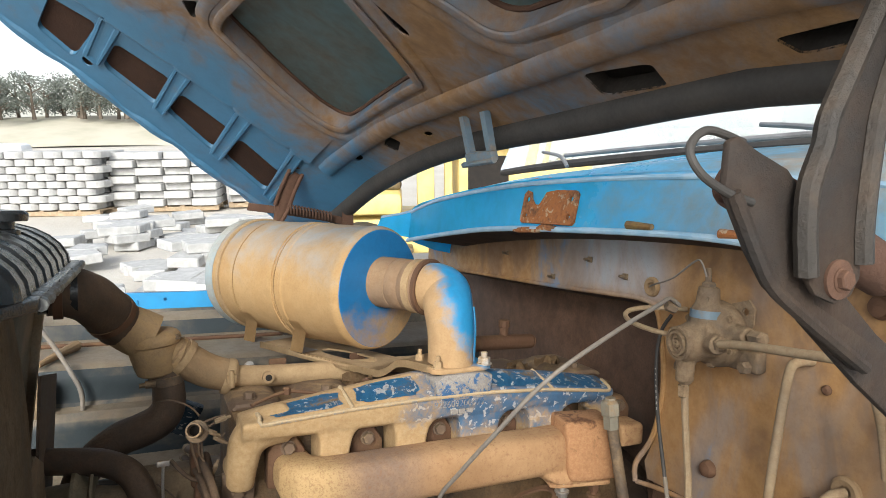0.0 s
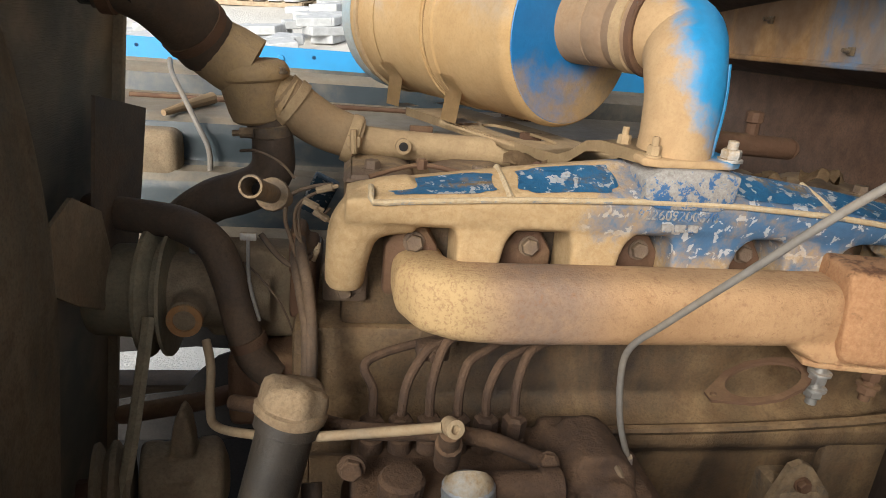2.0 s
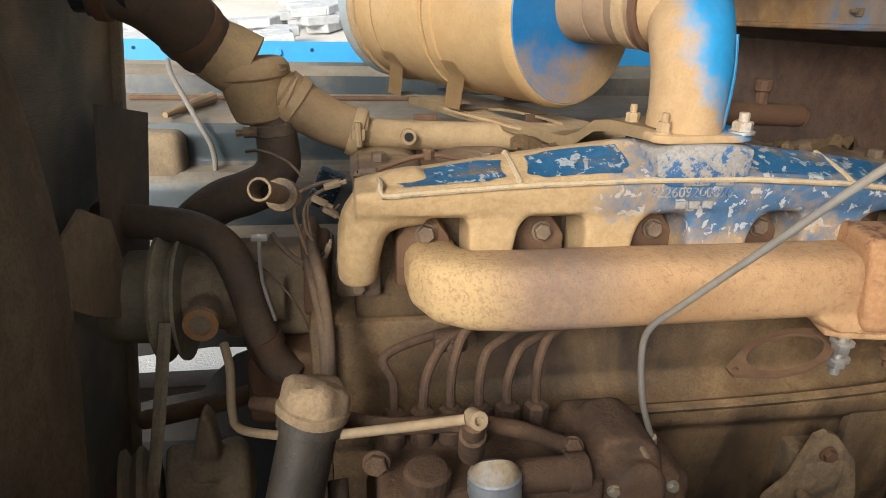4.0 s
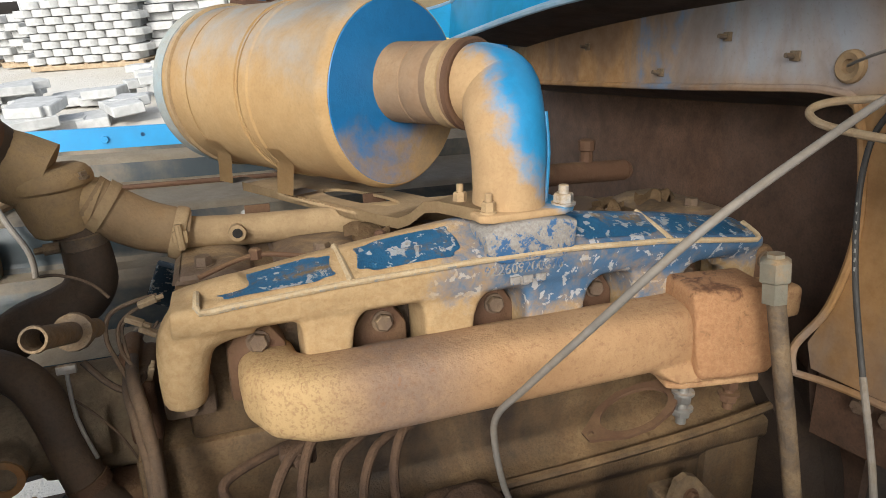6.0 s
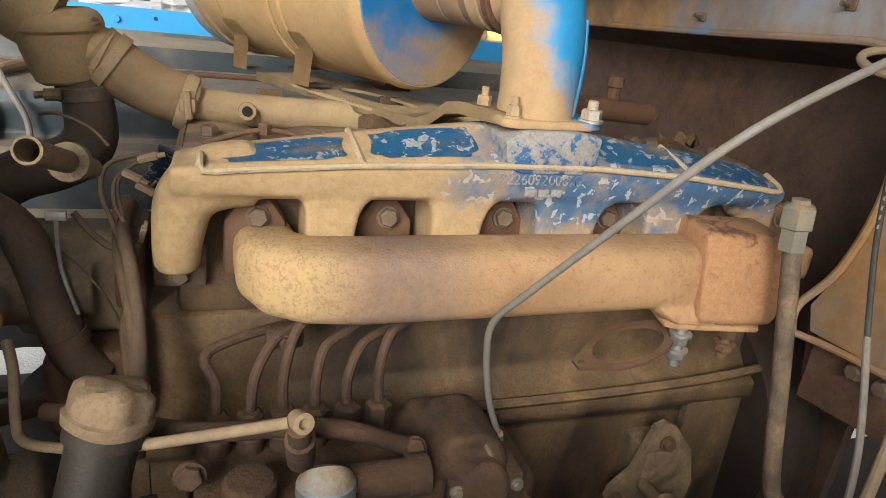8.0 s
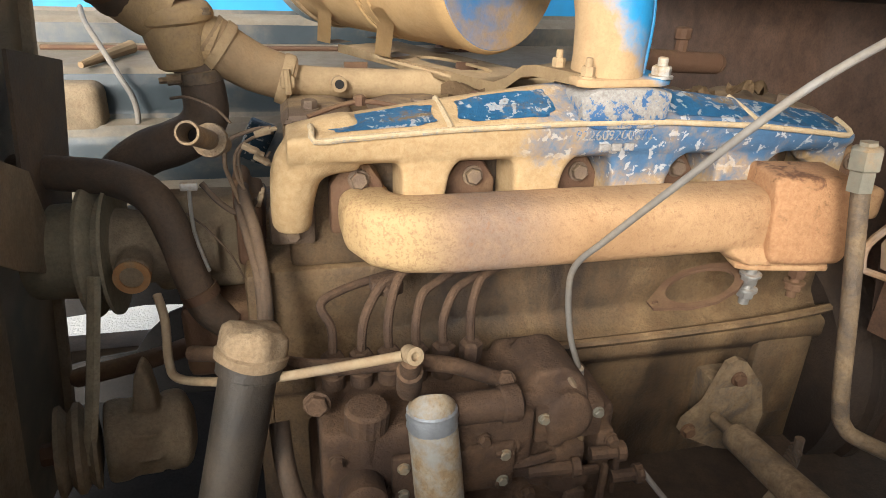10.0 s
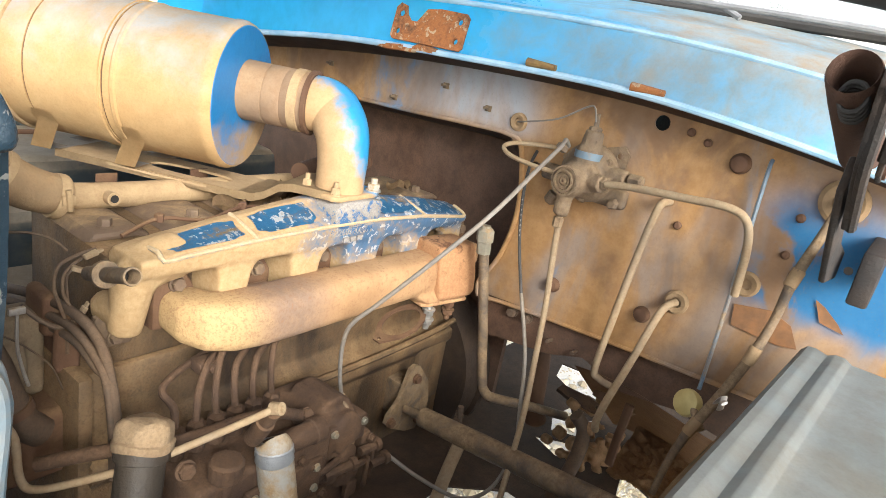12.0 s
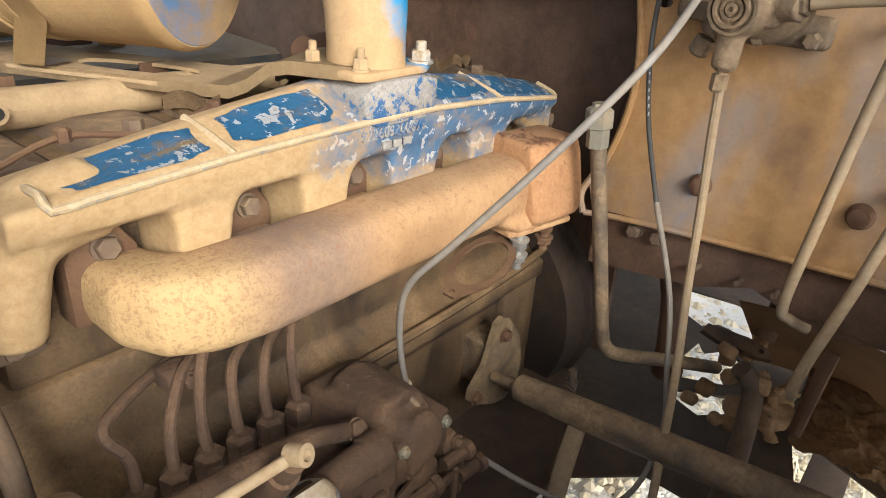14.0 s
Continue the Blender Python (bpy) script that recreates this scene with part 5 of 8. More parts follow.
for along in (0.138, 0.285):
    for side in (-1, 1):
        hug = [AC_C - AC_A * along + S_W * side * 0.1197 * math.cos(q) - V((0, 0, 0.1197 * math.sin(q))) for q in (0.60, 0.72, 0.85)]
        foot = AC_C - AC_A * (along + 0.022) + S_W * side * 0.056
        line = hug + [V((foot.x, foot.y, 1.2545)) + S_W * side * 0.012, V((foot.x, foot.y, 1.2545)) - S_W * side * 0.03]
        b = bmesh.new()
        sheet(b, lambda a, c: line[round(a * 4)] + AC_A * (0.036 * c - 0.018), 4, 1, 0.003)
        part("saddle_strap", b, M_cleaner, bracket, "folded flat steel strap")
for x in (0.20, 0.36):
    b = bmesh.new()
    box(b, (x, 1.215, 1.19), (x + 0.033, 1.219, 1.25), 0.001)
    part("support_post", b, M_brown, bracket)


# ---- cooling: radiator, hoses, housing, pump ----
LEAN_M = Matrix(((1, 0, 0.10, -0.142), (0, 1, 0, 0), (0, 0, 1, 0), (0, 0, 0, 1)))     # the core leans forward at its foot


TANK_END = 1.125


def build_radiator():
    rad = thing("radiator", (-0.2, 0.93, 0.95), "old black radiator with ribbed top tank and dirty core", "radiator")
    b = bmesh.new()
    y0, y1 = 0.605, TANK_END
    rings = []
    n = 132
    for i in range(n + 1):
        t = i / n
        y = y0 + (y1 - y0) * t
        e = min(1.0, min(t, 1 - t) * 9)
        e = math.sqrt(max(0.0, 1 - (1 - e) ** 2)) * 0.75 + 0.25
        ph = (i % 15) / 15
        rib = (0.0045 - 0.002 * ph if ph < 0.8 else -0.003) if 6 < i < n - 6 else 0.0
        ring = []
        for k in range(13):
            a = math.pi * k / 12
            ring.append(b.verts.new((-0.205 + ((0.085 if math.cos(a) < 0 else 0.055 + 0.03 * min(1.0, t * 7)) + rib * 0.55) * math.cos(a), y, 1.452 + (0.058 * e + rib) * math.sin(a))))
        rings.append(ring)
    skin(b, rings)
    part("top_tank", b, M_tank, rad, "black ribbed top tank")
    b = bmesh.new()
    prism(b, [(-0.30, y0 + 0.004), (-0.16, y0 + 0.004), (-0.14, y0 + 0.012), (-0.107, y0 + 0.09), (-0.107, y1 + 0.006), (-0.30, y1 + 0.006)], 2, 1.440, 1.453, 0.003)
    part("tank_rim", b, M_tank, rad)
    b = bmesh.new()
    rg = random.Random(4)
    tube(b, [(-0.106 + rg.uniform(-0.0015, 0.0015), y0 + 0.10 + (y1 - y0 - 0.10) * k / 40, 1.4465 + rg.uniform(-0.002, 0.002)) for k in range(41)], [0.006 + rg.uniform(-0.0012, 0.0012) for k in range(41)], 8, 2)
    part("solder_seam", b, M_solder, rad, "lumpy pale grey solder seam")
    b = bmesh.new()
    box(b, (-0.27, y0 + 0.01, 0.62), (-0.178, 1.222, 1.44), 0.002, 2, LEAN_M)
    part("core", b, M_core, rad, "fine-finned core clogged with dirt")
    b = bmesh.new()
    # side plates
    box(b, (-0.285, 1.217, 0.6), (-0.165, 1.232, 1.44), 0.003, 2, LEAN_M)
    part("side_plate", b, M_rad, rad)
    b = bmesh.new()
    sheet(b, lambda a, c: V((-0.139 - 0.07 * max(0.0, c - 0.08) - 0.19 * a, 0.602 - 0.012 * math.sin(3.14 * a) + 0.004 * math.sin(9 * c), 1.452 - 0.85 * c)), 8, 20, 0.006)
    part("side_plate", b, M_navy, rad, "navy enamelled side plate with bolts")
    b = bmesh.new()
    # corner web of the side plate over the tank end
    prism(b, [(-0.31, 1.45), (-0.31, 1.505), (-0.25, 1.512), (-0.19, 1.506), (-0.165, 1.498), (-0.147, 1.485), (-0.138, 1.465), (-0.138, 1.45)], 1, 0.585, 0.614, 0.008, 3)
    part("tank_end", b, M_navy, rad, "dented navy tank end")
    for x, z in ((-0.18, 1.415), (-0.21, 1.395)):
        b = bmesh.new()
        lathe(b, [(0, 0.007), (0.0015, 0.007), (0.003, 0.004)], (x, 0.592, z), (0, -1, 0), 14)
        part("rivet", b, M_navy, rad)
    # flaps of dirty rubber and guard on the engine side
    b = bmesh.new()
    sheet(b, lambda a, c: V((-0.160 + 0.012 * math.sin(6 * c) + 0.02 * c, 0.62 + 0.24 * a + 0.02 * math.sin(5 * c), 1.437 - 0.8 * c)), 8, 24, 0.004)
    part("rubber_flap", b, M_rad, rad, "torn dark rubber flap")
    b = bmesh.new()
    m2 = frame_to((-0.158, 0, 0), (0, 1, 0), (0, 0, 1))
    plate(b, [(1.05, 1.29), (1.225, 1.25), (1.15, 1.085), (1.04, 1.07), (1.0, 1.12)], [], 0.004, m2)
    part("guard_strip", b, M_hose, rad)
    b = bmesh.new()
    plate(b, [(0.869, 1.186), (0.949, 1.206), (1.02, 1.17), (1.045, 1.09), (1.0, 1.06), (0.937, 1.095), (0.885, 1.13)], [], 0.004, frame_to((-0.153, 0, 0), (0, 1, 0), (0, 0, 1)))
    part("guard_plate", b, M_guard, rad)
    b = bmesh.new()
    lathe(b, [(0, 0.028), (0.01, 0.028), (0.011, 0.022), (0.02, 0.022), (0.021, 0.036), (0.03, 0.037), (0.034, 0.033), (0.035, 0.012)], (-0.185, 0.93, 1.50), (0, 0, 1), 28)
    part("filler_cap", b, M_tank, rad)
    b = bmesh.new()
    tube(b, [(-0.18, 0.905, 1.512), (-0.20, 0.86, 1.520), (-0.26, 0.76, 1.517), (-0.36, 0.70, 1.48)], 0.007, 8, 5)
    part("overflow_pipe", b, M_tank, rad)
    b = bmesh.new()
    lathe(b, [(0, 0.033), (0.05, 0.033)], (-0.155, 1.04, 1.415), (1, 0.1, 0), 24)
    part("outlet_neck", b, M_tank, rad)
    return rad


M_solder = plain("lumpy_solder", (0.26, 0.27, 0.26), (0.13, 0.13, 0.125), 90, 0.5, 0.3, 0.5)
m = Mat("clogged_radiator_core")
fins = m.noise(60, 3, 0.5, 0, (1, 1, 14))
dirt = m.noise(7, 5)
m.bump(fins, 0.7, 0.003)
M_core = m.done(m.mix(m.ramp(dirt, 0.35, 0.7), (0.12, 0.105, 0.075), (0.28, 0.21, 0.135)), 0.8)
build_radiator()

b = bmesh.new()
tube(b, [(-0.145, 1.04, 1.415), (-0.12, 1.048, 1.414), (-0.092, 1.078, 1.398), (-0.070, 1.118, 1.369), (-0.053, 1.143, 1.344)], [0.036, 0.037, 0.038, 0.0385, 0.039], 20, 6)
uh = thing("upper_radiator_hose", (-0.08, 1.07, 1.38), "black dusty moulded rubber radiator hose", "hose")
part("hose", b, M_hose, uh)
for q, d in (((-0.128, 1.041, 1.4145), (1, 0.05, -0.03)), ((-0.066, 1.124, 1.363), (0.45, 0.6, -0.65))):
    b = bmesh.new()
    lathe(b, [(-0.006, 0.037), (-0.006, 0.0405), (0.006, 0.0405), (0.006, 0.037)], q, d, 28)
    part("hose_clamp", b, M_brown, uh)

th = thing("thermostat_housing", (0.0, 1.16, 1.29), "tan dusty cast thermostat housing", "thermostat housing")
b = bmesh.new()
tube(b, [(-0.070, 1.134, 1.360), (-0.052, 1.142, 1.344), (-0.030, 1.145, 1.331), (-0.006, 1.146, 1.318)], [0.033, 0.037, 0.040, 0.0405], 32, 6)
part("inlet_neck", b, M_tan_plain, th)
b = bmesh.new()
lathe(b, [(-0.016, 0.033), (-0.012, 0.0405), (-0.006, 0.0445), (0.0, 0.0455), (0.005, 0.0445), (0.008, 0.041)], (-0.004, 1.146, 1.314), (0.10, 0, -1), 36)
part("flange", b, M_tan_plain, th)
b = bmesh.new()
lathe(b, [(0.004, 0.0405), (0.022, 0.039), (0.045, 0.0345), (0.056, 0.031), (0.060, 0.025)], (-0.004, 1.146, 1.314), (0.12, 0, -1), 36)
part("lower_cup", b, M_tan_plain, th)
b = bmesh.new()
lathe(b, [(0, 0.026), (0.038, 0.030), (0.046, 0.032)], (-0.004, 1.147, 1.305), (0.85, 0.05, -0.45), 28)
part("outlet", b, M_tan_plain, th)
for q in (0.5, 2.4):
    b = bmesh.new()
    hexbolt(b, (-0.004 + 0.041 * math.cos(q), 1.146 - 0.041 * math.sin(q), 1.319), (0, 0, 1), 0.012, 0.007)
    part("cover_bolt", b, M_pipe, th)

b = bmesh.new()
tube(b, [(0.028, 1.150, 1.290), (0.052, 1.152, 1.272), (0.085, 1.156, 1.252), (0.128, 1.160, 1.237)], [0.032, 0.031, 0.030, 0.028], 20, 6)
sh = thing("short_water_hose", (0.08, 1.135, 1.25), "tan dusted short rubber water hose", "hose")
part("hose", b, M_hose_tan, sh)
b = bmesh.new()
lathe(b, [(-0.006, 0.031), (-0.006, 0.0338), (0.006, 0.0338), (0.006, 0.031)], (0.043, 1.151, 1.279), (0.8, 0.05, -0.6), 24)
part("hose_clamp", b, M_tan, sh)
wr = thing("water_rail", (0.25, 1.135, 1.22), "tan painted steel water pipe along the head", "pipe")
b = bmesh.new()
tube(b, [(0.118, 1.160, 1.238), (0.2, 1.166, 1.231), (0.4, 1.176, 1.226), (0.62, 1.188, 1.221)], 0.0195, 18, 4)
part("pipe", b, M_tan, wr)
b = bmesh.new()
lathe(b, [(0, 0.010), (0.022, 0.010), (0.022, 0.006), (0.004, 0.005)], (0.186, 1.153, 1.234), (0, -1, 0.1), 16)
part("open_stub", b, M_tan, wr)
# black disc painted in for the shade of the open stub
b = bmesh.new()
lathe(b, [(0, 0.0005), (0.001, 0.006)], (0.186, 1.1305, 1.2365), (0, -1, 0.1), 12)
part("stub_bore", b, M_black, wr)
b = bmesh.new()
lathe(b, [(0, 0.028), (0.001, 0.030), (0.014, 0.030), (0.015, 0.028)], (0.113, 1.160, 1.240), (0.93, -0.05, -0.3), 24)
lathe(b, [(0.0, 0.0315), (0.004, 0.0325), (0.011, 0.0325), (0.014, 0.0315)], (0.113, 1.160, 1.240), (0.93, -0.05, -0.3), 24)
box(b, (0.113, 1.125, 1.232), (0.131, 1.133, 1.248), 0.003)
tube(b, [(0.121, 1.126, 1.256), (0.122, 1.125, 1.240), (0.123, 1.126, 1.226)], 0.0045, 8)
part("hose_clamp", b, M_tan, wr)
for x in (0.24, 0.38, 0.52):
    b = bmesh.new()
    tube(b, [(x, 1.17, 1.225), (x, 1.17, 1.205)], 0.012, 10)
    part("branch", b, M_tan, wr)

b = bmesh.new()
tube(b, [(0.008, 1.146, 1.266), (0.018, 1.145, 1.243), (0.021, 1.143, 1.222), (0.020, 1.142, 1.197), (0.006, 1.142, 1.176), (-0.022, 1.142, 1.162), (-0.056, 1.142, 1.150), (-0.093, 1.142, 1.122), (-0.116, 1.14, 1.085), (-0.12, 1.14, 1.04)], [0.0245, 0.0255, 0.0265, 0.0275, 0.0285, 0.0285, 0.028, 0.027, 0.026, 0.026], 18, 6)
bh = thing("bypass_hose", (-0.03, 1.1, 1.16), "brown dusty rubber bypass hose", "hose")
part("hose", b, M_hose, bh)
b = bmesh.new()
lathe(b, [(0, 0.0265), (0.001, 0.0278), (0.014, 0.0278), (0.015, 0.0265)], (0.0175, 1.145, 1.238), (-0.1, 0, 1), 28)
for k in range(9):
    q = math.pi * (1.30 + 0.045 * k)
    box(b, (-0.0008, -0.0006, 0.002), (0.0008, 0.0012, 0.013), 0, 1, frame_to((0.0170 + 0.0277 * math.cos(q), 1.145 + 0.0277 * math.sin(q), 1.238), (-math.sin(q), math.cos(q), 0), (-math.cos(q), -math.sin(q), 0)) @ Matrix.Rotation(-math.pi / 2, 4, "X"))
tube(b, [(0.000, 1.119, 1.246), (-0.016, 1.118, 1.245)], 0.0065, 10)
tube(b, [(-0.016, 1.118, 1.245), (-0.025, 1.118, 1.244)], 0.004, 6)
part("worm_clamp", b, M_pipe, bh, "rusty worm-drive clamp")
b = bmesh.new()
tube(b, [(-0.19, 1.10, 1.145), (-0.13, 1.075, 1.148), (-0.075, 1.055, 1.146), (-0.035, 1.035, 1.128), (-0.014, 1.02, 1.085), (-0.002, 1.01, 1.04), (0.012, 1.004, 1.0), (0.035, 1.005, 0.975)], 0.0205, 18, 6)
lh = thing("lower_hose", (-0.03, 1.0, 1.08), "brown dusty rubber hose bending down", "hose")
part("hose", b, M_hose, lh)
b = bmesh.new()
lathe(b, [(-0.006, 0.021), (-0.006, 0.0225), (0.006, 0.0225), (0.006, 0.021)], (0.006, 1.006, 1.018), (0.35, -0.1, -0.9), 24)
part("hose_clamp", b, M_brown, lh)

wp = thing("water_pump", (-0.06, 1.03, 1.06), "dirt-caked water pump with a rusty open port", "water pump")
b = bmesh.new()
lathe(b, [(0, 0.05), (0.02, 0.046), (0.05, 0.042), (0.075, 0.04), (0.12, 0.038)], (-0.09, 1.06, 1.058), (1, 0, 0), 32)
box(b, (-0.05, 1.045, 1.0), (0.06, 1.10, 1.12), 0.01)
lathe(b, [(0, 0.012), (0.02, 0.012)], (-0.02, 1.035, 1.095), (0.1, -1, 0.2), 6)
lathe(b, [(0, 0.02), (0.05, 0.02)], (-0.06, 1.03, 1.06), (0.02, -1, 0), 20)
part("housing", b, M_guard, wp, cast=0.004)
b = bmesh.new()
lathe(b, [(0.0, 0.0195), (0.010, 0.0195), (0.0105, 0.0125), (0.0, 0.0125)], (-0.059, 0.988, 1.058), (0.02, -1, 0.05), 24, False)
part("port_rim", b, M_ring, wp, "orange rusty port rim")
# the port's inner shade, as a black disc
b = bmesh.new()
lathe(b, [(0, 0.0005), (0.001, 0.0128)], (-0.059, 0.985, 1.058), (0.02, -1, 0.05), 16)
part("port_bore", b, M_black, wp)
b = bmesh.new()
lathe(b, [(-0.085, 0.03), (-0.083, 0.052), (-0.078, 0.055), (-0.028, 0.057), (-0.024, 0.06), (-0.022, 0.079), (-0.017, 0.081), (-0.014, 0.079), (-0.006, 0.064), (0.0, 0.062), (0.004, 0.079), (0.008, 0.079), (0.010, 0.03)], (-0.095, 1.06, 1.058), (1, 0, 0), 44)
part("pulley", b, M_greengrey, wp, "grey-green belt pulley")

# ---- injection pump, fuel lines and filler ----
def build_pump():
    p = thing("injection_pump", (0.28, 0.85, 0.88), "dirt-caked in-line diesel injection pump", "injection pump")
    b = bmesh.new()
    box(b, (0.13, 0.80, 0.86), (0.36, 0.93, 0.955), 0.008)
    box(b, (0.12, 0.82, 0.80), (0.37, 0.94, 0.88), 0.01)
    box(b, (0.345, 0.815, 0.78), (0.43, 0.94, 0.965), 0.012)
    prism(b, [(0.355, 0.955), (0.37, 0.98), (0.40, 0.985), (0.425, 0.97), (0.435, 0.955)], 1, 0.83, 0.91, 0.005)
    box(b, (0.425, 0.83, 0.76), (0.475, 0.93, 0.925), 0.012)
    box(b, (0.13, 0.815, 0.905), (0.19, 0.84, 0.94), 0.006)
    box(b, (0.385, 0.800, 0.83), (0.425, 0.83, 0.90), 0.006)
    box(b, (0.44, 0.805, 0.85), (0.462, 0.84, 0.91), 0.004)
    rng = random.Random(8)
    for k in range(16):
        c = V((0.14 + 0.20 * rng.random(), 0.798 + 0.006 * rng.random(), 0.825 + 0.115 * rng.random()))
        r = 0.006 + 0.009 * rng.random()
        lathe(b, [(0, r), (0.006 + 0.01 * rng.random(), r * 0.85)], c, (0, -1, 0.1), 12)
    for k in range(8):
        c = V((0.35 + 0.10 * rng.random(), 0.81, 0.80 + 0.14 * rng.random()))
        box(b, c - V((0.009, 0.012, 0.012)), c + V((0.009, 0.006, 0.012)), 0.004, 1)
    lathe(b, [(0, 0.028), (0.012, 0.03), (0.02, 0.022)], (0.40, 0.818, 0.935), (0, -1, 0.2), 20)
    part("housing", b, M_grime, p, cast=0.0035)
    xs = (0.150, 0.181, 0.212, 0.243, 0.274, 0.306)
    for i, x in enumerate(xs):
        b = bmesh.new()
        lathe(b, [(0, 0.013), (0.018, 0.013), (0.02, 0.0105), (0.028, 0.0105)], (x, 0.885, 0.952), (0, 0.0, 1), 16)
        lathe(b, [(0.022, 0.0135), (0.042, 0.0135), (0.046, 0.009)], (x, 0.885, 0.952), (0, 0, 1), 6)
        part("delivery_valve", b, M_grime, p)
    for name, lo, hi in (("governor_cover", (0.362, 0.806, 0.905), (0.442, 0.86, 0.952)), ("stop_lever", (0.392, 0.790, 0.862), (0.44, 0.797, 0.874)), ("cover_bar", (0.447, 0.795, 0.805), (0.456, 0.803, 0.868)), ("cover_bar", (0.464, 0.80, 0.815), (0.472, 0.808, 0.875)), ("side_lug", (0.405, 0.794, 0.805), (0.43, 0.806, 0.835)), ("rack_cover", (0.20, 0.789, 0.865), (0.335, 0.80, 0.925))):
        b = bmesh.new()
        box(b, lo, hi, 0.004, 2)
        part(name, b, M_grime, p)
    for x, z in ((0.212, 0.877), (0.212, 0.913), (0.322, 0.877), (0.322, 0.913), (0.267, 0.913), (0.37, 0.94), (0.434, 0.94)):
        b = bmesh.new()
        hexbolt(b, (x, 0.79 if x < 0.35 else 0.806, z), (0, -1, 0), 0.010, 0.006)
        part("cover_screw", b, M_steelnut, p)
    for x, y, z, ax, af in ((0.129, 0.826, 0.979, (-0.1, -1, 0.15), 0.02), (0.145, 0.80, 0.925, (0, -1, 0), 0.012), (0.20, 0.80, 0.875, (0, -1, 0), 0.012), (0.412, 0.80, 0.872, (0, -1, 0), 0.013), (0.455, 0.803, 0.90, (0, -1, 0), 0.012), (0.45, 0.83, 0.80, (0, -1, 0), 0.014), (0.365, 0.812, 0.83, (0, -1, 0), 0.012), (0.30, 0.798, 0.93, (0, -1, 0), 0.011)):
        b = bmesh.new()
        hexbolt(b, (x, y, z), ax, af, 0.009)
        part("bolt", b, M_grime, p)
    b = bmesh.new()
    ko, ka = V((0.176, 0.812, 0.925)), V((0.03, -0.05, 1)).normalized()
    lathe(b, [(-0.01, 0.014), (0.028, 0.014), (0.030, 0.018)], ko, ka, 16)
    rings = []
    for h, r in ((0.028, 0.019), (0.031, 0.0215), (0.054, 0.0225), (0.058, 0.019), (0.060, 0.008)):
        rings.append([b.verts.new(ko + ka * h + r * (1 + (0.045 if q % 2 else 0.0)) * V((math.cos(6.28319 * q / 40), math.sin(6.28319 * q / 40), 0))) for q in range(40)])
    skin(b, rings)
    part("knob", b, M_grime, p, "ribbed priming knob")
    b = bmesh.new()
    lathe(b, [(0, 0.024), (0.03, 0.024), (0.034, 0.018)], (0.17, 0.80, 0.885), (0, -1, 0.1), 24)
    part("feed_pump", b, M_grime, p)
    b = bmesh.new()
    lathe(b, [(0, 0.010), (0.002, 0.017), (0.085, 0.0175), (0.087, 0.02), (0.105, 0.02), (0.109, 0.014)], (0.232, 0.805, 0.968), (1, 0.02, -0.02), 20)
    part("rack_barrel", b, M_grime, p, "grime-covered cylinder on the pump's flank")
    b = bmesh.new()
    tube(b, [(0.418, 0.815, 0.86), (0.421, 0.812, 0.90), (0.418, 0.816, 0.94), (0.408, 0.83, 0.968), (0.395, 0.85, 0.98)], 0.004, 8, 5)
    part("cover_seam", b, M_pipe, p)
    for x, z, l in ((0.355, 0.872, 0.05), (0.43, 0.885, 0.03), (0.462, 0.845, 0.028)):
        b = bmesh.new()
        lathe(b, [(0, 0.008), (l, 0.008), (l + 0.001, 0.012), (l + 0.010, 0.012), (l + 0.012, 0.008)], (x, 0.800, z), (1, -0.1, 0.05), 10)
        part("pin", b, M_grime, p)
    b = bmesh.new()
    tube(b, [(0.40, 0.81, 0.885), (0.36, 0.80, 0.887), (0.34, 0.805, 0.88)], 0.006, 8, 3)
    part("lever", b, M_grime, p)
    return p, xs


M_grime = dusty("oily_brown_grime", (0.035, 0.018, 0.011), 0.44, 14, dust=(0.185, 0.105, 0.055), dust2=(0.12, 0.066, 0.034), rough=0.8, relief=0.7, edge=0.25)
PUMP, VX = build_pump()

LINES = [[(0, 1.035), (-0.01, 1.05), (0.04, 1.058)], [(0.004, 1.04), (0.02, 1.062), (0.06, 1.07)], [(0.0, 1.04), (0.012, 1.075), (0.04, 1.088)],
         [(0.0, 1.03), (0.008, 1.052), (0.05, 1.066)], [(0.0, 1.03), (0.012, 1.05), (0.06, 1.062)], [(0.0, 1.04), (0.01, 1.062), (0.06, 1.074)]]
for x, l in zip(VX, LINES):
    b = bmesh.new()
    pts = [(x, 0.886, 0.99), (x + l[0][0], 0.893, l[0][1] - 0.01)] + [(x + l[1][0], 0.905, l[1][1] - 0.004), (x + l[1][0] + 0.018, 0.918, l[1][1] + 0.004), (x + l[2][0] + 0.02, 0.94, l[2][1]), (x + 0.16, 0.972, l[2][1] + 0.004), (x + 0.26, 0.985, l[2][1] + 0.012)]
    tube(b, pts, 0.0052, 10, 5)
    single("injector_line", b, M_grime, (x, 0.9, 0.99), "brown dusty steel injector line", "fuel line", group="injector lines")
b = bmesh.new()
box(b, (0.196, 0.91, 1.048), (0.232, 0.935, 1.066), 0.004)
hexbolt(b, (0.214, 0.91, 1.057), (0, -1, 0), 0.011, 0.008)
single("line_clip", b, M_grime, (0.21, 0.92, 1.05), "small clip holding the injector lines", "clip")

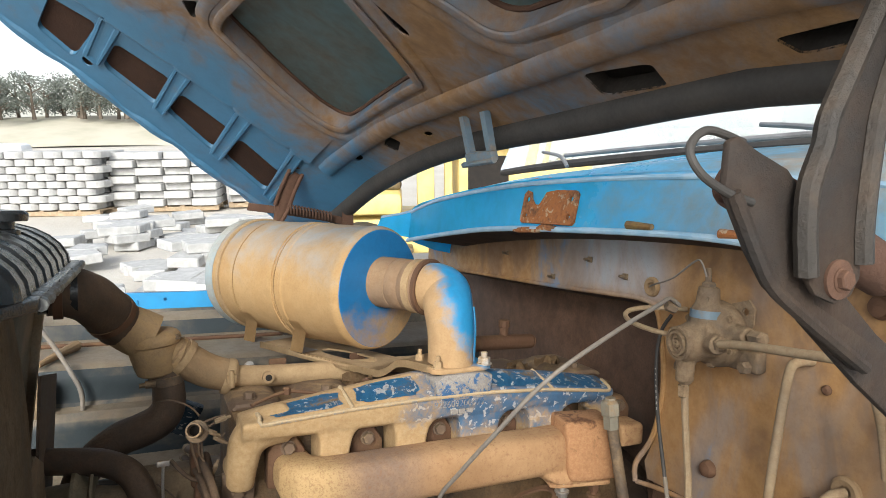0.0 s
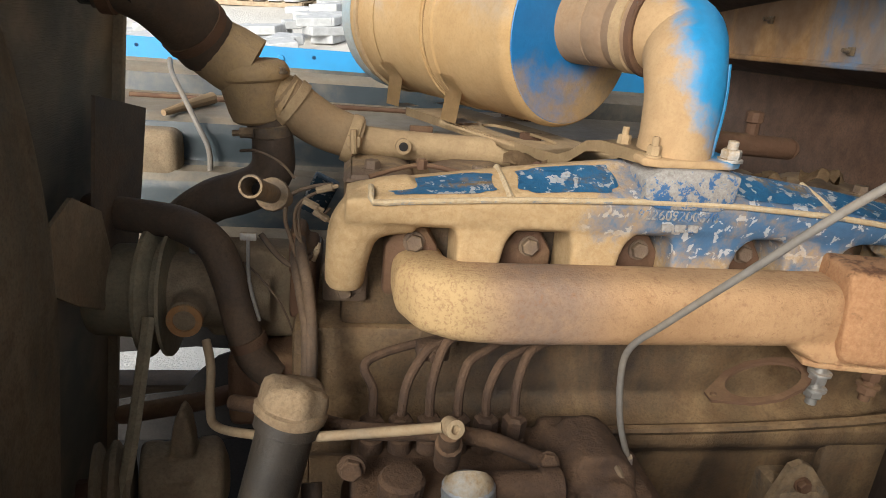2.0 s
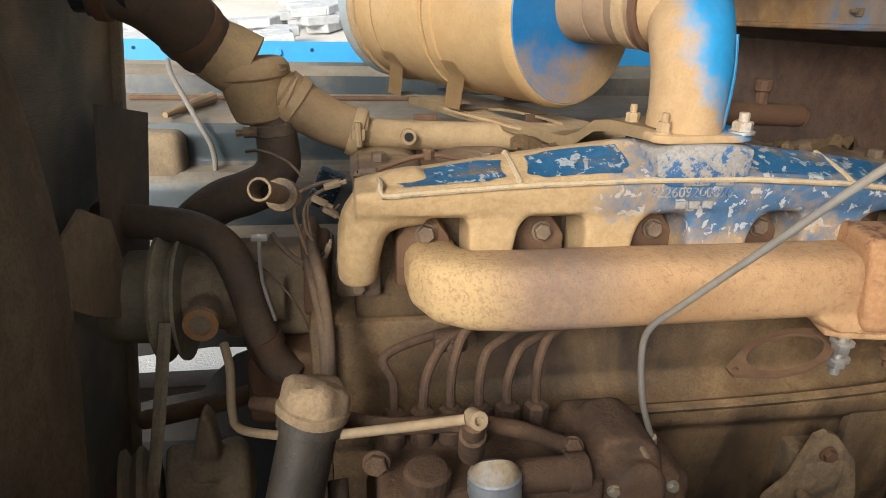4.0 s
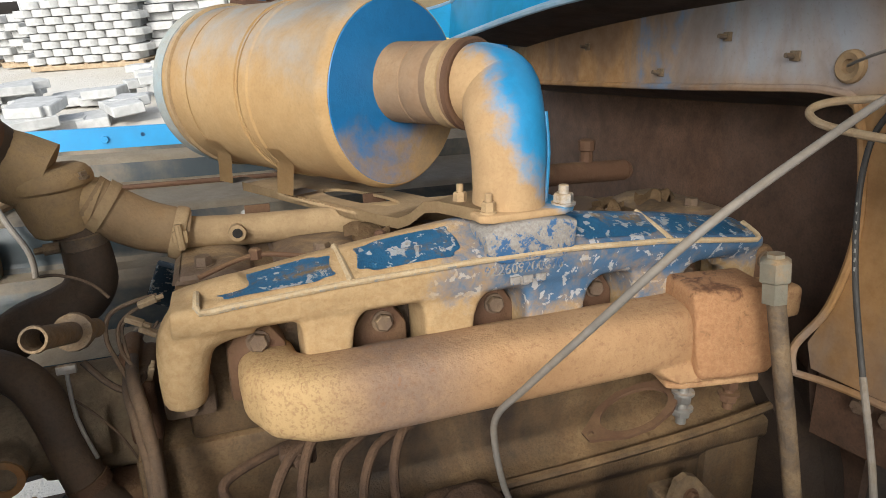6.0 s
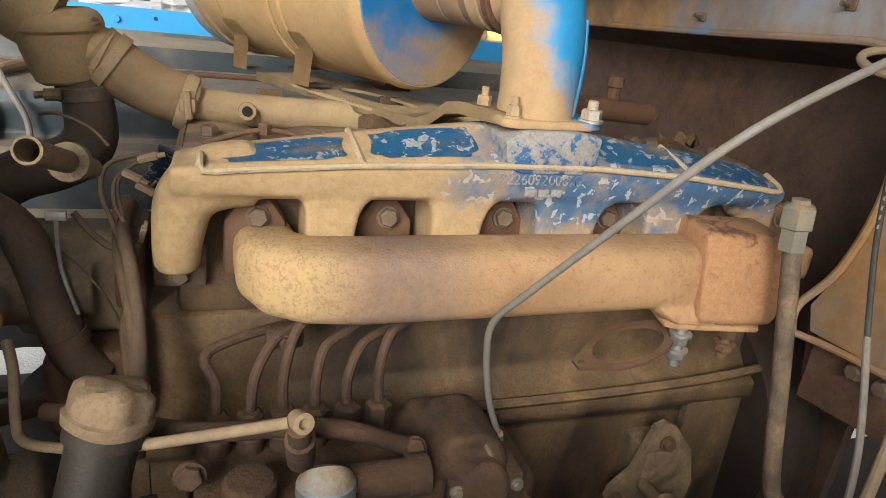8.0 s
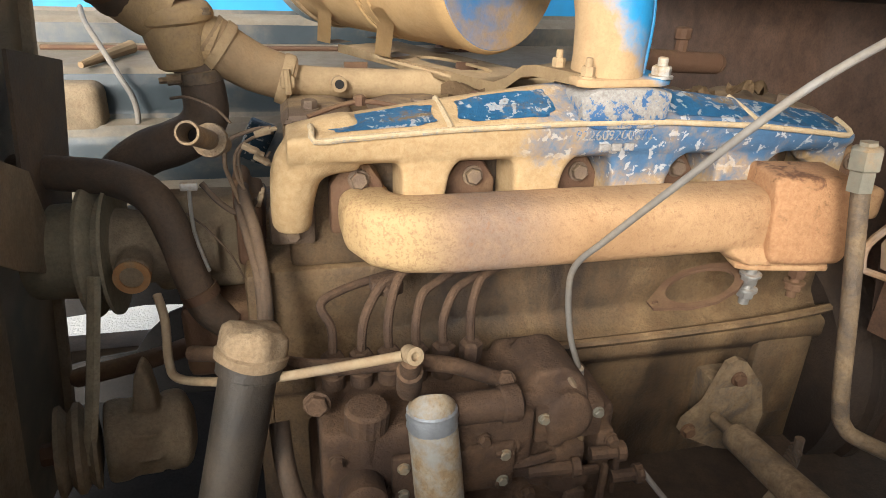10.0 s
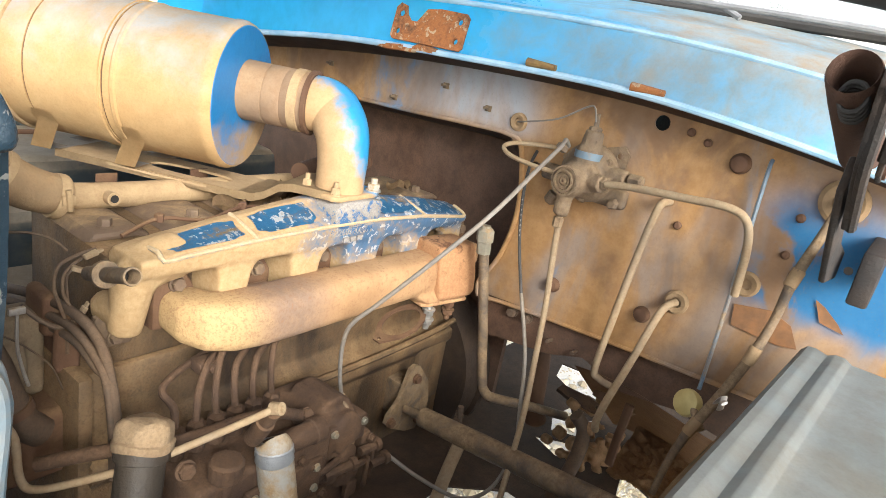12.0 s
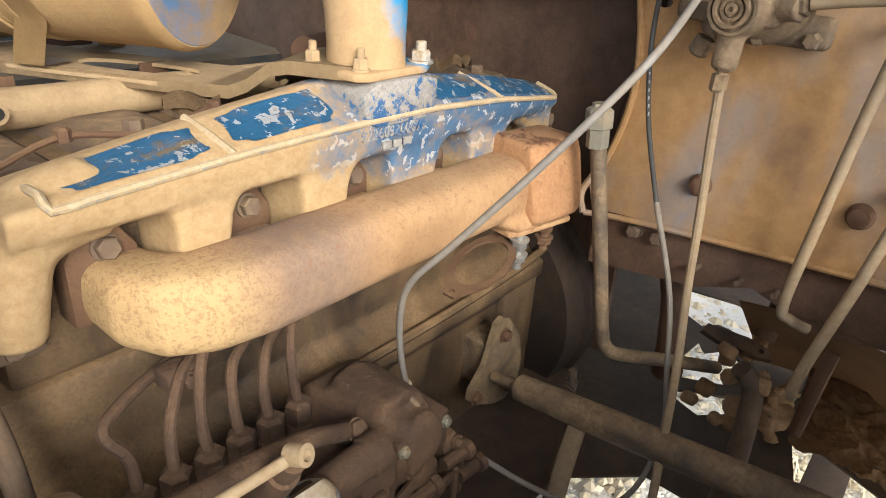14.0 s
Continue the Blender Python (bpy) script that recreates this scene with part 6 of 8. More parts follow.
b = bmesh.new()
tube(b, [(0.0, 0.93, 0.985), (0.05, 0.89, 1.003), (0.13, 0.842, 1.012), (0.21, 0.828, 1.018), (0.262, 0.827, 1.01), (0.30, 0.833, 0.99), (0.328, 0.838, 0.974)], 0.0088, 12, 5)
lathe(b, [(-0.012, 0.0125), (0.012, 0.0125)], (0.33, 0.84, 0.97), (0.1, -0.8, 0.55), 16)
hexbolt(b, (0.33, 0.833, 0.976), (0.1, -0.8, 0.55), 0.017, 0.009, False)
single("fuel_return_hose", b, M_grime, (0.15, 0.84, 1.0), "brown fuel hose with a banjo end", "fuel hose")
fl = thing("fuel_line", (0.1, 0.8, 1.03), "pale tan fuel line with a steel banjo fitting", "fuel line")
b = bmesh.new()
tube(b, [(0.205, 0.77, 1.066), (0.15, 0.788, 1.048), (0.08, 0.82, 1.02), (0.03, 0.855, 0.998), (-0.012, 0.90, 0.975), (-0.022, 0.918, 0.985), (-0.022, 0.93, 1.03), (-0.03, 0.95, 1.05)], 0.0048, 12, 5)
part("line", b, M_line_tan, fl)
b = bmesh.new()
lathe(b, [(-0.008, 0.0085), (0.008, 0.0085), (0.0085, 0.0045), (0.004, 0.004)], (0.213, 0.767, 1.068), (0.25, -0.9, 0.35), 16)
part("banjo", b, M_line_tan, fl, "dusty banjo eye")
b = bmesh.new()
lathe(b, [(-0.08, 0.013), (-0.03, 0.013), (-0.028, 0.010), (0.0, 0.010)], (0.213, 0.772, 1.06), (-0.1, -0.55, 0.85), 12)
part("riser", b, M_grime, fl)

fil = thing("oil_filler", (0.05, 0.81, 0.98), "dark oil filler tube with a dusty hexagonal cap", "oil filler")
d = V((0.045, 0.05, 0.19)).normalized()
c0 = V((0.073, 0.826, 1.056))
b = bmesh.new()
lathe(b, [(-0.40, 0.027), (-0.03, 0.027), (-0.028, 0.031), (-0.012, 0.031)], c0, d, 28)
part("neck", b, M_filler, fil)
b = bmesh.new()
e1 = d.orthogonal().normalized()
e2 = d.cross(e1)
rings = []
for h, r, wob in ((-0.016, 0.0335, 0.0), (-0.007, 0.0348, 0.0), (-0.005, 0.032, 0.03), (0.006, 0.0312, 0.07), (0.013, 0.0295, 0.08), (0.018, 0.024, 0.06), (0.020, 0.010, 0.0)):
    rings.append([b.verts.new(c0 + d * (h + 0.0015 * math.sin(3 * q + 60 * h)) + r * (1 + wob * math.cos(6 * q)) * (math.cos(q) * e1 + math.sin(q) * e2)) for q in (2 * math.pi * k / 36 for k in range(36))])
skin(b, rings)
part("cap", b, M_capdust, fil, "tan dusty lobed cap")
sp = thing("breather_pipe", (0.24, 0.79, 0.92), "bare aluminium breather hose with a worn clamp", "pipe")
b = bmesh.new()
tube(b, [(0.240, 0.797, 0.993), (0.240, 0.794, 0.988), (0.241, 0.790, 0.965), (0.246, 0.781, 0.91), (0.25, 0.765, 0.83), (0.245, 0.74, 0.72)], [0.016, 0.024, 0.0255, 0.026, 0.026, 0.026], 22, 6)
part("pipe", b, M_alu, sp)
b = bmesh.new()
lathe(b, [(-0.010, 0.0235), (-0.007, 0.0262), (-0.004, 0.0255), (0.000, 0.0268), (0.005, 0.0258), (0.010, 0.0265), (0.013, 0.0255)], (0.2405, 0.792, 0.976), (0.02, -0.15, -0.98), 24)
part("clamp_band", b, M_alu_d, sp)

b = bmesh.new()
tube(b, [(0.09, 0.84, 0.95), (0.095, 0.81, 0.91), (0.11, 0.79, 0.87), (0.15, 0.775, 0.84), (0.2, 0.77, 0.835), (0.235, 0.77, 0.84)], 0.0105, 12, 5)
single("drain_hose", b, M_hose, (0.12, 0.79, 0.87), "dark rubber hose curving below the pump", "hose")

# ---- front of the engine: stub pipe, small hoses, generator ----
st = thing("heater_stub", (0.04, 0.85, 1.255), "tan open-ended pipe stub with a hex collar", "pipe")
a0, ad = V((0.041, 0.805, 1.266)), V((0.12, 1, -0.37)).normalized()
b = bmesh.new()
lathe(b, [(0.06, 0.0066), (0.004, 0.0068), (0.0, 0.0076), (0.0005, 0.0094), (0.004, 0.0100), (0.008, 0.0094), (0.010, 0.0086), (0.13, 0.0086)], a0, ad, 24, False)
part("tube", b, M_pipe, st)
b = bmesh.new()
lathe(b, [(0.072, 0.0095), (0.074, 0.0150), (0.080, 0.0158), (0.084, 0.0150), (0.086, 0.0100), (0.105, 0.0100)], a0, ad, 14)
part("collar", b, M_pipe, st)
# black plug disc in place of the shade down the tube
b = bmesh.new()
lathe(b, [(0.030, 0.0068), (0.031, 0.0005)], a0, ad, 12)
part("bore", b, M_black, st)

for k, (dz, dx) in enumerate(((0.0, 0.0), (-0.016, -0.006), (-0.034, -0.002))):
    sh = thing("small_hose", (0.06 + dx, 1.05, 1.10 + dz), "thin dark dusty hose at the engine front", "hose", group="small hoses")
    b = bmesh.new()
    path = [(0.052 + dx, 1.185, 1.105 + dz), (0.060 + dx, 1.08, 1.132 + dz), (0.068 + dx, 0.985, 1.142 + dz), (0.078 + dx, 0.945, 1.118 + dz), (0.084 + dx, 0.925, 1.07), (0.084 + dx, 0.908, 1.01), (0.08 + dx, 0.895, 0.95)]
    tube(b, path, 0.0065 if k != 1 else 0.0055, 12, 6)
    part("tube", b, M_hose, sh)
    b = bmesh.new()
    lathe(b, [(-0.012, 0.0072), (0.012, 0.0072), (0.014, 0.005)], path[0], (-0.07, 0.97, -0.2), 12)
    part("end_plug", b, M_line_tan, sh, "pale dusty hose end")

gen = thing("alternator", (-0.09, 0.95, 0.83), "dirty belt-driven alternator with an old pulley", "alternator")
G0, GA = V((-0.160, 0.935, 0.866)), V((0.97, 0.22, -0.06)).normalized()
b = bmesh.new()
lathe(b, [(0.05, 0.02), (0.052, 0.045), (0.058, 0.048), (0.075, 0.048), (0.077, 0.044), (0.115, 0.044), (0.117, 0.048), (0.135, 0.048), (0.142, 0.042), (0.15, 0.02)], G0, GA, 32)
for k in range(10):
    q = 6.283 * k / 10
    c = G0 + GA * 0.097 + V((0, math.cos(q), math.sin(q))) * 0.0455
    box(b, c - V((0.02, 0.003, 0.003)), c + V((0.02, 0.003, 0.003)), 0.002, 1)
prism(b, [(-0.075, 0.908), (-0.045, 0.908), (-0.05, 0.955), (-0.058, 0.972), (-0.066, 0.955)], 1, 0.935, 0.965, 0.004)
part("body", b, M_guard, gen, "dull tan-grey alternator body", cast=0.0035)
b = bmesh.new()
lathe(b, [(0, 0.018), (0.003, 0.05), (0.008, 0.052), (0.015, 0.040), (0.022, 0.052), (0.028, 0.052), (0.034, 0.042), (0.040, 0.050), (0.044, 0.050), (0.048, 0.02)], G0, GA, 36)
part("pulley", b, M_guard, gen, "grooved pulley")
b = bmesh.new()
hexbolt(b, G0 + GA * 0.0, -GA, 0.022, 0.014)
part("pulley_nut", b, M_brown, gen)
b = bmesh.new()
tube(b, [(-0.118, 0.905, 0.87), (-0.107, 0.935, 0.95), (-0.098, 0.985, 1.06)], 0.0085, 6, 3, True, 0.6)
single("fan_belt", b, M_greengrey, (-0.12, 0.95, 0.93), "worn black fan belt between pulleys", "belt")
b = bmesh.new()
box(b, (-0.02, 1.0, 0.90), (0.075, 1.09, 1.0), 0.008)
tube(b, [(-0.186, 1.1, 0.85), (-0.08, 1.1, 0.872), (-0.013, 1.1, 0.892), (0.06, 1.1, 0.91)], 0.014, 10)
single("front_bracket", b, M_brown, (-0.05, 1.06, 0.92), "brown dirty mounting bracket on the engine front", "bracket", cast=0.005)
b = bmesh.new()
box(b, (0.066, 1.0, 1.05), (0.084, 1.10, 1.13), 0.006)
box(b, (0.05, 1.03, 1.09), (0.07, 1.09, 1.15), 0.006)
tube(b, [(0.06, 1.015, 1.05), (0.062, 1.012, 1.10), (0.068, 1.015, 1.13)], 0.009, 10, 4)
single("front_housing", b, M_brown, (0.05, 1.1, 1.15), "dusty casting at the front of the head", "housing", cast=0.004)
b = bmesh.new()
m = Matrix.Translation((0.064, 1.50, 1.06)) @ Matrix.Rotation(radians(24), 4, "Y") @ Matrix.Rotation(radians(18), 4, "X")
box(b, (-0.024, -0.009, -0.042), (0.024, 0.009, 0.042), 0.004, 2, m)
single("sensor_block", b, M_navy, (0.064, 1.50, 1.02), "small dark blue electrical box on the far apron", "electrical box")
b = bmesh.new()
tube(b, [(0.0, 1.02, 1.245), (0.02, 1.0, 1.25), (0.045, 0.995, 1.24), (0.06, 0.99, 1.225)], 0.0016, 8, 6)
single("wire", b, M_hose, (0.02, 1.0, 1.25), "grey dusty loose wire", "wire", group="loose wires")
for pts, r in (([(0.100, 1.005, 1.216), (0.078, 1.0, 1.214), (0.055, 1.0, 1.203), (0.049, 1.0, 1.178), (0.056, 1.0, 1.150), (0.064, 1.0, 1.12), (0.066, 1.002, 1.08)], 0.0024), ([(0.102, 1.01, 1.209), (0.080, 1.004, 1.205), (0.062, 1.002, 1.19), (0.060, 1.0, 1.165), (0.070, 0.998, 1.14), (0.074, 0.996, 1.10)], 0.002), ([(0.098, 1.0, 1.19), (0.089, 0.996, 1.184), (0.074, 0.998, 1.196), (0.064, 1.0, 1.186), (0.066, 1.0, 1.15)], 0.0016), ([(0.02, 1.02, 1.15), (0.04, 1.01, 1.128), (0.06, 1.0, 1.12), (0.08, 1.0, 1.135)], 0.0034), ([(0.0, 1.02, 1.115), (0.02, 1.01, 1.10), (0.045, 1.0, 1.07), (0.06, 1.0, 1.03)], 0.0012)):
    b = bmesh.new()
    tube(b, pts, r, 8, 5)
    single("wire", b, M_hose, pts[1], "thin dirty wire looping beside the first runner", "wire", group="engine wires")
for p, a in (((0.092, 0.998, 1.213), (1, 0.1, 0.25)), ((0.078, 0.996, 1.195), (0.9, -0.2, -0.4)), ((0.089, 0.994, 1.183), (0.8, 0.0, -0.5)), ((0.083, 1.0, 1.136), (0.3, -0.3, 0.9))):
    b = bmesh.new()
    f = frame_to(p, a, (0, 1, 0.2))
    box(b, (-0.010, -0.004, -0.003), (0.008, 0.004, 0.003), 0.001, 1, f)
    box(b, (0.008, -0.0025, -0.0018), (0.015, 0.0025, 0.0018), 0.0006, 1, f)
    single("wire_plug", b, M_line_tan, p, "small dusty crimped wire plug", "plug", group="wire plugs")
b = bmesh.new()
box(b, (0.000, 0.998, 1.149), (0.018, 1.004, 1.158), 0.001)
tube(b, [(0.009, 1.0, 1.15), (0.009, 1.0, 1.10), (0.02, 1.0, 1.05)], 0.0022, 8, 3)
single("small_bracket", b, M_steel, (0.009, 1.0, 1.05), "small pale metal bracket in front of the engine", "bracket")
# small lump and cable end lying on the far apron
b = bmesh.new()
tube(b, [(-0.235, 1.61, 1.177), (-0.205, 1.68, 1.183), (-0.172, 1.75, 1.189)], [0.006, 0.010, 0.013], 10, 4)
single("rag_roll", b, M_hose_tan, (-0.205, 1.68, 1.172), "tan rolled scrap lying on the apron", "scrap")
b = bmesh.new()
tube(b, [(-0.276, 1.84, 1.254), (-0.245, 1.73, 1.238), (-0.205, 1.64, 1.208), (-0.172, 1.59, 1.167), (-0.149, 1.58, 1.118), (-0.148, 1.57, 1.071), (-0.168, 1.555, 1.041), (-0.205, 1.545, 1.013)], 0.0052, 10, 6)
single("apron_cable", b, M_line, (-0.15, 1.6, 1.10), "pale grey cable hanging over the far apron", "cable")
b = bmesh.new()
lathe(b, [(0, 0.012), (0.02, 0.012), (0.022, 0.009), (0.03, 0.009)], (0.215, 1.612, 1.138), (0, -1, 0.4), 12)
single("apron_stud", b, M_steel, (0.215, 1.612, 1.138), "small bright stud on the far apron", "stud")
b = bmesh.new()
tube(b, [(0.50, 1.10, 1.27), (0.62, 1.165, 1.262), (0.76, 1.2, 1.252), (0.775, 1.203, 1.251)], 0.0165, 16, 4)
lathe(b, [(0, 0.010), (0.02, 0.010), (0.022, 0.013), (0.036, 0.013), (0.038, 0.008)], (0.70, 1.19, 1.268), (0, 0, 1), 10)
single("rail_pipe", b, M_brown, (0.65, 1.18, 1.24), "brown dirty steel pipe over the rear of the head", "pipe")

# ---- valve and lines on the firewall ----
FX = 0.825
val = thing("relay_valve", (0.77, 0.69, 1.36), "dusty cast air relay valve bolted to the firewall", "valve")
b = bmesh.new()
lathe(b, [(0, 0.026), (0.02, 0.03), (0.055, 0.031), (0.075, 0.024), (0.1, 0.022)], (0.728, 0.703, 1.352), (1, -0.12, 0.05), 28)
box(b, (0.745, 0.66, 1.335), (0.81, 0.72, 1.385), 0.01)
lathe(b, [(0, 0.024), (0.035, 0.024), (0.045, 0.018), (0.07, 0.016)], (0.768, 0.69, 1.37), (0.05, 0.0, 1), 20)
lathe(b, [(0, 0.016), (0.04, 0.015)], (0.76, 0.68, 1.358), (-0.35, -1, 0.05), 16)
lathe(b, [(0, 0.015), (0.06, 0.014)], (0.745, 0.703, 1.35), (0.0, 0.02, -1), 14)
lathe(b, [(0, 0.040), (0.012, 0.050), (0.02, 0.052), (0.034, 0.052), (0.038, 0.046), (0.055, 0.04)], (0.768, 0.692, 1.366), (1, 0, 0), 30)
lathe(b, [(0, 0.017), (0.05, 0.015)], (0.785, 0.665, 1.372), (-0.15, -1, 0.05), 14)
lathe(b, [(0, 0.016), (0.045, 0.014)], (0.775, 0.715, 1.36), (0.0, 0.45, -1), 14)
box(b, (0.80, 0.62, 1.315), (0.823, 0.755, 1.35), 0.006)
box(b, (0.80, 0.735, 1.33), (0.823, 0.79, 1.36), 0.006)
part("body", b, M_valve, val, cast=0.0032)
b = bmesh.new()
for r0, x0 in ((0.026, 0.0), (0.019, -0.003), (0.012, 0.0), (0.006, -0.002)):
    lathe(b, [(0.004, r0), (x0 - 0.002, r0), (x0 - 0.002, r0 - 0.0035), (0.004, r0 - 0.0035)], (0.727, 0.7035, 1.352), (1, -0.12, 0.05), 28, False)
lathe(b, [(0.002, 0.024), (0.003, 0.0005)], (0.727, 0.7035, 1.352), (1, -0.12, 0.05), 28)
part("ringed_cap", b, M_valve, val, "end cap with concentric rings")
b = bmesh.new()
plate(b, [(-0.03, -0.028), (0.02, -0.026), (0.036, -0.012), (0.04, 0.012), (0.03, 0.026), (0.0, 0.02)], [oval(0.024, 0.008, 0.006, 0.006, 10)], 0.004, frame_to((0.808, 0.672, 1.395), (0, -1, 0.1), (0, 0, 1)))
part("ear", b, M_valve, val)
for p, ax, af, h in (((0.77, 0.69, 1.432), (0.05, 0, 1), 0.02, 0.012), ((0.745, 0.703, 1.305), (0, 0, -1), 0.02, 0.014), ((0.745, 0.705, 1.285), (0, 0, -1), 0.016, 0.016), ((0.752, 0.655, 1.362), (-0.35, -1, 0.05), 0.02, 0.018), ((0.735, 0.72, 1.402), (-0.8, 0.2, 0.3), 0.014, 0.014), ((0.775, 0.61, 1.377), (-0.15, -1, 0.05), 0.019, 0.02), ((0.775, 0.738, 1.316), (0, 0.45, -1), 0.02, 0.018), ((0.769, 0.69, 1.412), (0.05, 0, 1), 0.03, 0.012), ((0.798, 0.636, 1.325), (-1, 0, 0), 0.017, 0.01), ((0.798, 0.742, 1.328), (-1, 0, 0), 0.017, 0.01)):
    b = bmesh.new()
    lathe(b, [(0, af * 0.577), (h, af * 0.577), (h + 0.003, af * 0.42)], p, ax, 6)
    part("fitting_nut", b, M_valve, val)
b = bmesh.new()
tube(b, [(0.77, 0.69, 1.44), (0.768, 0.69, 1.468)], [0.005, 0.004], 8)
part("bleeder", b, M_valve, val)
for k in range(6):
    q = 6.283 * k / 6 + 0.4
    b = bmesh.new()
    hexbolt(b, (0.781, 0.692 + 0.0455 * math.cos(q), 1.366 + 0.0455 * math.sin(q)), (-1, 0, 0), 0.010, 0.007)
    part("cover_screw", b, M_valve, val)
b = bmesh.new()
lathe(b, [(0, 0.0245), (0.012, 0.0245)], (0.7685, 0.69, 1.392), (0.05, 0, 1), 24)
part("neck_band", b, M_hinge_blue, val, "worn blue paint band")

b = bmesh.new()
tube(b, [(0.74, 0.635, 1.364), (0.735, 0.59, 1.372), (0.722, 0.50, 1.382), (0.712, 0.435, 1.388), (0.712, 0.406, 1.375), (0.728, 0.397, 1.33), (0.745, 0.396, 1.26)], 0.0062, 12, 6)
single("brake_pipe", b, M_line_tan, (0.74, 0.5, 1.37), "tan dusty metal brake pipe with a square bend", "brake pipe")
cab = thing("stop_cable", (0.45, 0.75, 1.2), "long grey sheathed control cable", "cable")
b = bmesh.new()
tube(b, [(0.738, 0.715, 1.408), (0.715, 0.712, 1.420), (0.68, 0.70, 1.412), (0.60, 0.688, 1.383), (0.481, 0.68, 1.325), (0.43, 0.735, 1.235), (0.402, 0.79, 1.160), (0.391, 0.825, 1.115), (0.397, 0.842, 1.07), (0.412, 0.852, 1.01), (0.432, 0.861, 0.962)], 0.0034, 12, 7)
part("sheath", b, M_line, cab)
b = bmesh.new()
lathe(b, [(-0.012, 0.007), (0.012, 0.007), (0.014, 0.004)], (0.434, 0.862, 0.948), (0.2, 0.1, -1), 10)
part("end_fitting", b, M_steel, cab)
b = bmesh.new()
tube(b, [(0.742, 0.73, 1.358), (0.735, 0.775, 1.36), (0.732, 0.82, 1.366), (0.742, 0.842, 1.376), (0.765, 0.835, 1.384), (0.80, 0.80, 1.388), (0.82, 0.78, 1.388)], 0.0042, 10, 6)
single("air_line_loop", b, M_line_tan, (0.74, 0.8, 1.365), "thin tan air line in an open loop", "air line")
b = bmesh.new()
tube(b, [(0.815, 0.868, 1.416), (0.79, 0.83, 1.425), (0.765, 0.76, 1.445), (0.757, 0.71, 1.475), (0.757, 0.695, 1.478), (0.765, 0.69, 1.455)], 0.0016, 6, 6)
single("thin_wire", b, M_line, (0.78, 0.8, 1.43), "thin bare wire from a grommet", "wire")
M_print = plain("faded_print", (0.34, 0.33, 0.30), (0.22, 0.21, 0.19), 90, 0.8)
hl = thing("hanging_hose", (0.76, 0.75, 1.15), "thin hose hanging from the firewall, dark above and pale below", "hose")
b = bmesh.new()
tube(b, [(0.818, 0.815, 1.372), (0.79, 0.808, 1.345), (0.776, 0.80, 1.29), (0.768, 0.782, 1.21), (0.757, 0.748, 1.12)], 0.0031, 10, 6)
part("dark_hose", b, M_seal, hl)
for k in range(8):
    b = bmesh.new()
    t = k / 7
    q = V((0.7755, 0.7995, 1.285)) * (1 - t) + V((0.7690, 0.785, 1.222)) * t
    box(b, (q.x - 0.0032, q.y - 0.0018, q.z - 0.0022), (q.x - 0.0025, q.y - 0.0002, q.z + 0.0022), 0)
    part("print_bar", b, M_print, hl)
b = bmesh.new()
tube(b, [(0.757, 0.748, 1.12), (0.735, 0.70, 1.02), (0.715, 0.675, 0.93), (0.69, 0.655, 0.86), (0.64, 0.655, 0.80), (0.58, 0.68, 0.79), (0.53, 0.74, 0.82), (0.50, 0.80, 0.85)], 0.0036, 10, 6)
part("pale_hose", b, M_line, hl)
b = bmesh.new()
tube(b, [(0.745, 0.704, 1.29), (0.748, 0.70, 1.22), (0.752, 0.692, 1.12), (0.742, 0.682, 1.03), (0.705, 0.66, 0.93), (0.655, 0.64, 0.84), (0.60, 0.62, 0.76)], 0.0056, 10, 6)
single("down_pipe", b, M_line_tan, (0.745, 0.69, 1.15), "tan dusty pipe hanging from the valve", "pipe")
b = bmesh.new()
tube(b, [(0.822, 0.551, 1.352), (0.795, 0.553, 1.352), (0.785, 0.557, 1.335), (0.782, 0.566, 1.25), (0.780, 0.574, 1.15), (0.781, 0.582, 1.035), (0.782, 0.57, 1.018), (0.79, 0.55, 1.01)], 0.0066, 12, 6)
single("steel_pipe", b, M_line_tan, (0.79, 0.57, 1.2), "tan dusty steel pipe down the firewall", "pipe")
b = bmesh.new()
tube(b, [(0.82, 0.492, 1.192), (0.80, 0.50, 1.186), (0.785, 0.507, 1.16), (0.765, 0.52, 1.08), (0.745, 0.535, 1.0), (0.74, 0.54, 0.96), (0.75, 0.54, 0.94)], 0.0066, 12, 6)
single("steel_pipe", b, M_line_tan, (0.78, 0.51, 1.1), "tan dusty pipe curving out of a rubber grommet", "pipe")
b = bmesh.new()
tube(b, [(0.818, 0.42, 1.458), (0.808, 0.419, 1.44), (0.80, 0.415, 1.35), (0.78, 0.407, 1.2), (0.758, 0.402, 1.09)], 0.0032, 8, 5)
single("blue_rod", b, M_hinge_blue, (0.8, 0.415, 1.3), "thin blue-grey rod beside the firewall", "rod")
b = bmesh.new()
LOOM = [(0.82, 0.311, 1.423), (0.795, 0.312, 1.415), (0.765, 0.318, 1.375), (0.735, 0.328, 1.315), (0.732, 0.333, 1.25), (0.722, 0.343, 1.19), (0.705, 0.362, 1.12), (0.69, 0.382, 1.06), (0.675, 0.395, 1.0), (0.66, 0.40, 0.94)]
loom = thing("wiring_loom", (0.72, 0.34, 1.2), "taped dusty wiring loom through a large grommet", "wiring loom")
tube(b, LOOM, [0.0065, 0.007, 0.007, 0.008, 0.0065, 0.0075, 0.0075, 0.008, 0.006, 0.005], 12, 6)
part("sheath", b, M_pipe, loom)
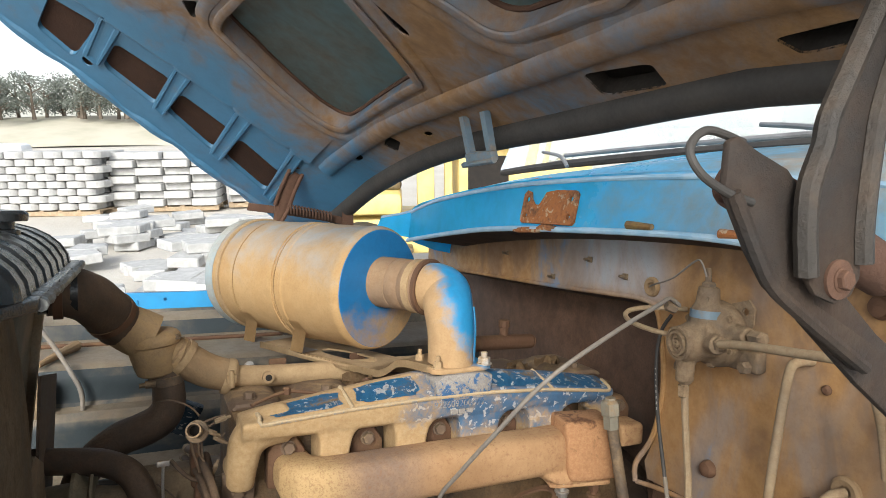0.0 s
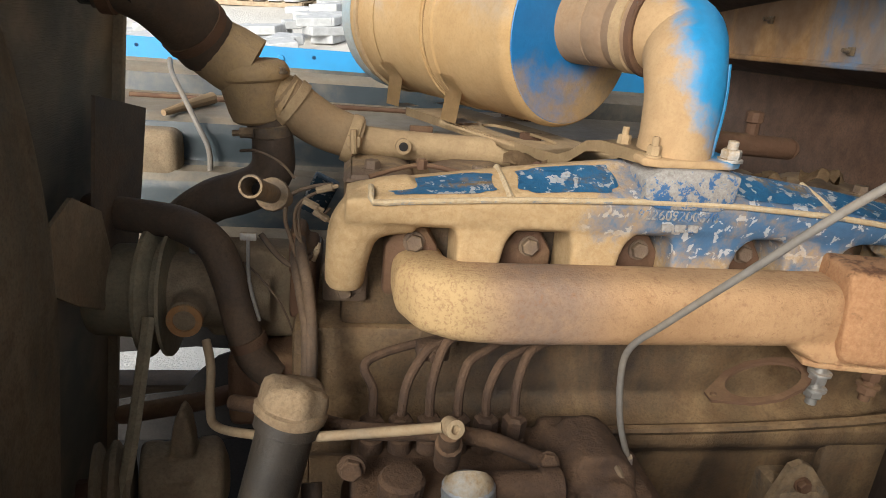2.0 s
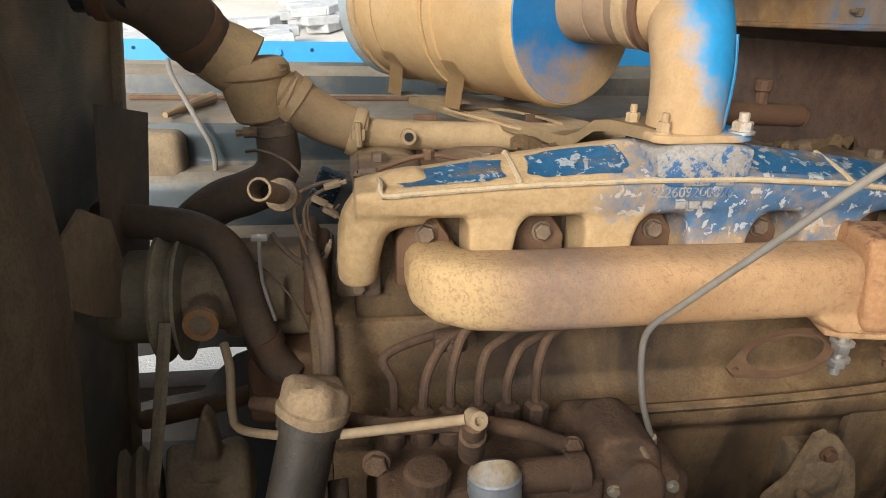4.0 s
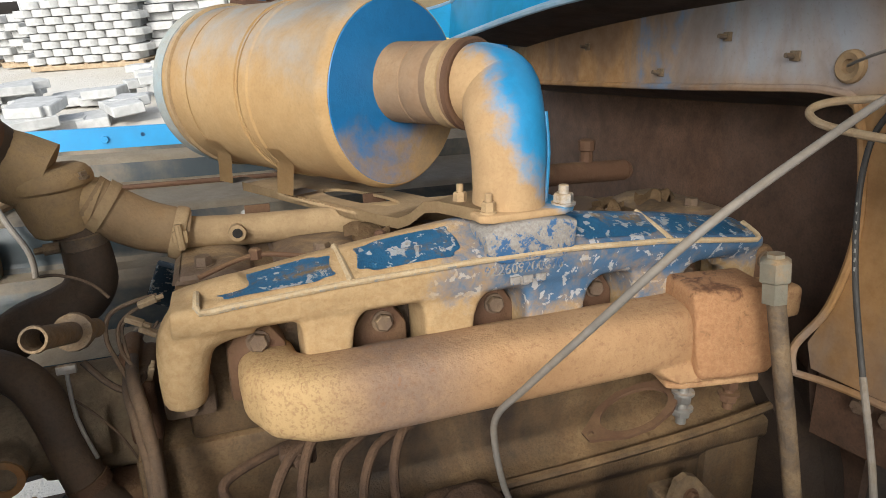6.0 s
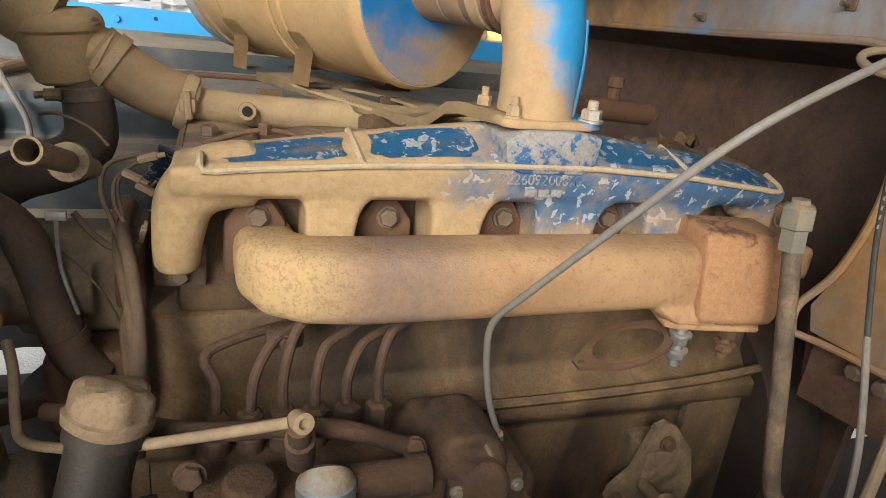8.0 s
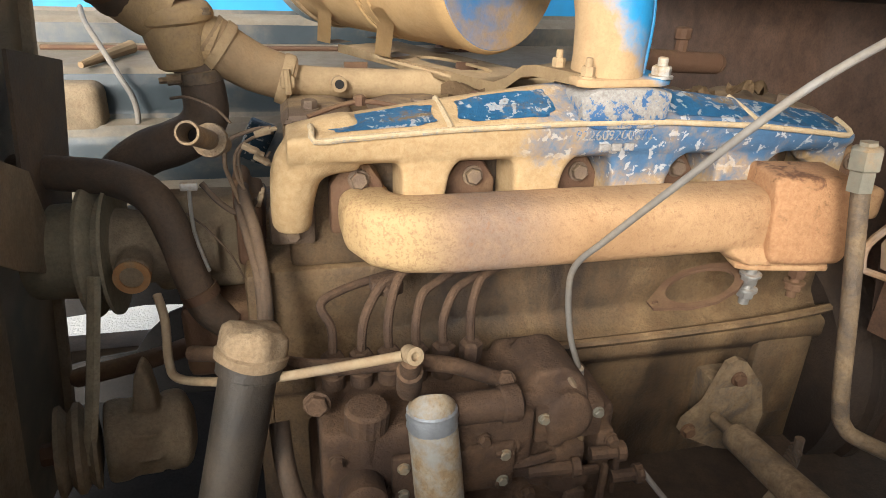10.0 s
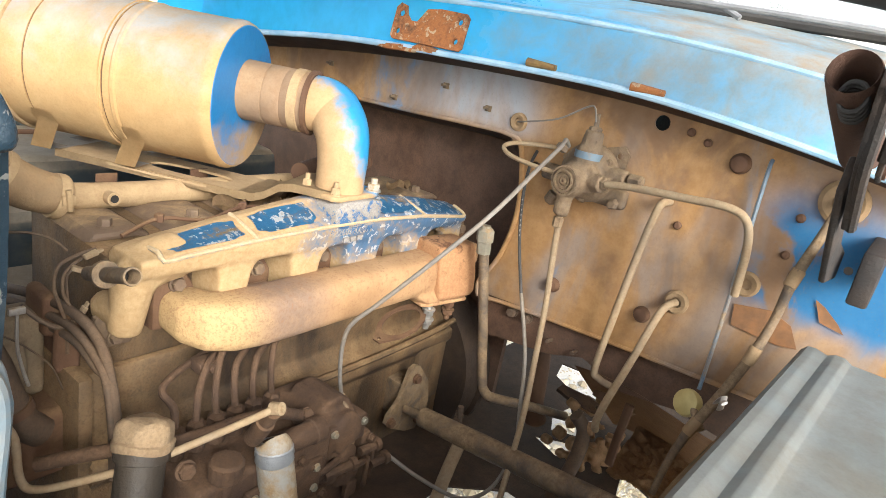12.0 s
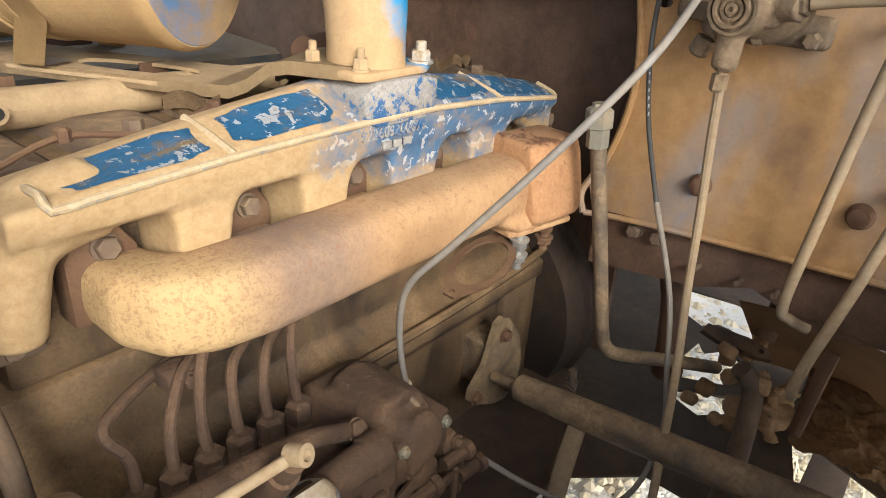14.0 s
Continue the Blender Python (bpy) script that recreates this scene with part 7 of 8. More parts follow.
for k in (3, 5, 7):
    b = bmesh.new()
    d = V(LOOM[k]) - V(LOOM[k - 1])
    lathe(b, [(-0.014, 0.0085), (-0.012, 0.0095), (0.012, 0.0092), (0.014, 0.0085)], LOOM[k], d, 12)
    part("tape_wrap", b, M_hose_tan, loom, "frayed tape wrap")

for y, z, r, ring in ((0.870, 1.415, 0.018, True), (0.463, 1.441, 0.0165, False), (0.542, 1.148, 0.015, False), (0.72, 1.135, 0.0145, False), (0.492, 1.192, 0.021, True), (0.311, 1.423, 0.034, True), (0.398, 1.262, 0.021, True)):
    b = bmesh.new()
    if ring:
        lathe(b, [(0, r), (0.005, r * 0.98), (0.008, r * 0.8), (0.006, r * 0.45), (0.001, r * 0.4)], (FX - 0.001, y, z), (-1, 0, 0), 24)
    else:
        lathe(b, [(0, r), (0.004, r), (0.012, r * 0.75), (0.015, r * 0.3)], (FX - 0.001, y, z), (-1, 0, 0), 20)
    single("grommet" if ring else "blanking_plug", b, M_hose_tan if ring else M_brown, (FX, y, z), ("ring-shaped rubber grommet in the firewall" if ring else "domed brown blanking plug in the firewall"), "grommet" if ring else "plug", group="firewall grommets" if ring else "firewall plugs")
for y, z in ((0.52, 1.46), (0.357, 1.385), (0.36, 1.325), (0.528, 1.318), (0.55, 1.47), (0.34, 1.30)):
    b = bmesh.new()
    lathe(b, [(0, 0.007), (0.003, 0.007), (0.006, 0.004)], (FX - 0.001, y, z), (-1, 0, 0), 12)
    single("rivet_head", b, M_brown, (FX, y, z), "small brown rivet head on the firewall", "rivet", group="firewall rivets")
for y, z in ((1.057, 1.448), (0.945, 1.425), (1.19, 1.398), (1.40, 1.435)):
    b = bmesh.new()
    box(b, (FX - 0.0035, y - 0.0075, z - 0.006), (FX - 0.001, y + 0.0075, z + 0.006), 0.001)
    lathe(b, [(0, 0.0035), (0.011, 0.003)], (FX - 0.005, y + 0.001, z), (-1, 0, 0.1), 10)
    single("clip_stud", b, M_pipe, (FX, y, z), "square clip nut with a stud on the firewall", "clip", group="firewall clips")
for y in (0.797, 0.762):
    b = bmesh.new()
    hexbolt(b, (FX + 0.011, y, 1.043), (-1, 0, 0), 0.017, 0.012)
    single("toe_bolt", b, M_cast, (FX, y, 1.043), "dusty hex bolt below the firewall edge", "bolt", group="toe board bolts")
for y in (0.70, 0.645, 0.60):
    b = bmesh.new()
    lathe(b, [(0, 0.004), (0.022, 0.004), (0.022, 0.003)], (FX + 0.012, y, 1.022), (-1, 0, 0.1), 8)
    single("toe_stud", b, M_cast, (FX, y, 1.022), "short stud on the toe board edge", "stud", group="toe board studs")

yel = thing("plastic_reservoir_cap", (0.745, 0.402, 1.066), "cream yellow plastic cap on a small bracket", "plastic cap")
b = bmesh.new()
lathe(b, [(0, 0.012), (0.003, 0.021), (0.012, 0.023), (0.02, 0.021), (0.024, 0.012), (0.025, 0.002)], (0.752, 0.404, 1.064), (-0.8, 0.35, 0.3), 24)
part("cap", b, M_yellow, yel)
b = bmesh.new()
tube(b, [(0.735, 0.40, 1.07), (0.72, 0.385, 1.06), (0.71, 0.372, 1.05)], 0.006, 10, 3)
part("stem", b, M_line_tan, yel)
b = bmesh.new()
tube(b, [(0.515, 0.338, 1.19), (0.508, 0.33, 1.205), (0.493, 0.328, 1.195), (0.482, 0.326, 1.21), (0.468, 0.322, 1.215)], 0.004, 8, 5, True, 0.4)
single("spring_clip", b, M_steel, (0.49, 0.328, 1.19), "bent bright spring clip on the apron", "clip")

# ---- right lower: stand pipe, cross shaft, pedals, scrap ----
sp = thing("stand_pipe", (0.715, 0.79, 1.0), "upright steel pipe with a large hex union", "pipe")
b = bmesh.new()
tube(b, [(0.693, 0.812, 1.215), (0.70, 0.805, 1.16), (0.715, 0.79, 1.05), (0.730, 0.774, 0.935), (0.738, 0.765, 0.905), (0.755, 0.75, 0.893), (0.82, 0.70, 0.875), (0.90, 0.655, 0.845)], 0.0095, 14, 5)
part("pipe", b, M_pipe, sp)
b = bmesh.new()
lathe(b, [(0, 0.0135), (0.022, 0.0135), (0.024, 0.0165), (0.044, 0.0165), (0.047, 0.013), (0.048, 0.0095), (0.052, 0.0095)], (0.695, 0.810, 1.188), (-0.06, 0.06, 1), 6)
part("union_nut", b, M_steelnut, sp)

cs = thing("clutch_cross_shaft", (0.75, 0.85, 0.76), "brown steel cross shaft on a bolted bracket", "shaft")
b = bmesh.new()
s0, s1 = V((0.680, 0.872, 0.818)), V((0.658, 0.40, 0.885))
dd = (s1 - s0).normalized()
lathe(b, [(-0.035, 0.008), (0.0, 0.0095), (0.012, 0.0095), (0.014, 0.02), (0.16, 0.0215), (0.20, 0.021), (0.46, 0.021)], s0, dd, 20)
part("shaft", b, M_pipe, cs)
b = bmesh.new()
plate(b, [(0.686, 0.899), (0.70, 0.905), (0.716, 0.898), (0.752, 0.855), (0.768, 0.80), (0.764, 0.76), (0.735, 0.74), (0.70, 0.748), (0.65, 0.775), (0.634, 0.79), (0.637, 0.807), (0.665, 0.835)], [], -0.009, frame_to((0, 0.912, 0), (1, 0, 0), (0, 0, 1)))
box(b, (0.68, 0.91, 0.78), (0.74, 0.97, 0.86), 0.006)
part("mount_plate", b, M_pipe, cs)
for x, z in ((0.708, 0.872), (0.646, 0.791), (0.738, 0.765)):
    b = bmesh.new()
    hexbolt(b, (x, 0.911, z), (0, -1, 0), 0.016, 0.009)
    part("plate_bolt", b, M_brown, cs)
b = bmesh.new()
lever = s0 + dd * 0.115
tube(b, [lever + V((0, 0, -0.01)), lever + V((-0.05, -0.01, -0.07)), lever + V((-0.12, -0.03, -0.17))], 0.013, 10, 3, True, 0.45)
part("lever", b, M_line_tan, cs)
b = bmesh.new()
tube(b, [(0.72, 0.80, 0.86), (0.715, 0.795, 0.80), (0.66, 0.78, 0.66)], 0.006, 8, 3)
tube(b, [(0.719 - 0.0002 * i, 0.799 + 0.009 * math.cos(i * 1.05), 0.845 - 0.0009 * i + 0.004 * math.sin(i * 1.05)) for i in range(60)], 0.002, 6, 2)
part("pull_back_spring", b, M_hose, cs, "thin rod with a coil spring")
b = bmesh.new()
tube(b, [(0.58, 0.56, 0.78), (0.66, 0.565, 0.79), (0.76, 0.575, 0.80), (0.83, 0.585, 0.82), (0.86, 0.595, 0.86), (0.85, 0.615, 0.89)], 0.0145, 12, 6)
single("rubber_pipe", b, M_hose, (0.8, 0.6, 0.78), "dark rubber pipe near the floor", "pipe")

ped = thing("pedal_bracket", (0.84, 0.60, 0.92), "tangled brown pedal linkage under the toe board", "pedal linkage")
b = bmesh.new()
tube(b, [(1.0, 0.80, 0.98), (0.96, 0.76, 0.90), (0.93, 0.74, 0.83), (0.94, 0.735, 0.78)], [0.022, 0.018, 0.018, 0.026], 12, 3)
part("long_lever", b, M_brown, ped)
b = bmesh.new()
tube(b, [(0.985, 0.60, 1.0), (0.97, 0.61, 0.93), (0.955, 0.615, 0.89)], [0.018, 0.014, 0.016], 12, 3)
part("pedal_arm", b, M_brown, ped)
b = bmesh.new()
plate(b, [(-0.055, -0.008), (-0.03, -0.013), (0.03, -0.012), (0.05, -0.006), (0.046, 0.008), (0.01, 0.013), (-0.05, 0.007)], [oval(0.033, 0, 0.004, 0.004, 10)], 0.012, frame_to((0.94, 0.645, 0.872), (0.25, -0.9, -0.2), (0.8, 0.1, 0.5)))
part("link_plate", b, M_grime, ped)
b = bmesh.new()
rng = random.Random(4)
for k in range(34):
    c = V((0.86 + 0.15 * rng.random(), 0.55 + 0.13 * rng.random(), 0.775 + 0.10 * rng.random() ** 2))
    e = V((0.006 + 0.010 * rng.random(), 0.006 + 0.010 * rng.random(), 0.005 + 0.009 * rng.random()))
    box(b, c - e, c + e, 0.004, 2, Matrix.Translation(c) @ Matrix.Rotation(rng.uniform(0, 3), 4, "Z") @ Matrix.Rotation(rng.uniform(-0.6, 0.6), 4, "X") @ Matrix.Translation(-c))
tube(b, [(0.86, 0.62, 0.82), (0.90, 0.58, 0.80), (0.95, 0.55, 0.79)], 0.016, 10, 4)
part("caked_dirt", b, M_toe, ped, "clods of caked brown dirt", cast=0.005)
b = bmesh.new()
lathe(b, [(-0.012, 0.017), (0.012, 0.017), (0.014, 0.010)], (0.94, 0.735, 0.80), (0.3, -0.9, 0.2), 16)
part("pivot_bush", b, M_brown, ped)
b = bmesh.new()
tube(b, [(0.845, 0.52, 0.965), (0.85, 0.525, 0.90), (0.86, 0.53, 0.82)], 0.009, 10, 3, True, 0.5)
part("flat_rod", b, M_brown, ped)

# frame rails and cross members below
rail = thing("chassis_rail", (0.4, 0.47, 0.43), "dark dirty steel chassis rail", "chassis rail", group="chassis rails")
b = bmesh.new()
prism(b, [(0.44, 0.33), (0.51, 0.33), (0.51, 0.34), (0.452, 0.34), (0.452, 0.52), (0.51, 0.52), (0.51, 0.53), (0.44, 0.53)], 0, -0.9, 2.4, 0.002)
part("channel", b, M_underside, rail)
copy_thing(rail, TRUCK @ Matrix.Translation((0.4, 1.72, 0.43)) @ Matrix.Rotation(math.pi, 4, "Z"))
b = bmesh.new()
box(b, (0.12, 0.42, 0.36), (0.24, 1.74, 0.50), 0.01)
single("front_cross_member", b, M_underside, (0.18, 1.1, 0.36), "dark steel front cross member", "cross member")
# dark sheet added for the unlit underside; holes let the ground show
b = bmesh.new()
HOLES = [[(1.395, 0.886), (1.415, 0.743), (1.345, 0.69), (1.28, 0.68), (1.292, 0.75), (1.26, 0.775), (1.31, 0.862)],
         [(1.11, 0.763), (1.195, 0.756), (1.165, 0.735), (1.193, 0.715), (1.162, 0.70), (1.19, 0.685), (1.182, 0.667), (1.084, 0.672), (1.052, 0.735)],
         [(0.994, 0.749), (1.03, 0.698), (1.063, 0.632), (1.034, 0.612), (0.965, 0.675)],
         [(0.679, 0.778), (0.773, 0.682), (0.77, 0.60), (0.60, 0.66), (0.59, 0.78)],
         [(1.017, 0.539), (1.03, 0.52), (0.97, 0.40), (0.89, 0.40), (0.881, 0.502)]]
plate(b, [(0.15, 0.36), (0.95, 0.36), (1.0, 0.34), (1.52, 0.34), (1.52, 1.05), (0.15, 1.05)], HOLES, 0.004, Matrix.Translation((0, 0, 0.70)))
single("gap_shade_sheet", b, M_underside, (1.2, 0.8, 0.70), "dark sheet added for the unlit gap, with ragged openings", "underbody sheet")
b = bmesh.new()
def clods(a, c):
    p0, p1, p2, p3 = V((0.868, 0.535, 0.80)), V((1.16, 0.56, 0.80)), V((1.03, 0.395, 0.78)), V((0.90, 0.395, 0.77))
    q = (p0 * (1 - a) + p1 * a) * (1 - c) + (p3 * (1 - a) + p2 * a) * c
    return q + V((0, 0, 0.016 * noise.noise(q * 22) + 0.009 * noise.noise(q * 60) + 0.004 * noise.noise(q * 140)))
sheet(b, clods, 70, 46, 0.012)
single("caked_ledge", b, M_toe, (0.95, 0.5, 0.80), "earth-caked brown ledge beside the pedal linkage", "ledge")
# black pan added to cover pale ground where only shade belongs
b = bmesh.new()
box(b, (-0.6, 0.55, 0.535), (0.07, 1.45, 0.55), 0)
single("black_shade_pan", b, M_black, (-0.25, 1.0, 0.535), "black pan added under the radiator in place of shade", "splash pan")
# added black sheet for the far side's shade, open where ground shows
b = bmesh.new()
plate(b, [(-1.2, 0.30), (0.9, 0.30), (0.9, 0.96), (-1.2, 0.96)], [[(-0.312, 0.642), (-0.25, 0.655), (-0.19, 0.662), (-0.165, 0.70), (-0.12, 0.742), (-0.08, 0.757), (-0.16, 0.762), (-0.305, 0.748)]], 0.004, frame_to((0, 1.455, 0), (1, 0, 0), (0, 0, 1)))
single("far_shade_shield", b, M_black, (0.1, 1.455, 0.6), "black shield added on the far side in place of shade", "splash shield")

# ---- hood hinges ----
b = bmesh.new()
prism(b, [(0.337, 1.612), (0.345, 1.616), (0.364, 1.607), (0.394, 1.596), (0.425, 1.565), (0.43, 1.50), (0.50, 1.465), (0.484, 1.444), (0.413, 1.49), (0.38, 1.513), (0.361, 1.537), (0.335, 1.58)], 1, 0.276, 0.283, 0.002)
hin = part("hinge", b, M_hinge, HOOD, "heavy rusty black hinge with a brown spring tube")
hin.location = (0.007, -0.003, -0.010)
t0, t1 = V((0.378, 0.308, 1.590)), V((0.535, 0.294, 1.518))
td = (t1 - t0).normalized()
b = bmesh.new()
L = (t1 - t0).length
lathe(b, [(0, 0.0205), (0.004, 0.022), (0.05, 0.0225), (L, 0.021), (L, 0.0185), (0.004, 0.0185), (0, 0.0205)], t0, td, 24, False)
part("spring_tube", b, M_rusty, hin, "rust-brown open spring tube")
b = bmesh.new()
tube(b, [(0.36, 0.276, 1.572), (0.335, 0.275, 1.578), (0.312, 0.276, 1.59), (0.306, 0.28, 1.606), (0.325, 0.284, 1.619), (0.36, 0.286, 1.613)], 0.003, 10, 5)
part("hook", b, M_seal, hin)
for k in range(4):
    b = bmesh.new()
    c = t0 + td * (0.01 + 0.007 * k) + V((0, -0.004, -0.016))
    tube(b, [c + V((0.004 * math.cos(q), 0.012 * math.cos(q), 0.013 * math.sin(q))) for q in (0, 1.05, 2.1, 3.14, 4.2, 5.2, 6.28)], 0.0022, 8, 3)
    part("spring_coil", b, M_seal, hin)
b = bmesh.new()
tube(b, [(0.341, 0.275, 1.578), (0.364, 0.275, 1.54), (0.382, 0.275, 1.515), (0.415, 0.275, 1.492), (0.49, 0.275, 1.447)], 0.0055, 8, 4)
part("rolled_edge", b, M_hinge, hin)
b = bmesh.new()
arm = [(0.433, 1.501), (0.412, 1.508), (0.402, 1.52), (0.398, 1.555), (0.399, 1.584), (0.410, 1.611), (0.413, 1.63), (0.425, 1.655), (0.46, 1.72), (0.50, 1.735), (0.475, 1.68), (0.463, 1.64), (0.459, 1.614), (0.455, 1.562), (0.459, 1.52), (0.45, 1.506)]
prism(b, arm, 1, 0.263, 0.268, 0.0015)
part("upper_arm", b, M_hinge, hin, "worn channel arm up to the hood")
for side, name in ((((0.400, 0.262, 1.522), (0.396, 0.262, 1.555), (0.397, 0.262, 1.584), (0.408, 0.262, 1.611), (0.412, 0.262, 1.63), (0.425, 0.262, 1.655), (0.46, 0.262, 1.72)), "left"), (((0.458, 0.262, 1.53), (0.456, 0.262, 1.562), (0.460, 0.262, 1.614), (0.464, 0.262, 1.64), (0.478, 0.262, 1.68), (0.50, 0.262, 1.73)), "right")):
    b = bmesh.new()
    tube(b, side, 0.008, 8, 4)
    part("arm_flange", b, M_hinge_edge, hin, "bare worn steel flange")
b = bmesh.new()
prism(b, [(0.44, 1.52), (0.47, 1.51), (0.52, 1.47), (0.62, 1.41), (0.74, 1.38), (0.74, 1.34), (0.60, 1.36), (0.50, 1.43), (0.43, 1.485)], 1, 0.286, 0.294, 0.003)
part("lower_arm", b, M_hinge, hin)
b = bmesh.new()
box(b, (0.66, 0.238, 1.33), (0.822, 0.262, 1.40), 0.004)
part("mount_foot", b, M_hinge, hin)
b = bmesh.new()
lathe(b, [(0, 0.0145), (0.003, 0.0145), (0.004, 0.009)], (0.4335, 0.2635, 1.519), (0, -1, 0), 20)
hexbolt(b, (0.4335, 0.2605, 1.519), (0, -1, 0), 0.013, 0.007)
part("pivot_bolt", b, M_rusty, hin)
b = bmesh.new()
front = [(0.305, 1.498), (0.325, 1.492), (0.345, 1.53), (0.362, 1.58), (0.388, 1.64), (0.392, 1.662), (0.380, 1.674), (0.362, 1.668), (0.348, 1.64), (0.325, 1.59), (0.308, 1.54)]
prism(b, front, 1, 1.796, 1.801, 0.001)
hin2 = part("hinge", b, M_rusty, HOOD, "rusty brown hinge with two arms")
for line in (front[1:6], front[6:11]):
    b = bmesh.new()
    tube(b, [(x, 1.792, z) for x, z in line], 0.0055, 8, 4)
    part("arm_flange", b, M_rusty, hin2)
def bar(poly, y0, y1, name):
    b = bmesh.new()
    prism(b, poly, 1, y0, y1, 0.002)
    part(name, b, M_rusty, hin2)
bar([(0.270, 1.725), (0.288, 1.748), (0.38, 1.688), (0.46, 1.634), (0.530, 1.588), (0.536, 1.566), (0.520, 1.552), (0.44, 1.600), (0.355, 1.656)], 1.812, 1.818, "rear_arm")
bar([(0.500, 1.590), (0.532, 1.590), (0.536, 1.50), (0.545, 1.30), (0.500, 1.30), (0.502, 1.50)], 1.803, 1.809, "rear_post")
bar([(0.235, 1.524), (0.240, 1.545), (0.33, 1.536), (0.44, 1.522), (0.52, 1.506), (0.52, 1.486), (0.44, 1.499), (0.33, 1.514)], 1.806, 1.810, "cross_link")
b = bmesh.new()
tube(b, [(0.345 + 0.0011 * k, 1.790 + 0.012 * math.cos(k * 0.785), 1.531 - 0.00018 * k + 0.012 * math.sin(k * 0.785)) for k in range(113)], 0.0026, 6, 1)
part("spring_coil", b, M_rusty, hin2, "rusty return spring")
b = bmesh.new()
lathe(b, [(-0.012, 0.014), (0.02, 0.014), (0.022, 0.009)], (0.366, 1.795, 1.655), (0, -1, 0), 16)
part("pivot_bolt", b, M_rusty, hin2)
b = bmesh.new()
box(b, (0.47, 1.785, 1.17), (0.56, 1.83, 1.31), 0.004)
part("foot", b, M_rusty, hin2)

# near front panel beside the radiator
gp = thing("grille_side_panel", (-0.25, 0.578, 1.0), "grey-blue rounded sheet metal panel beside the radiator", "panel")
b = bmesh.new()
prism(b, [(-0.45, 1.375), (-0.22, 1.376), (-0.185, 1.371), (-0.166, 1.36), (-0.153, 1.34), (-0.149, 1.315), (-0.154, 1.262), (-0.160, 1.18), (-0.175, 0.95), (-0.19, 0.62), (-0.45, 0.62)], 1, 0.570, 0.583, 0.005, 3)
part("sheet", b, M_greyblue, gp)
b = bmesh.new()
tube(b, [(-0.45, 0.568, 1.366), (-0.22, 0.568, 1.367), (-0.19, 0.568, 1.362), (-0.172, 0.568, 1.352), (-0.160, 0.568, 1.335), (-0.157, 0.568, 1.31), (-0.162, 0.568, 1.26), (-0.168, 0.568, 1.18), (-0.183, 0.568, 0.95), (-0.198, 0.568, 0.62)], 0.004, 8, 3)
part("rolled_edge", b, M_greyblue, gp)

# cab front: glass, wipers
cabf = thing("cab", (1.2, 1.0, 1.7), "truck cab front with a clear windshield", "cab")
b = bmesh.new()
sheet(b, lambda a, c: V((1.10 + 0.28 * a, 0.15 + 1.8 * c, 1.675 + 0.65 * a)), 4, 10, 0.005)
gl = part("windshield", b, M_glass, cabf, "clear glass windshield")
gl.visible_shadow = False
b = bmesh.new()
tube(b, [(1.10, 0.15, 1.672), (1.098, 0.6, 1.68), (1.098, 1.1, 1.684), (1.10, 1.6, 1.678), (1.11, 1.95, 1.668)], 0.012, 8, 4)
part("glass_seal", b, M_seal, cabf)
# unseen black wall added so the firewall holes read as shade
b = bmesh.new()
box(b, (1.0, 0.05, 1.02), (1.02, 1.8, 1.50), 0.0)
part("dark_backing_wall", b, M_black, cabf)
# unseen sheet added to keep light out below the backing wall
b = bmesh.new()
box(b, (1.0, 0.0, 1.0), (1.55, 1.9, 1.018), 0.0)
part("light_block_pan", b, M_underside, cabf)
for pts in ([(0.92, 0.30, 1.665), (0.90, 0.55, 1.672), (0.905, 0.95, 1.678), (0.92, 1.3, 1.68)], [(0.93, 0.56, 1.66), (0.94, 0.60, 1.675), (1.0, 0.72, 1.70), (1.05, 0.85, 1.72)], [(0.94, 1.32, 1.655), (0.95, 1.36, 1.68), (1.02, 1.5, 1.70), (1.06, 1.62, 1.715)]):
    b = bmesh.new()
    tube(b, pts, 0.005, 8, 4)
    single("wiper_arm", b, M_wiper, pts[0], "grey windshield wiper arm lying over the cowl", "wiper", group="wipers")

# dry leaf litter caught between the rocker covers and the pipes
rng = random.Random(17)
for k in range(26):
    x = 0.32 + 0.44 * rng.random()
    y = 1.018 + 0.075 * rng.random()
    w, l = 0.010 + 0.012 * rng.random(), 0.018 + 0.022 * rng.random()
    m = Matrix.Translation((x, y, 1.215 + 0.03 * rng.random())) @ Matrix.Rotation(rng.uniform(0, 6.28), 4, "Z") @ Matrix.Rotation(rng.uniform(-0.7, 0.7), 4, "X")
    b = bmesh.new()
    sheet(b, lambda a, c: m @ V((l * (a - 0.5) * 2, w * (c - 0.5) * 2 * math.sin(3.0 * a + 0.07) ** 0.6, 0.012 * math.sin(3.1 * c) + 0.006 * math.sin(6 * a))), 6, 4, 0.0006)
    single("dry_leaf", b, M_deadleaf, tuple(m.translation), "curled brown dry leaf lying on the engine head", "leaf", group="dry leaves")
for k, pts in enumerate(([(0.14, 1.02, 1.245), (0.2, 1.035, 1.258), (0.27, 1.03, 1.25), (0.34, 1.04, 1.26), (0.41, 1.035, 1.252)], [(0.41, 1.035, 1.252), (0.48, 1.03, 1.245), (0.55, 1.04, 1.25), (0.63, 1.03, 1.24), (0.74, 1.04, 1.235)])):
    b = bmesh.new()
    tube(b, [(q[0], q[1], q[2] - 0.022) for q in pts], 0.003, 8, 6)
    for q in pts[1::2]:
        lathe(b, [(-0.026, 0.007), (-0.016, 0.007), (-0.014, 0.004)], q, (0, 0, 1), 6)
    single("leak_off_line", b, M_brown, pts[2], "thin dirty leak-off line over the head", "fuel line", group="leak-off lines")

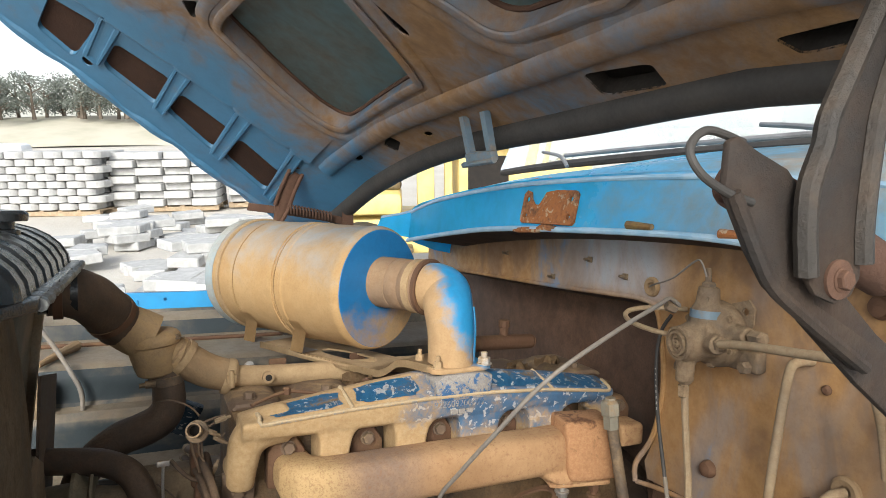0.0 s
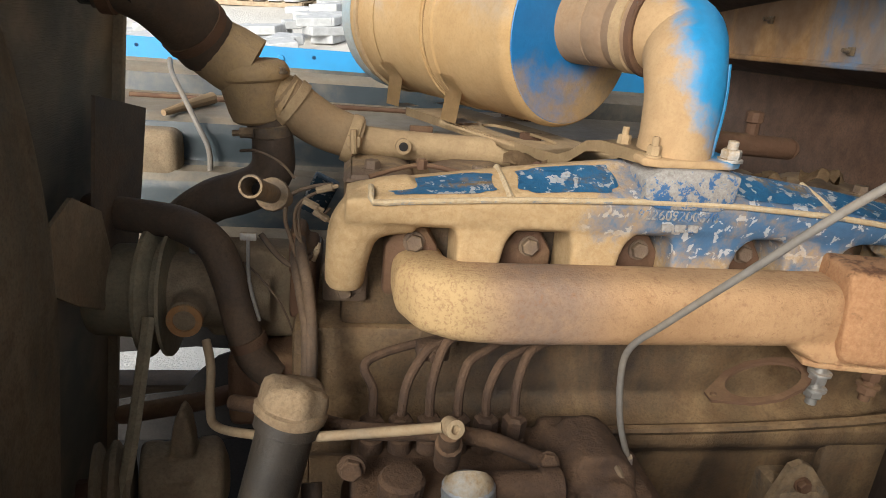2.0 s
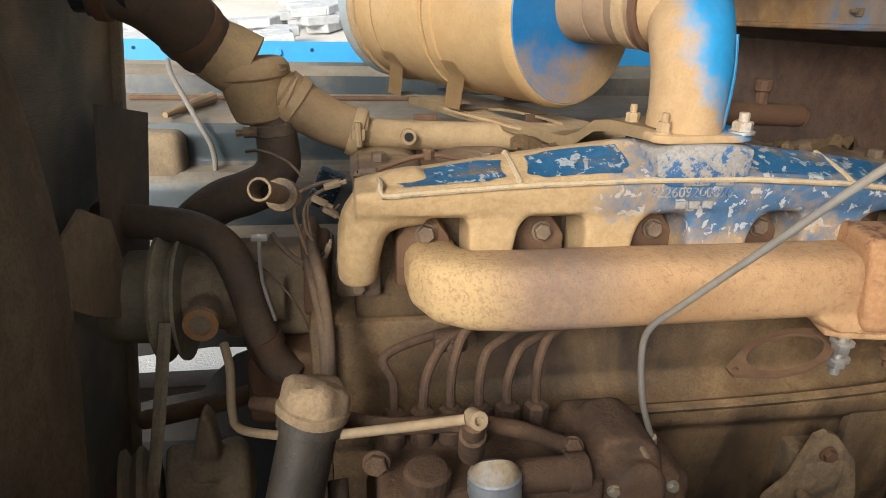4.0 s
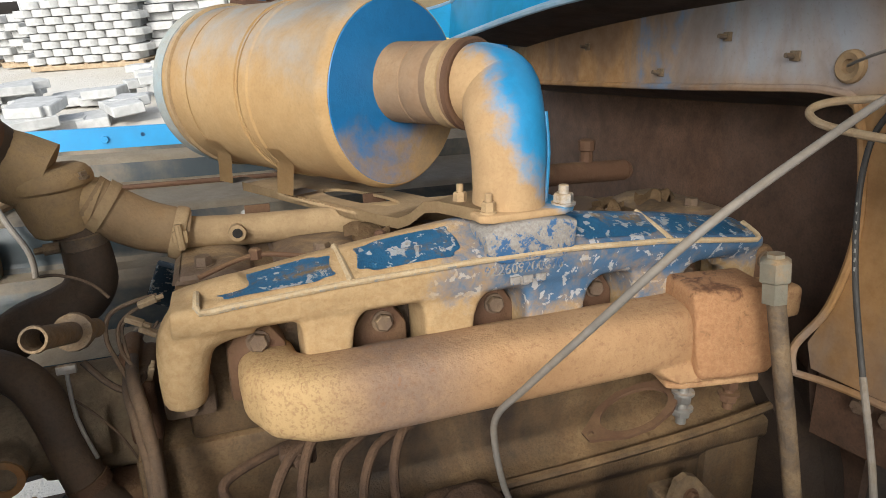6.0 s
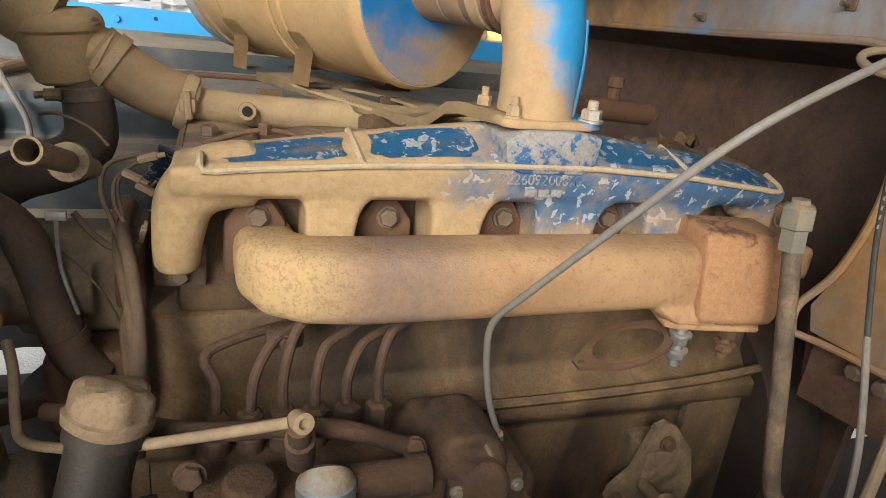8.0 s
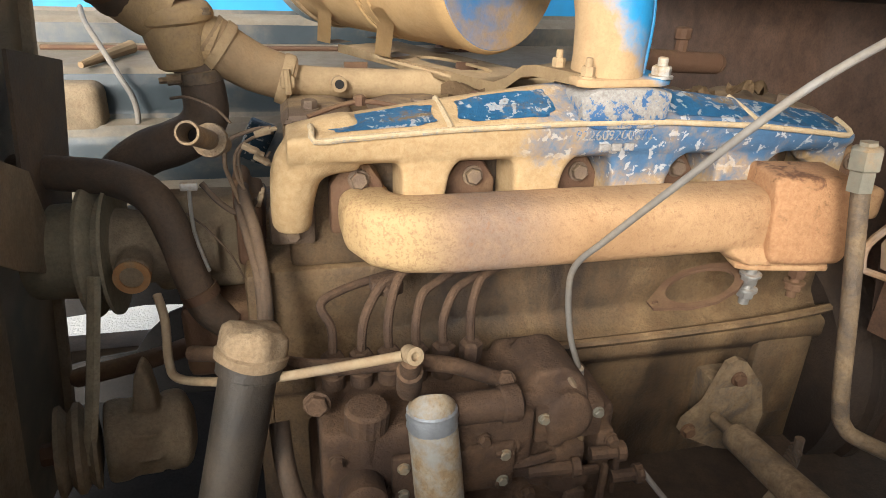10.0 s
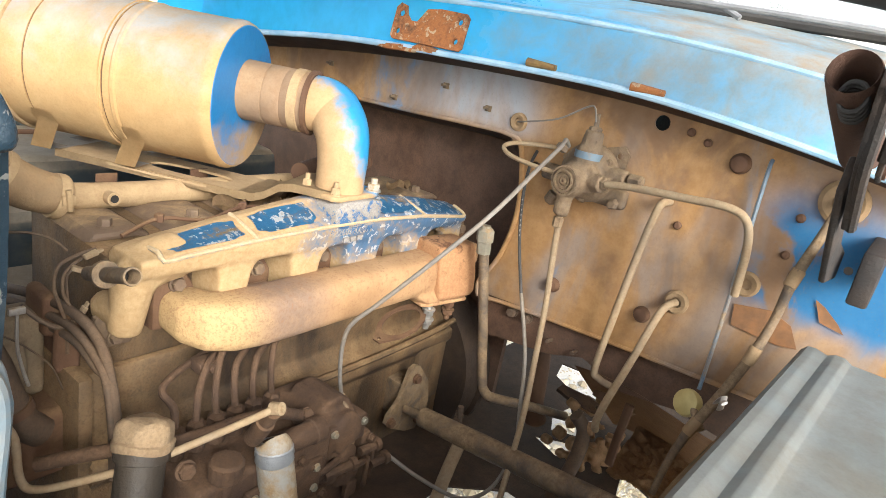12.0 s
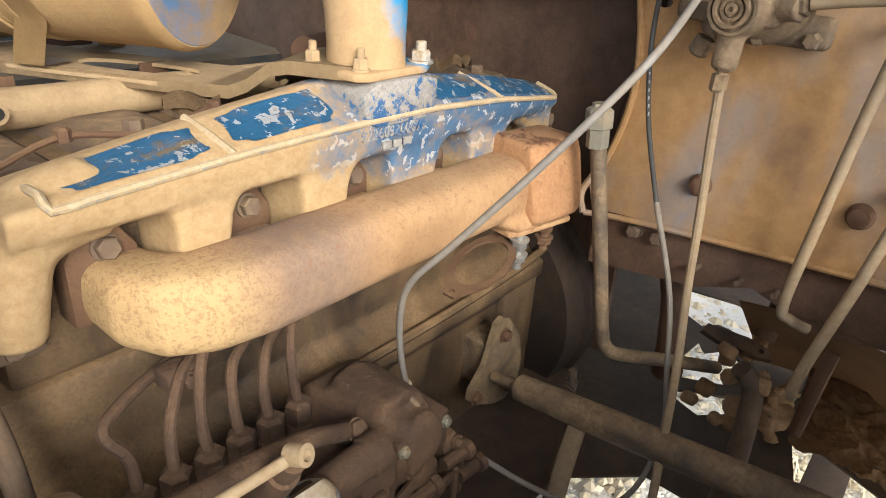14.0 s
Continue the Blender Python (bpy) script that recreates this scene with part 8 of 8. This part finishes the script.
# ======== the yard ========
def build_ground():
    b = bmesh.new()
    n = 64
    cs = [math.copysign(abs((i - n / 2) / (n / 2)) ** 3 * 900, i - n / 2) for i in range(n + 1)]
    g = [[b.verts.new((x, y + 5, 0.03 * math.sin(x * 1.3) * math.cos(y * 1.1) if abs(x) < 40 and abs(y) < 40 else 0)) for y in cs] for x in cs]
    for i in range(n):
        for j in range(n):
            b.faces.new((g[i][j], g[i + 1][j], g[i + 1][j + 1], g[i][j + 1]))
    m = Mat("pale_sandy_gravel")
    a, c, d = m.noise(0.25, 5), m.noise(14, 6, 0.7), m.noise(90, 3)
    m.bump(m.math("ADD", c, d), 0.6, 0.02)
    col = m.mix(m.ramp(a, 0.35, 0.65), (0.62, 0.585, 0.52), (0.52, 0.47, 0.39))
    col = m.mix(m.ramp(c, 0.3, 0.75, 0, 0.6), col, (0.66, 0.63, 0.58))
    return single("ground", b, m.done(col, 0.95), (0, 0, 0), "pale sandy gravel yard", "ground", kind="structure", on_truck=False, shade=180)


build_ground()


def block_mesh(l, w, h, notch=0.0):
    b = bmesh.new()
    if notch:
        prism(b, [(-l / 2, -w / 2 + notch), (-l / 2 + notch, -w / 2), (l / 2 - notch, -w / 2), (l / 2, -w / 2 + notch), (l / 2, w / 2), (-l / 2, w / 2)], 2, 0, h, 0.010, 1)
    else:
        box(b, (-l / 2, -w / 2, 0), (l / 2, w / 2, h), 0.012, 1)
    return finish(b, "block", M_concrete, 30)


def block_stack(x, y, turn, cols, rows, l, h, depth, seed, label, wavy=False):
    """A pallet with courses of concrete blocks; each block is a piece of its own."""
    rng = random.Random(seed)
    st = thing("block_pallet", (x, y, 0.02), label, "pallet of blocks", group="block pallets", on_truck=False)
    st.matrix_basis = pose(x, y, 0.02, 0, 0, turn)
    st["base"] = [0, 0, 0]
    for k in range(3):
        b = bmesh.new()
        box(b, (-cols * l / 2, -depth / 2 + k * (depth - 0.1) / 2, 0), (cols * l / 2, -depth / 2 + k * (depth - 0.1) / 2 + 0.1, 0.09), 0.005, 1)
        part("pallet_bearer", b, M_pallet, st, "weathered wooden bearer")
    for k in range(7):
        xx = -cols * l / 2 + k * (cols * l - 0.09) / 6
        b = bmesh.new()
        box(b, (xx, -depth / 2, 0.09), (xx + 0.09, depth / 2, 0.115), 0.004, 1)
        part("pallet_board", b, M_pallet, st, "weathered wooden board")
    me = block_mesh(l * 0.96, depth * 0.44, h * 0.90, 0.10 if wavy else 0.03)
    for r in range(rows):
        for c in range(cols):
            for d in (0, 1):
                if d == 1 and not (r == rows - 1 or c in (0, cols - 1)):
                    continue
                o = new("block", me)
                o.parent = st
                shift = (l * 0.5 if r % 2 else -l * 0.5) if wavy else 0
                dep = (-0.03 if wavy else (-0.10 if (r + c) % 2 else 0.07)) if d == 0 else 0
                o.matrix_basis = pose(-cols * l / 2 + (c + 0.5) * l + shift * 0.5 + rng.uniform(-0.008, 0.008), -depth / 4 + d * depth / 2 + dep, 0.116 + r * h, 0, 0, rng.uniform(-1.5, 1.5))
    return st


M_pallet = plain("weathered_pallet_wood", (0.42, 0.33, 0.22), (0.30, 0.22, 0.14), 12, 0.9)
block_stack(-1.9, 15.9, -24, 6, 8, 0.40, 0.15, 1.1, 1, "pale concrete paving blocks stacked on a pallet", True)
block_stack(0.35, 15.6, -16, 4, 7, 0.55, 0.165, 1.1, 2, "grey concrete blocks in alternating courses on a pallet")
block_stack(2.7, 15.4, -14, 4, 6, 0.55, 0.165, 1.1, 3, "grey concrete blocks in alternating courses on a pallet")
block_stack(-3.55, 17.5, -24, 2, 6, 0.36, 0.16, 0.8, 4, "small stack of pale concrete blocks")
block_stack(-4.6, 18.2, -24, 2, 4, 0.42, 0.15, 0.8, 5, "low stack of pale concrete slabs")

# loose heaps of pale paving pieces between the pallets and the truck
rng = random.Random(11)
slab = block_mesh(0.50, 0.36, 0.12)
for k, (x, y, w, n) in enumerate(((-1.5, 9.0, 0.9, 16), (-0.5, 10.6, 1.0, 18), (0.4, 8.6, 0.9, 16), (1.2, 10.8, 1.0, 16), (-2.4, 11.2, 0.9, 14), (-0.2, 12.6, 1.0, 14), (2.2, 8.9, 0.9, 12), (-3.2, 9.2, 0.8, 12), (0.6, 6.9, 0.8, 12), (-1.0, 7.0, 0.8, 12))):
    hp = thing("slab_heap", (x, y, 0), "loose heap of pale concrete paving slabs", "slab heap", group="slab heaps", on_truck=False)
    for i in range(n):
        o = new("slab", slab)
        o.parent = hp
        lay = i // 6
        o.matrix_basis = pose(rng.uniform(-w, w) * (1 - 0.25 * lay), rng.uniform(-0.4, 0.4), 0.01 + lay * 0.122, rng.uniform(-3, 3), rng.uniform(-3, 3), rng.uniform(-30, 30) + (90 if rng.random() < 0.3 else 0))

# parked white van far off
def build_van():
    v = thing("white_van", (-5.6, 21.5, 0), "white parked van beyond the pallets", "van", on_truck=False)
    f = lambda lo, hi, bev: box(bmesh.new(), [a + b for a, b in zip(lo, (-5.6, 21.5, 0))], [a + b for a, b in zip(hi, (-5.6, 21.5, 0))], bev)
    part("body", f((-1.0, -0.9, 0.36), (2.6, 0.9, 0.98), 0.12), M_vanwhite, v)
    part("cabin", f((-0.6, -0.85, 0.94), (2.5, 0.85, 1.42), 0.15), M_vanwhite, v)
    part("window", f((0.45, -0.872, 1.02), (1.5, -0.84, 1.30), 0.02), M_black, v)
    for x in (-0.3, 1.9):
        b = bmesh.new()
        lathe(b, [(0, 0.2), (0.02, 0.33), (0.2, 0.33), (0.22, 0.2)], (-5.6 + x, 20.58, 0.33), (0, 1, 0), 20)
        part("wheel", b, M_seal, v)


M_vanwhite = plain("white_van_paint", (0.75, 0.76, 0.77), (0.68, 0.69, 0.70), 3, 0.35)
build_van()


# yellow machine behind the cab
def build_machine():
    c = (2.7, 6.4, 0)
    v = thing("yellow_loader", c, "yellow construction machine parked behind the truck", "loader", on_truck=False)
    m = pose(*c, 0, 0, -20)
    def bx(lo, hi, bev=0.02):
        return box(bmesh.new(), lo, hi, bev, 2, m)
    part("chassis", bx((-1.1, -0.5, 0.45), (1.9, 0.6, 0.82), 0.05), M_yel, v)
    part("tank", bx((-1.0, -0.62, 0.86), (-0.3, 0.3, 1.08), 0.05), M_yel, v)
    part("engine_cover", bx((0.25, -0.55, 0.85), (1.6, 0.6, 1.75), 0.05), M_yel, v)
    part("cab_post", bx((-0.15, -0.55, 0.85), (0.02, -0.4, 2.2)), M_yel, v)
    part("cab_post", bx((0.12, -0.55, 0.85), (0.2, -0.45, 2.2)), M_yel, v)
    part("cab_roof", bx((-0.5, -0.7, 1.5), (1.1, 0.7, 1.62), 0.03), M_yel, v)
    part("grille", bx((0.35, -0.56, 1.05), (0.75, -0.545, 1.42), 0.0), M_black, v)
    part("seat_box", bx((-0.7, -0.3, 1.08), (-0.3, 0.2, 1.3), 0.04), M_machine_dark, v)
    part("step", bx((-0.9, -0.75, 0.5), (-0.2, -0.5, 0.56)), M_machine_dark, v)
    for x in (-0.7, 1.3):
        b = bmesh.new()
        lathe(b, [(0, 0.2), (0.03, 0.37), (0.1, 0.40), (0.28, 0.40), (0.34, 0.36), (0.35, 0.16)], m @ V((x, -0.86, 0.40)), m.to_3x3() @ V((0, 1, 0)), 28)
        part("wheel", b, M_seal, v)


M_yel = plain("machine_yellow", (0.74, 0.60, 0.24), (0.62, 0.48, 0.17), 6, 0.5)
M_machine_dark = plain("machine_dark_parts", (0.16, 0.12, 0.06), (0.10, 0.08, 0.05), 8, 0.7)
build_machine()

# hut
b = bmesh.new()
box(b, (-19.5, 57, 0), (-15.5, 60, 3.0), 0.05)
hut = single("far_shed", b, M_concrete, (-17.5, 58.5, 0), "pale low shed far across the yard", "shed", on_truck=False)
b = bmesh.new()
prism(b, [(-20, 3.0), (-15, 3.0), (-15.2, 3.5), (-19.8, 3.9)], 1, 56.6, 60.4)
part("roof", b, M_hinge_blue, hut)


# low bank under the tree line
b = bmesh.new()
sheet(b, lambda a, c: V((-90 + 180 * a, 92 + 40 * c, 4.2 * math.sin(min(1, c * 1.6) * 1.57) - 0.3 + 0.5 * math.sin(a * 17))), 40, 10)
m = Mat("dry_grass_bank")
n1 = m.noise(0.15, 5)
single("far_bank", b, m.done(m.mix(m.ramp(n1, 0.35, 0.65), (0.56, 0.52, 0.42), (0.44, 0.42, 0.32)), 0.95), (0, 110, 0), "low pale bank of dry grass far off", "bank", on_truck=False, shade=180)


def leaf_material(name, a, b_):
    m = Mat(name)
    return m.done(m.mix(m.island(), a, b_), 0.75)


# leaf colours greyed and paled, standing in for distance haze
M_leaf = leaf_material("haze_grey_leaves", (0.10, 0.12, 0.10), (0.20, 0.215, 0.19))
M_bark = plain("grey_bark", (0.16, 0.13, 0.10), (0.10, 0.08, 0.06), 4, 0.95)


def build_tree(seed, height):
    rng = random.Random(seed)
    t = thing("tree", (0, 0, 0), "haze-greyed broad-crowned tree on the far bank", "tree", group="far trees", on_truck=False)
    b = bmesh.new()
    tube(b, [(0, 0, 0), (0.1, 0, height * 0.3), (0.0, 0.1, height * 0.6), (0.1, 0, height * 0.85)], [0.28, 0.2, 0.12, 0.04], 8, 4)
    tips = []
    for k in range(13):
        a, z = rng.uniform(0, 6.28), height * rng.uniform(0.10, 0.75)
        r = height * rng.uniform(0.16, 0.34)
        e = V((r * math.cos(a), r * math.sin(a), z + height * rng.uniform(0.08, 0.22)))
        tube(b, [(0.05, 0.03, z), e * 0.5 + V((0, 0, z * 0.5)), e], [0.09, 0.06, 0.02], 6, 3)
        tips.append(e)
    tips.append(V((0.1, 0, height * 0.9)))
    part("trunk", b, M_bark, t)
    b = bmesh.new()
    for e in tips:
        R = height * rng.uniform(0.13, 0.2)
        for i in range(75):
            d = V((rng.gauss(0, 1), rng.gauss(0, 1), rng.gauss(0, 0.8))).normalized() * R * rng.random() ** 0.4
            p, s = e + d, height * rng.uniform(0.018, 0.035)
            u = V((rng.gauss(0, 1), rng.gauss(0, 1), rng.gauss(0, 1))).normalized()
            w = u.orthogonal().normalized() * s
            u = u.cross(w).normalized() * s * 0.7
            b.faces.new([b.verts.new(q) for q in (p - w, p - u * 0.8, p + w, p + u)])
    part("crown", b, M_leaf, t, shade=0)
    return t


protos = [build_tree(5, 6.0), build_tree(6, 5.2), build_tree(7, 6.8)]
rng = random.Random(21)
spots = [(-62 + 1.15 * i + rng.uniform(-1.2, 1.2), 106 + rng.uniform(-6, 10)) for i in range(96)]
spots = [q for q in spots if q[0] > -36]
for k, (x, y) in enumerate(spots):
    m = pose(x, y, 3.6, 0, 0, rng.uniform(0, 360))
    if k < 3:
        protos[k].matrix_basis = m
    else:
        copy_thing(protos[k % 3], m)

# tall grass by the pallets, dry straw under the truck
def grass(name, label, spots_, hgt, seed, mat, lean=0.35, width=0.02):
    rg = random.Random(seed)
    vs, fs = [], []
    for (x, y, r, n) in spots_:
        for i in range(n):
            a, q = rg.uniform(0, 6.28), r * math.sqrt(rg.random())
            p = V((x + q * math.cos(a), y + q * math.sin(a), 0))
            h, t = hgt * rg.uniform(0.5, 1.1), rg.uniform(0, 6.28)
            d, s = V((math.cos(t), math.sin(t), 0)), V((-math.sin(t), math.cos(t), 0)) * width
            k = len(vs)
            vs += [p - s, p + s, p + d * h * lean * 0.4 + V((0, 0, h * 0.6)) + s * 0.7, p + d * h * lean * 0.4 + V((0, 0, h * 0.6)) - s * 0.7, p + d * h * lean + V((0, 0, h))]
            fs += [(k, k + 1, k + 2, k + 3), (k + 3, k + 2, k + 4)]
    me = bpy.data.meshes.new(name)
    me.from_pydata([tuple(v) for v in vs], [], fs)
    me.materials.append(mat)
    return tagged(new(name, me), label, "grass", kind="stuff")


grass("tall_grass", "tall pale green grass clump by the pallets", [(-7.6, 19.4, 1.6, 1300), (-9.6, 20.2, 1.8, 1300), (-11.8, 21.0, 1.8, 1000), (-6.4, 21.5, 1.0, 400)], 1.9, 3, leaf_material("grass_blades", (0.27, 0.30, 0.15), (0.44, 0.42, 0.26)))
grass("dry_straw", "dry pale straw on the ground under the truck", [(1.75, 0.25, 0.42, 1100)], 0.09, 4, leaf_material("straw", (0.42, 0.34, 0.20), (0.58, 0.50, 0.34)), 1.2, 0.003)


def gravel(name, label, x0, x1, y0, y1, n, seed):
    rg = random.Random(seed)
    vs, fs = [], []
    for i in range(n):
        c = V((rg.uniform(x0, x1), rg.uniform(y0, y1), 0.0))
        r = 0.006 + 0.022 * rg.random() ** 3
        a = rg.uniform(0, 6.28)
        k = len(vs)
        ring = [(c.x + r * math.cos(a + q * 1.2566) * rg.uniform(0.7, 1.2), c.y + r * math.sin(a + q * 1.2566) * rg.uniform(0.7, 1.2), r * rg.uniform(0.1, 0.5)) for q in range(5)]
        vs += ring + [(c.x, c.y, r * rg.uniform(0.7, 1.1)), (c.x, c.y, -r * 0.5)]
        for q in range(5):
            fs += [(k + q, k + (q + 1) % 5, k + 5), (k + (q + 1) % 5, k + q, k + 6)]
    me = bpy.data.meshes.new(name)
    me.from_pydata(vs, [], fs)
    m = Mat("gravel_stones")
    me.materials.append(m.done(m.mix(m.island(), (0.36, 0.29, 0.19), (0.66, 0.57, 0.42)), 0.9))
    return tagged(new(name, me), label, "gravel", kind="stuff")


gravel("gravel_stones", "loose pale gravel on the ground under the truck", 0.9, 3.6, 0.3, 2.0, 5000, 9)
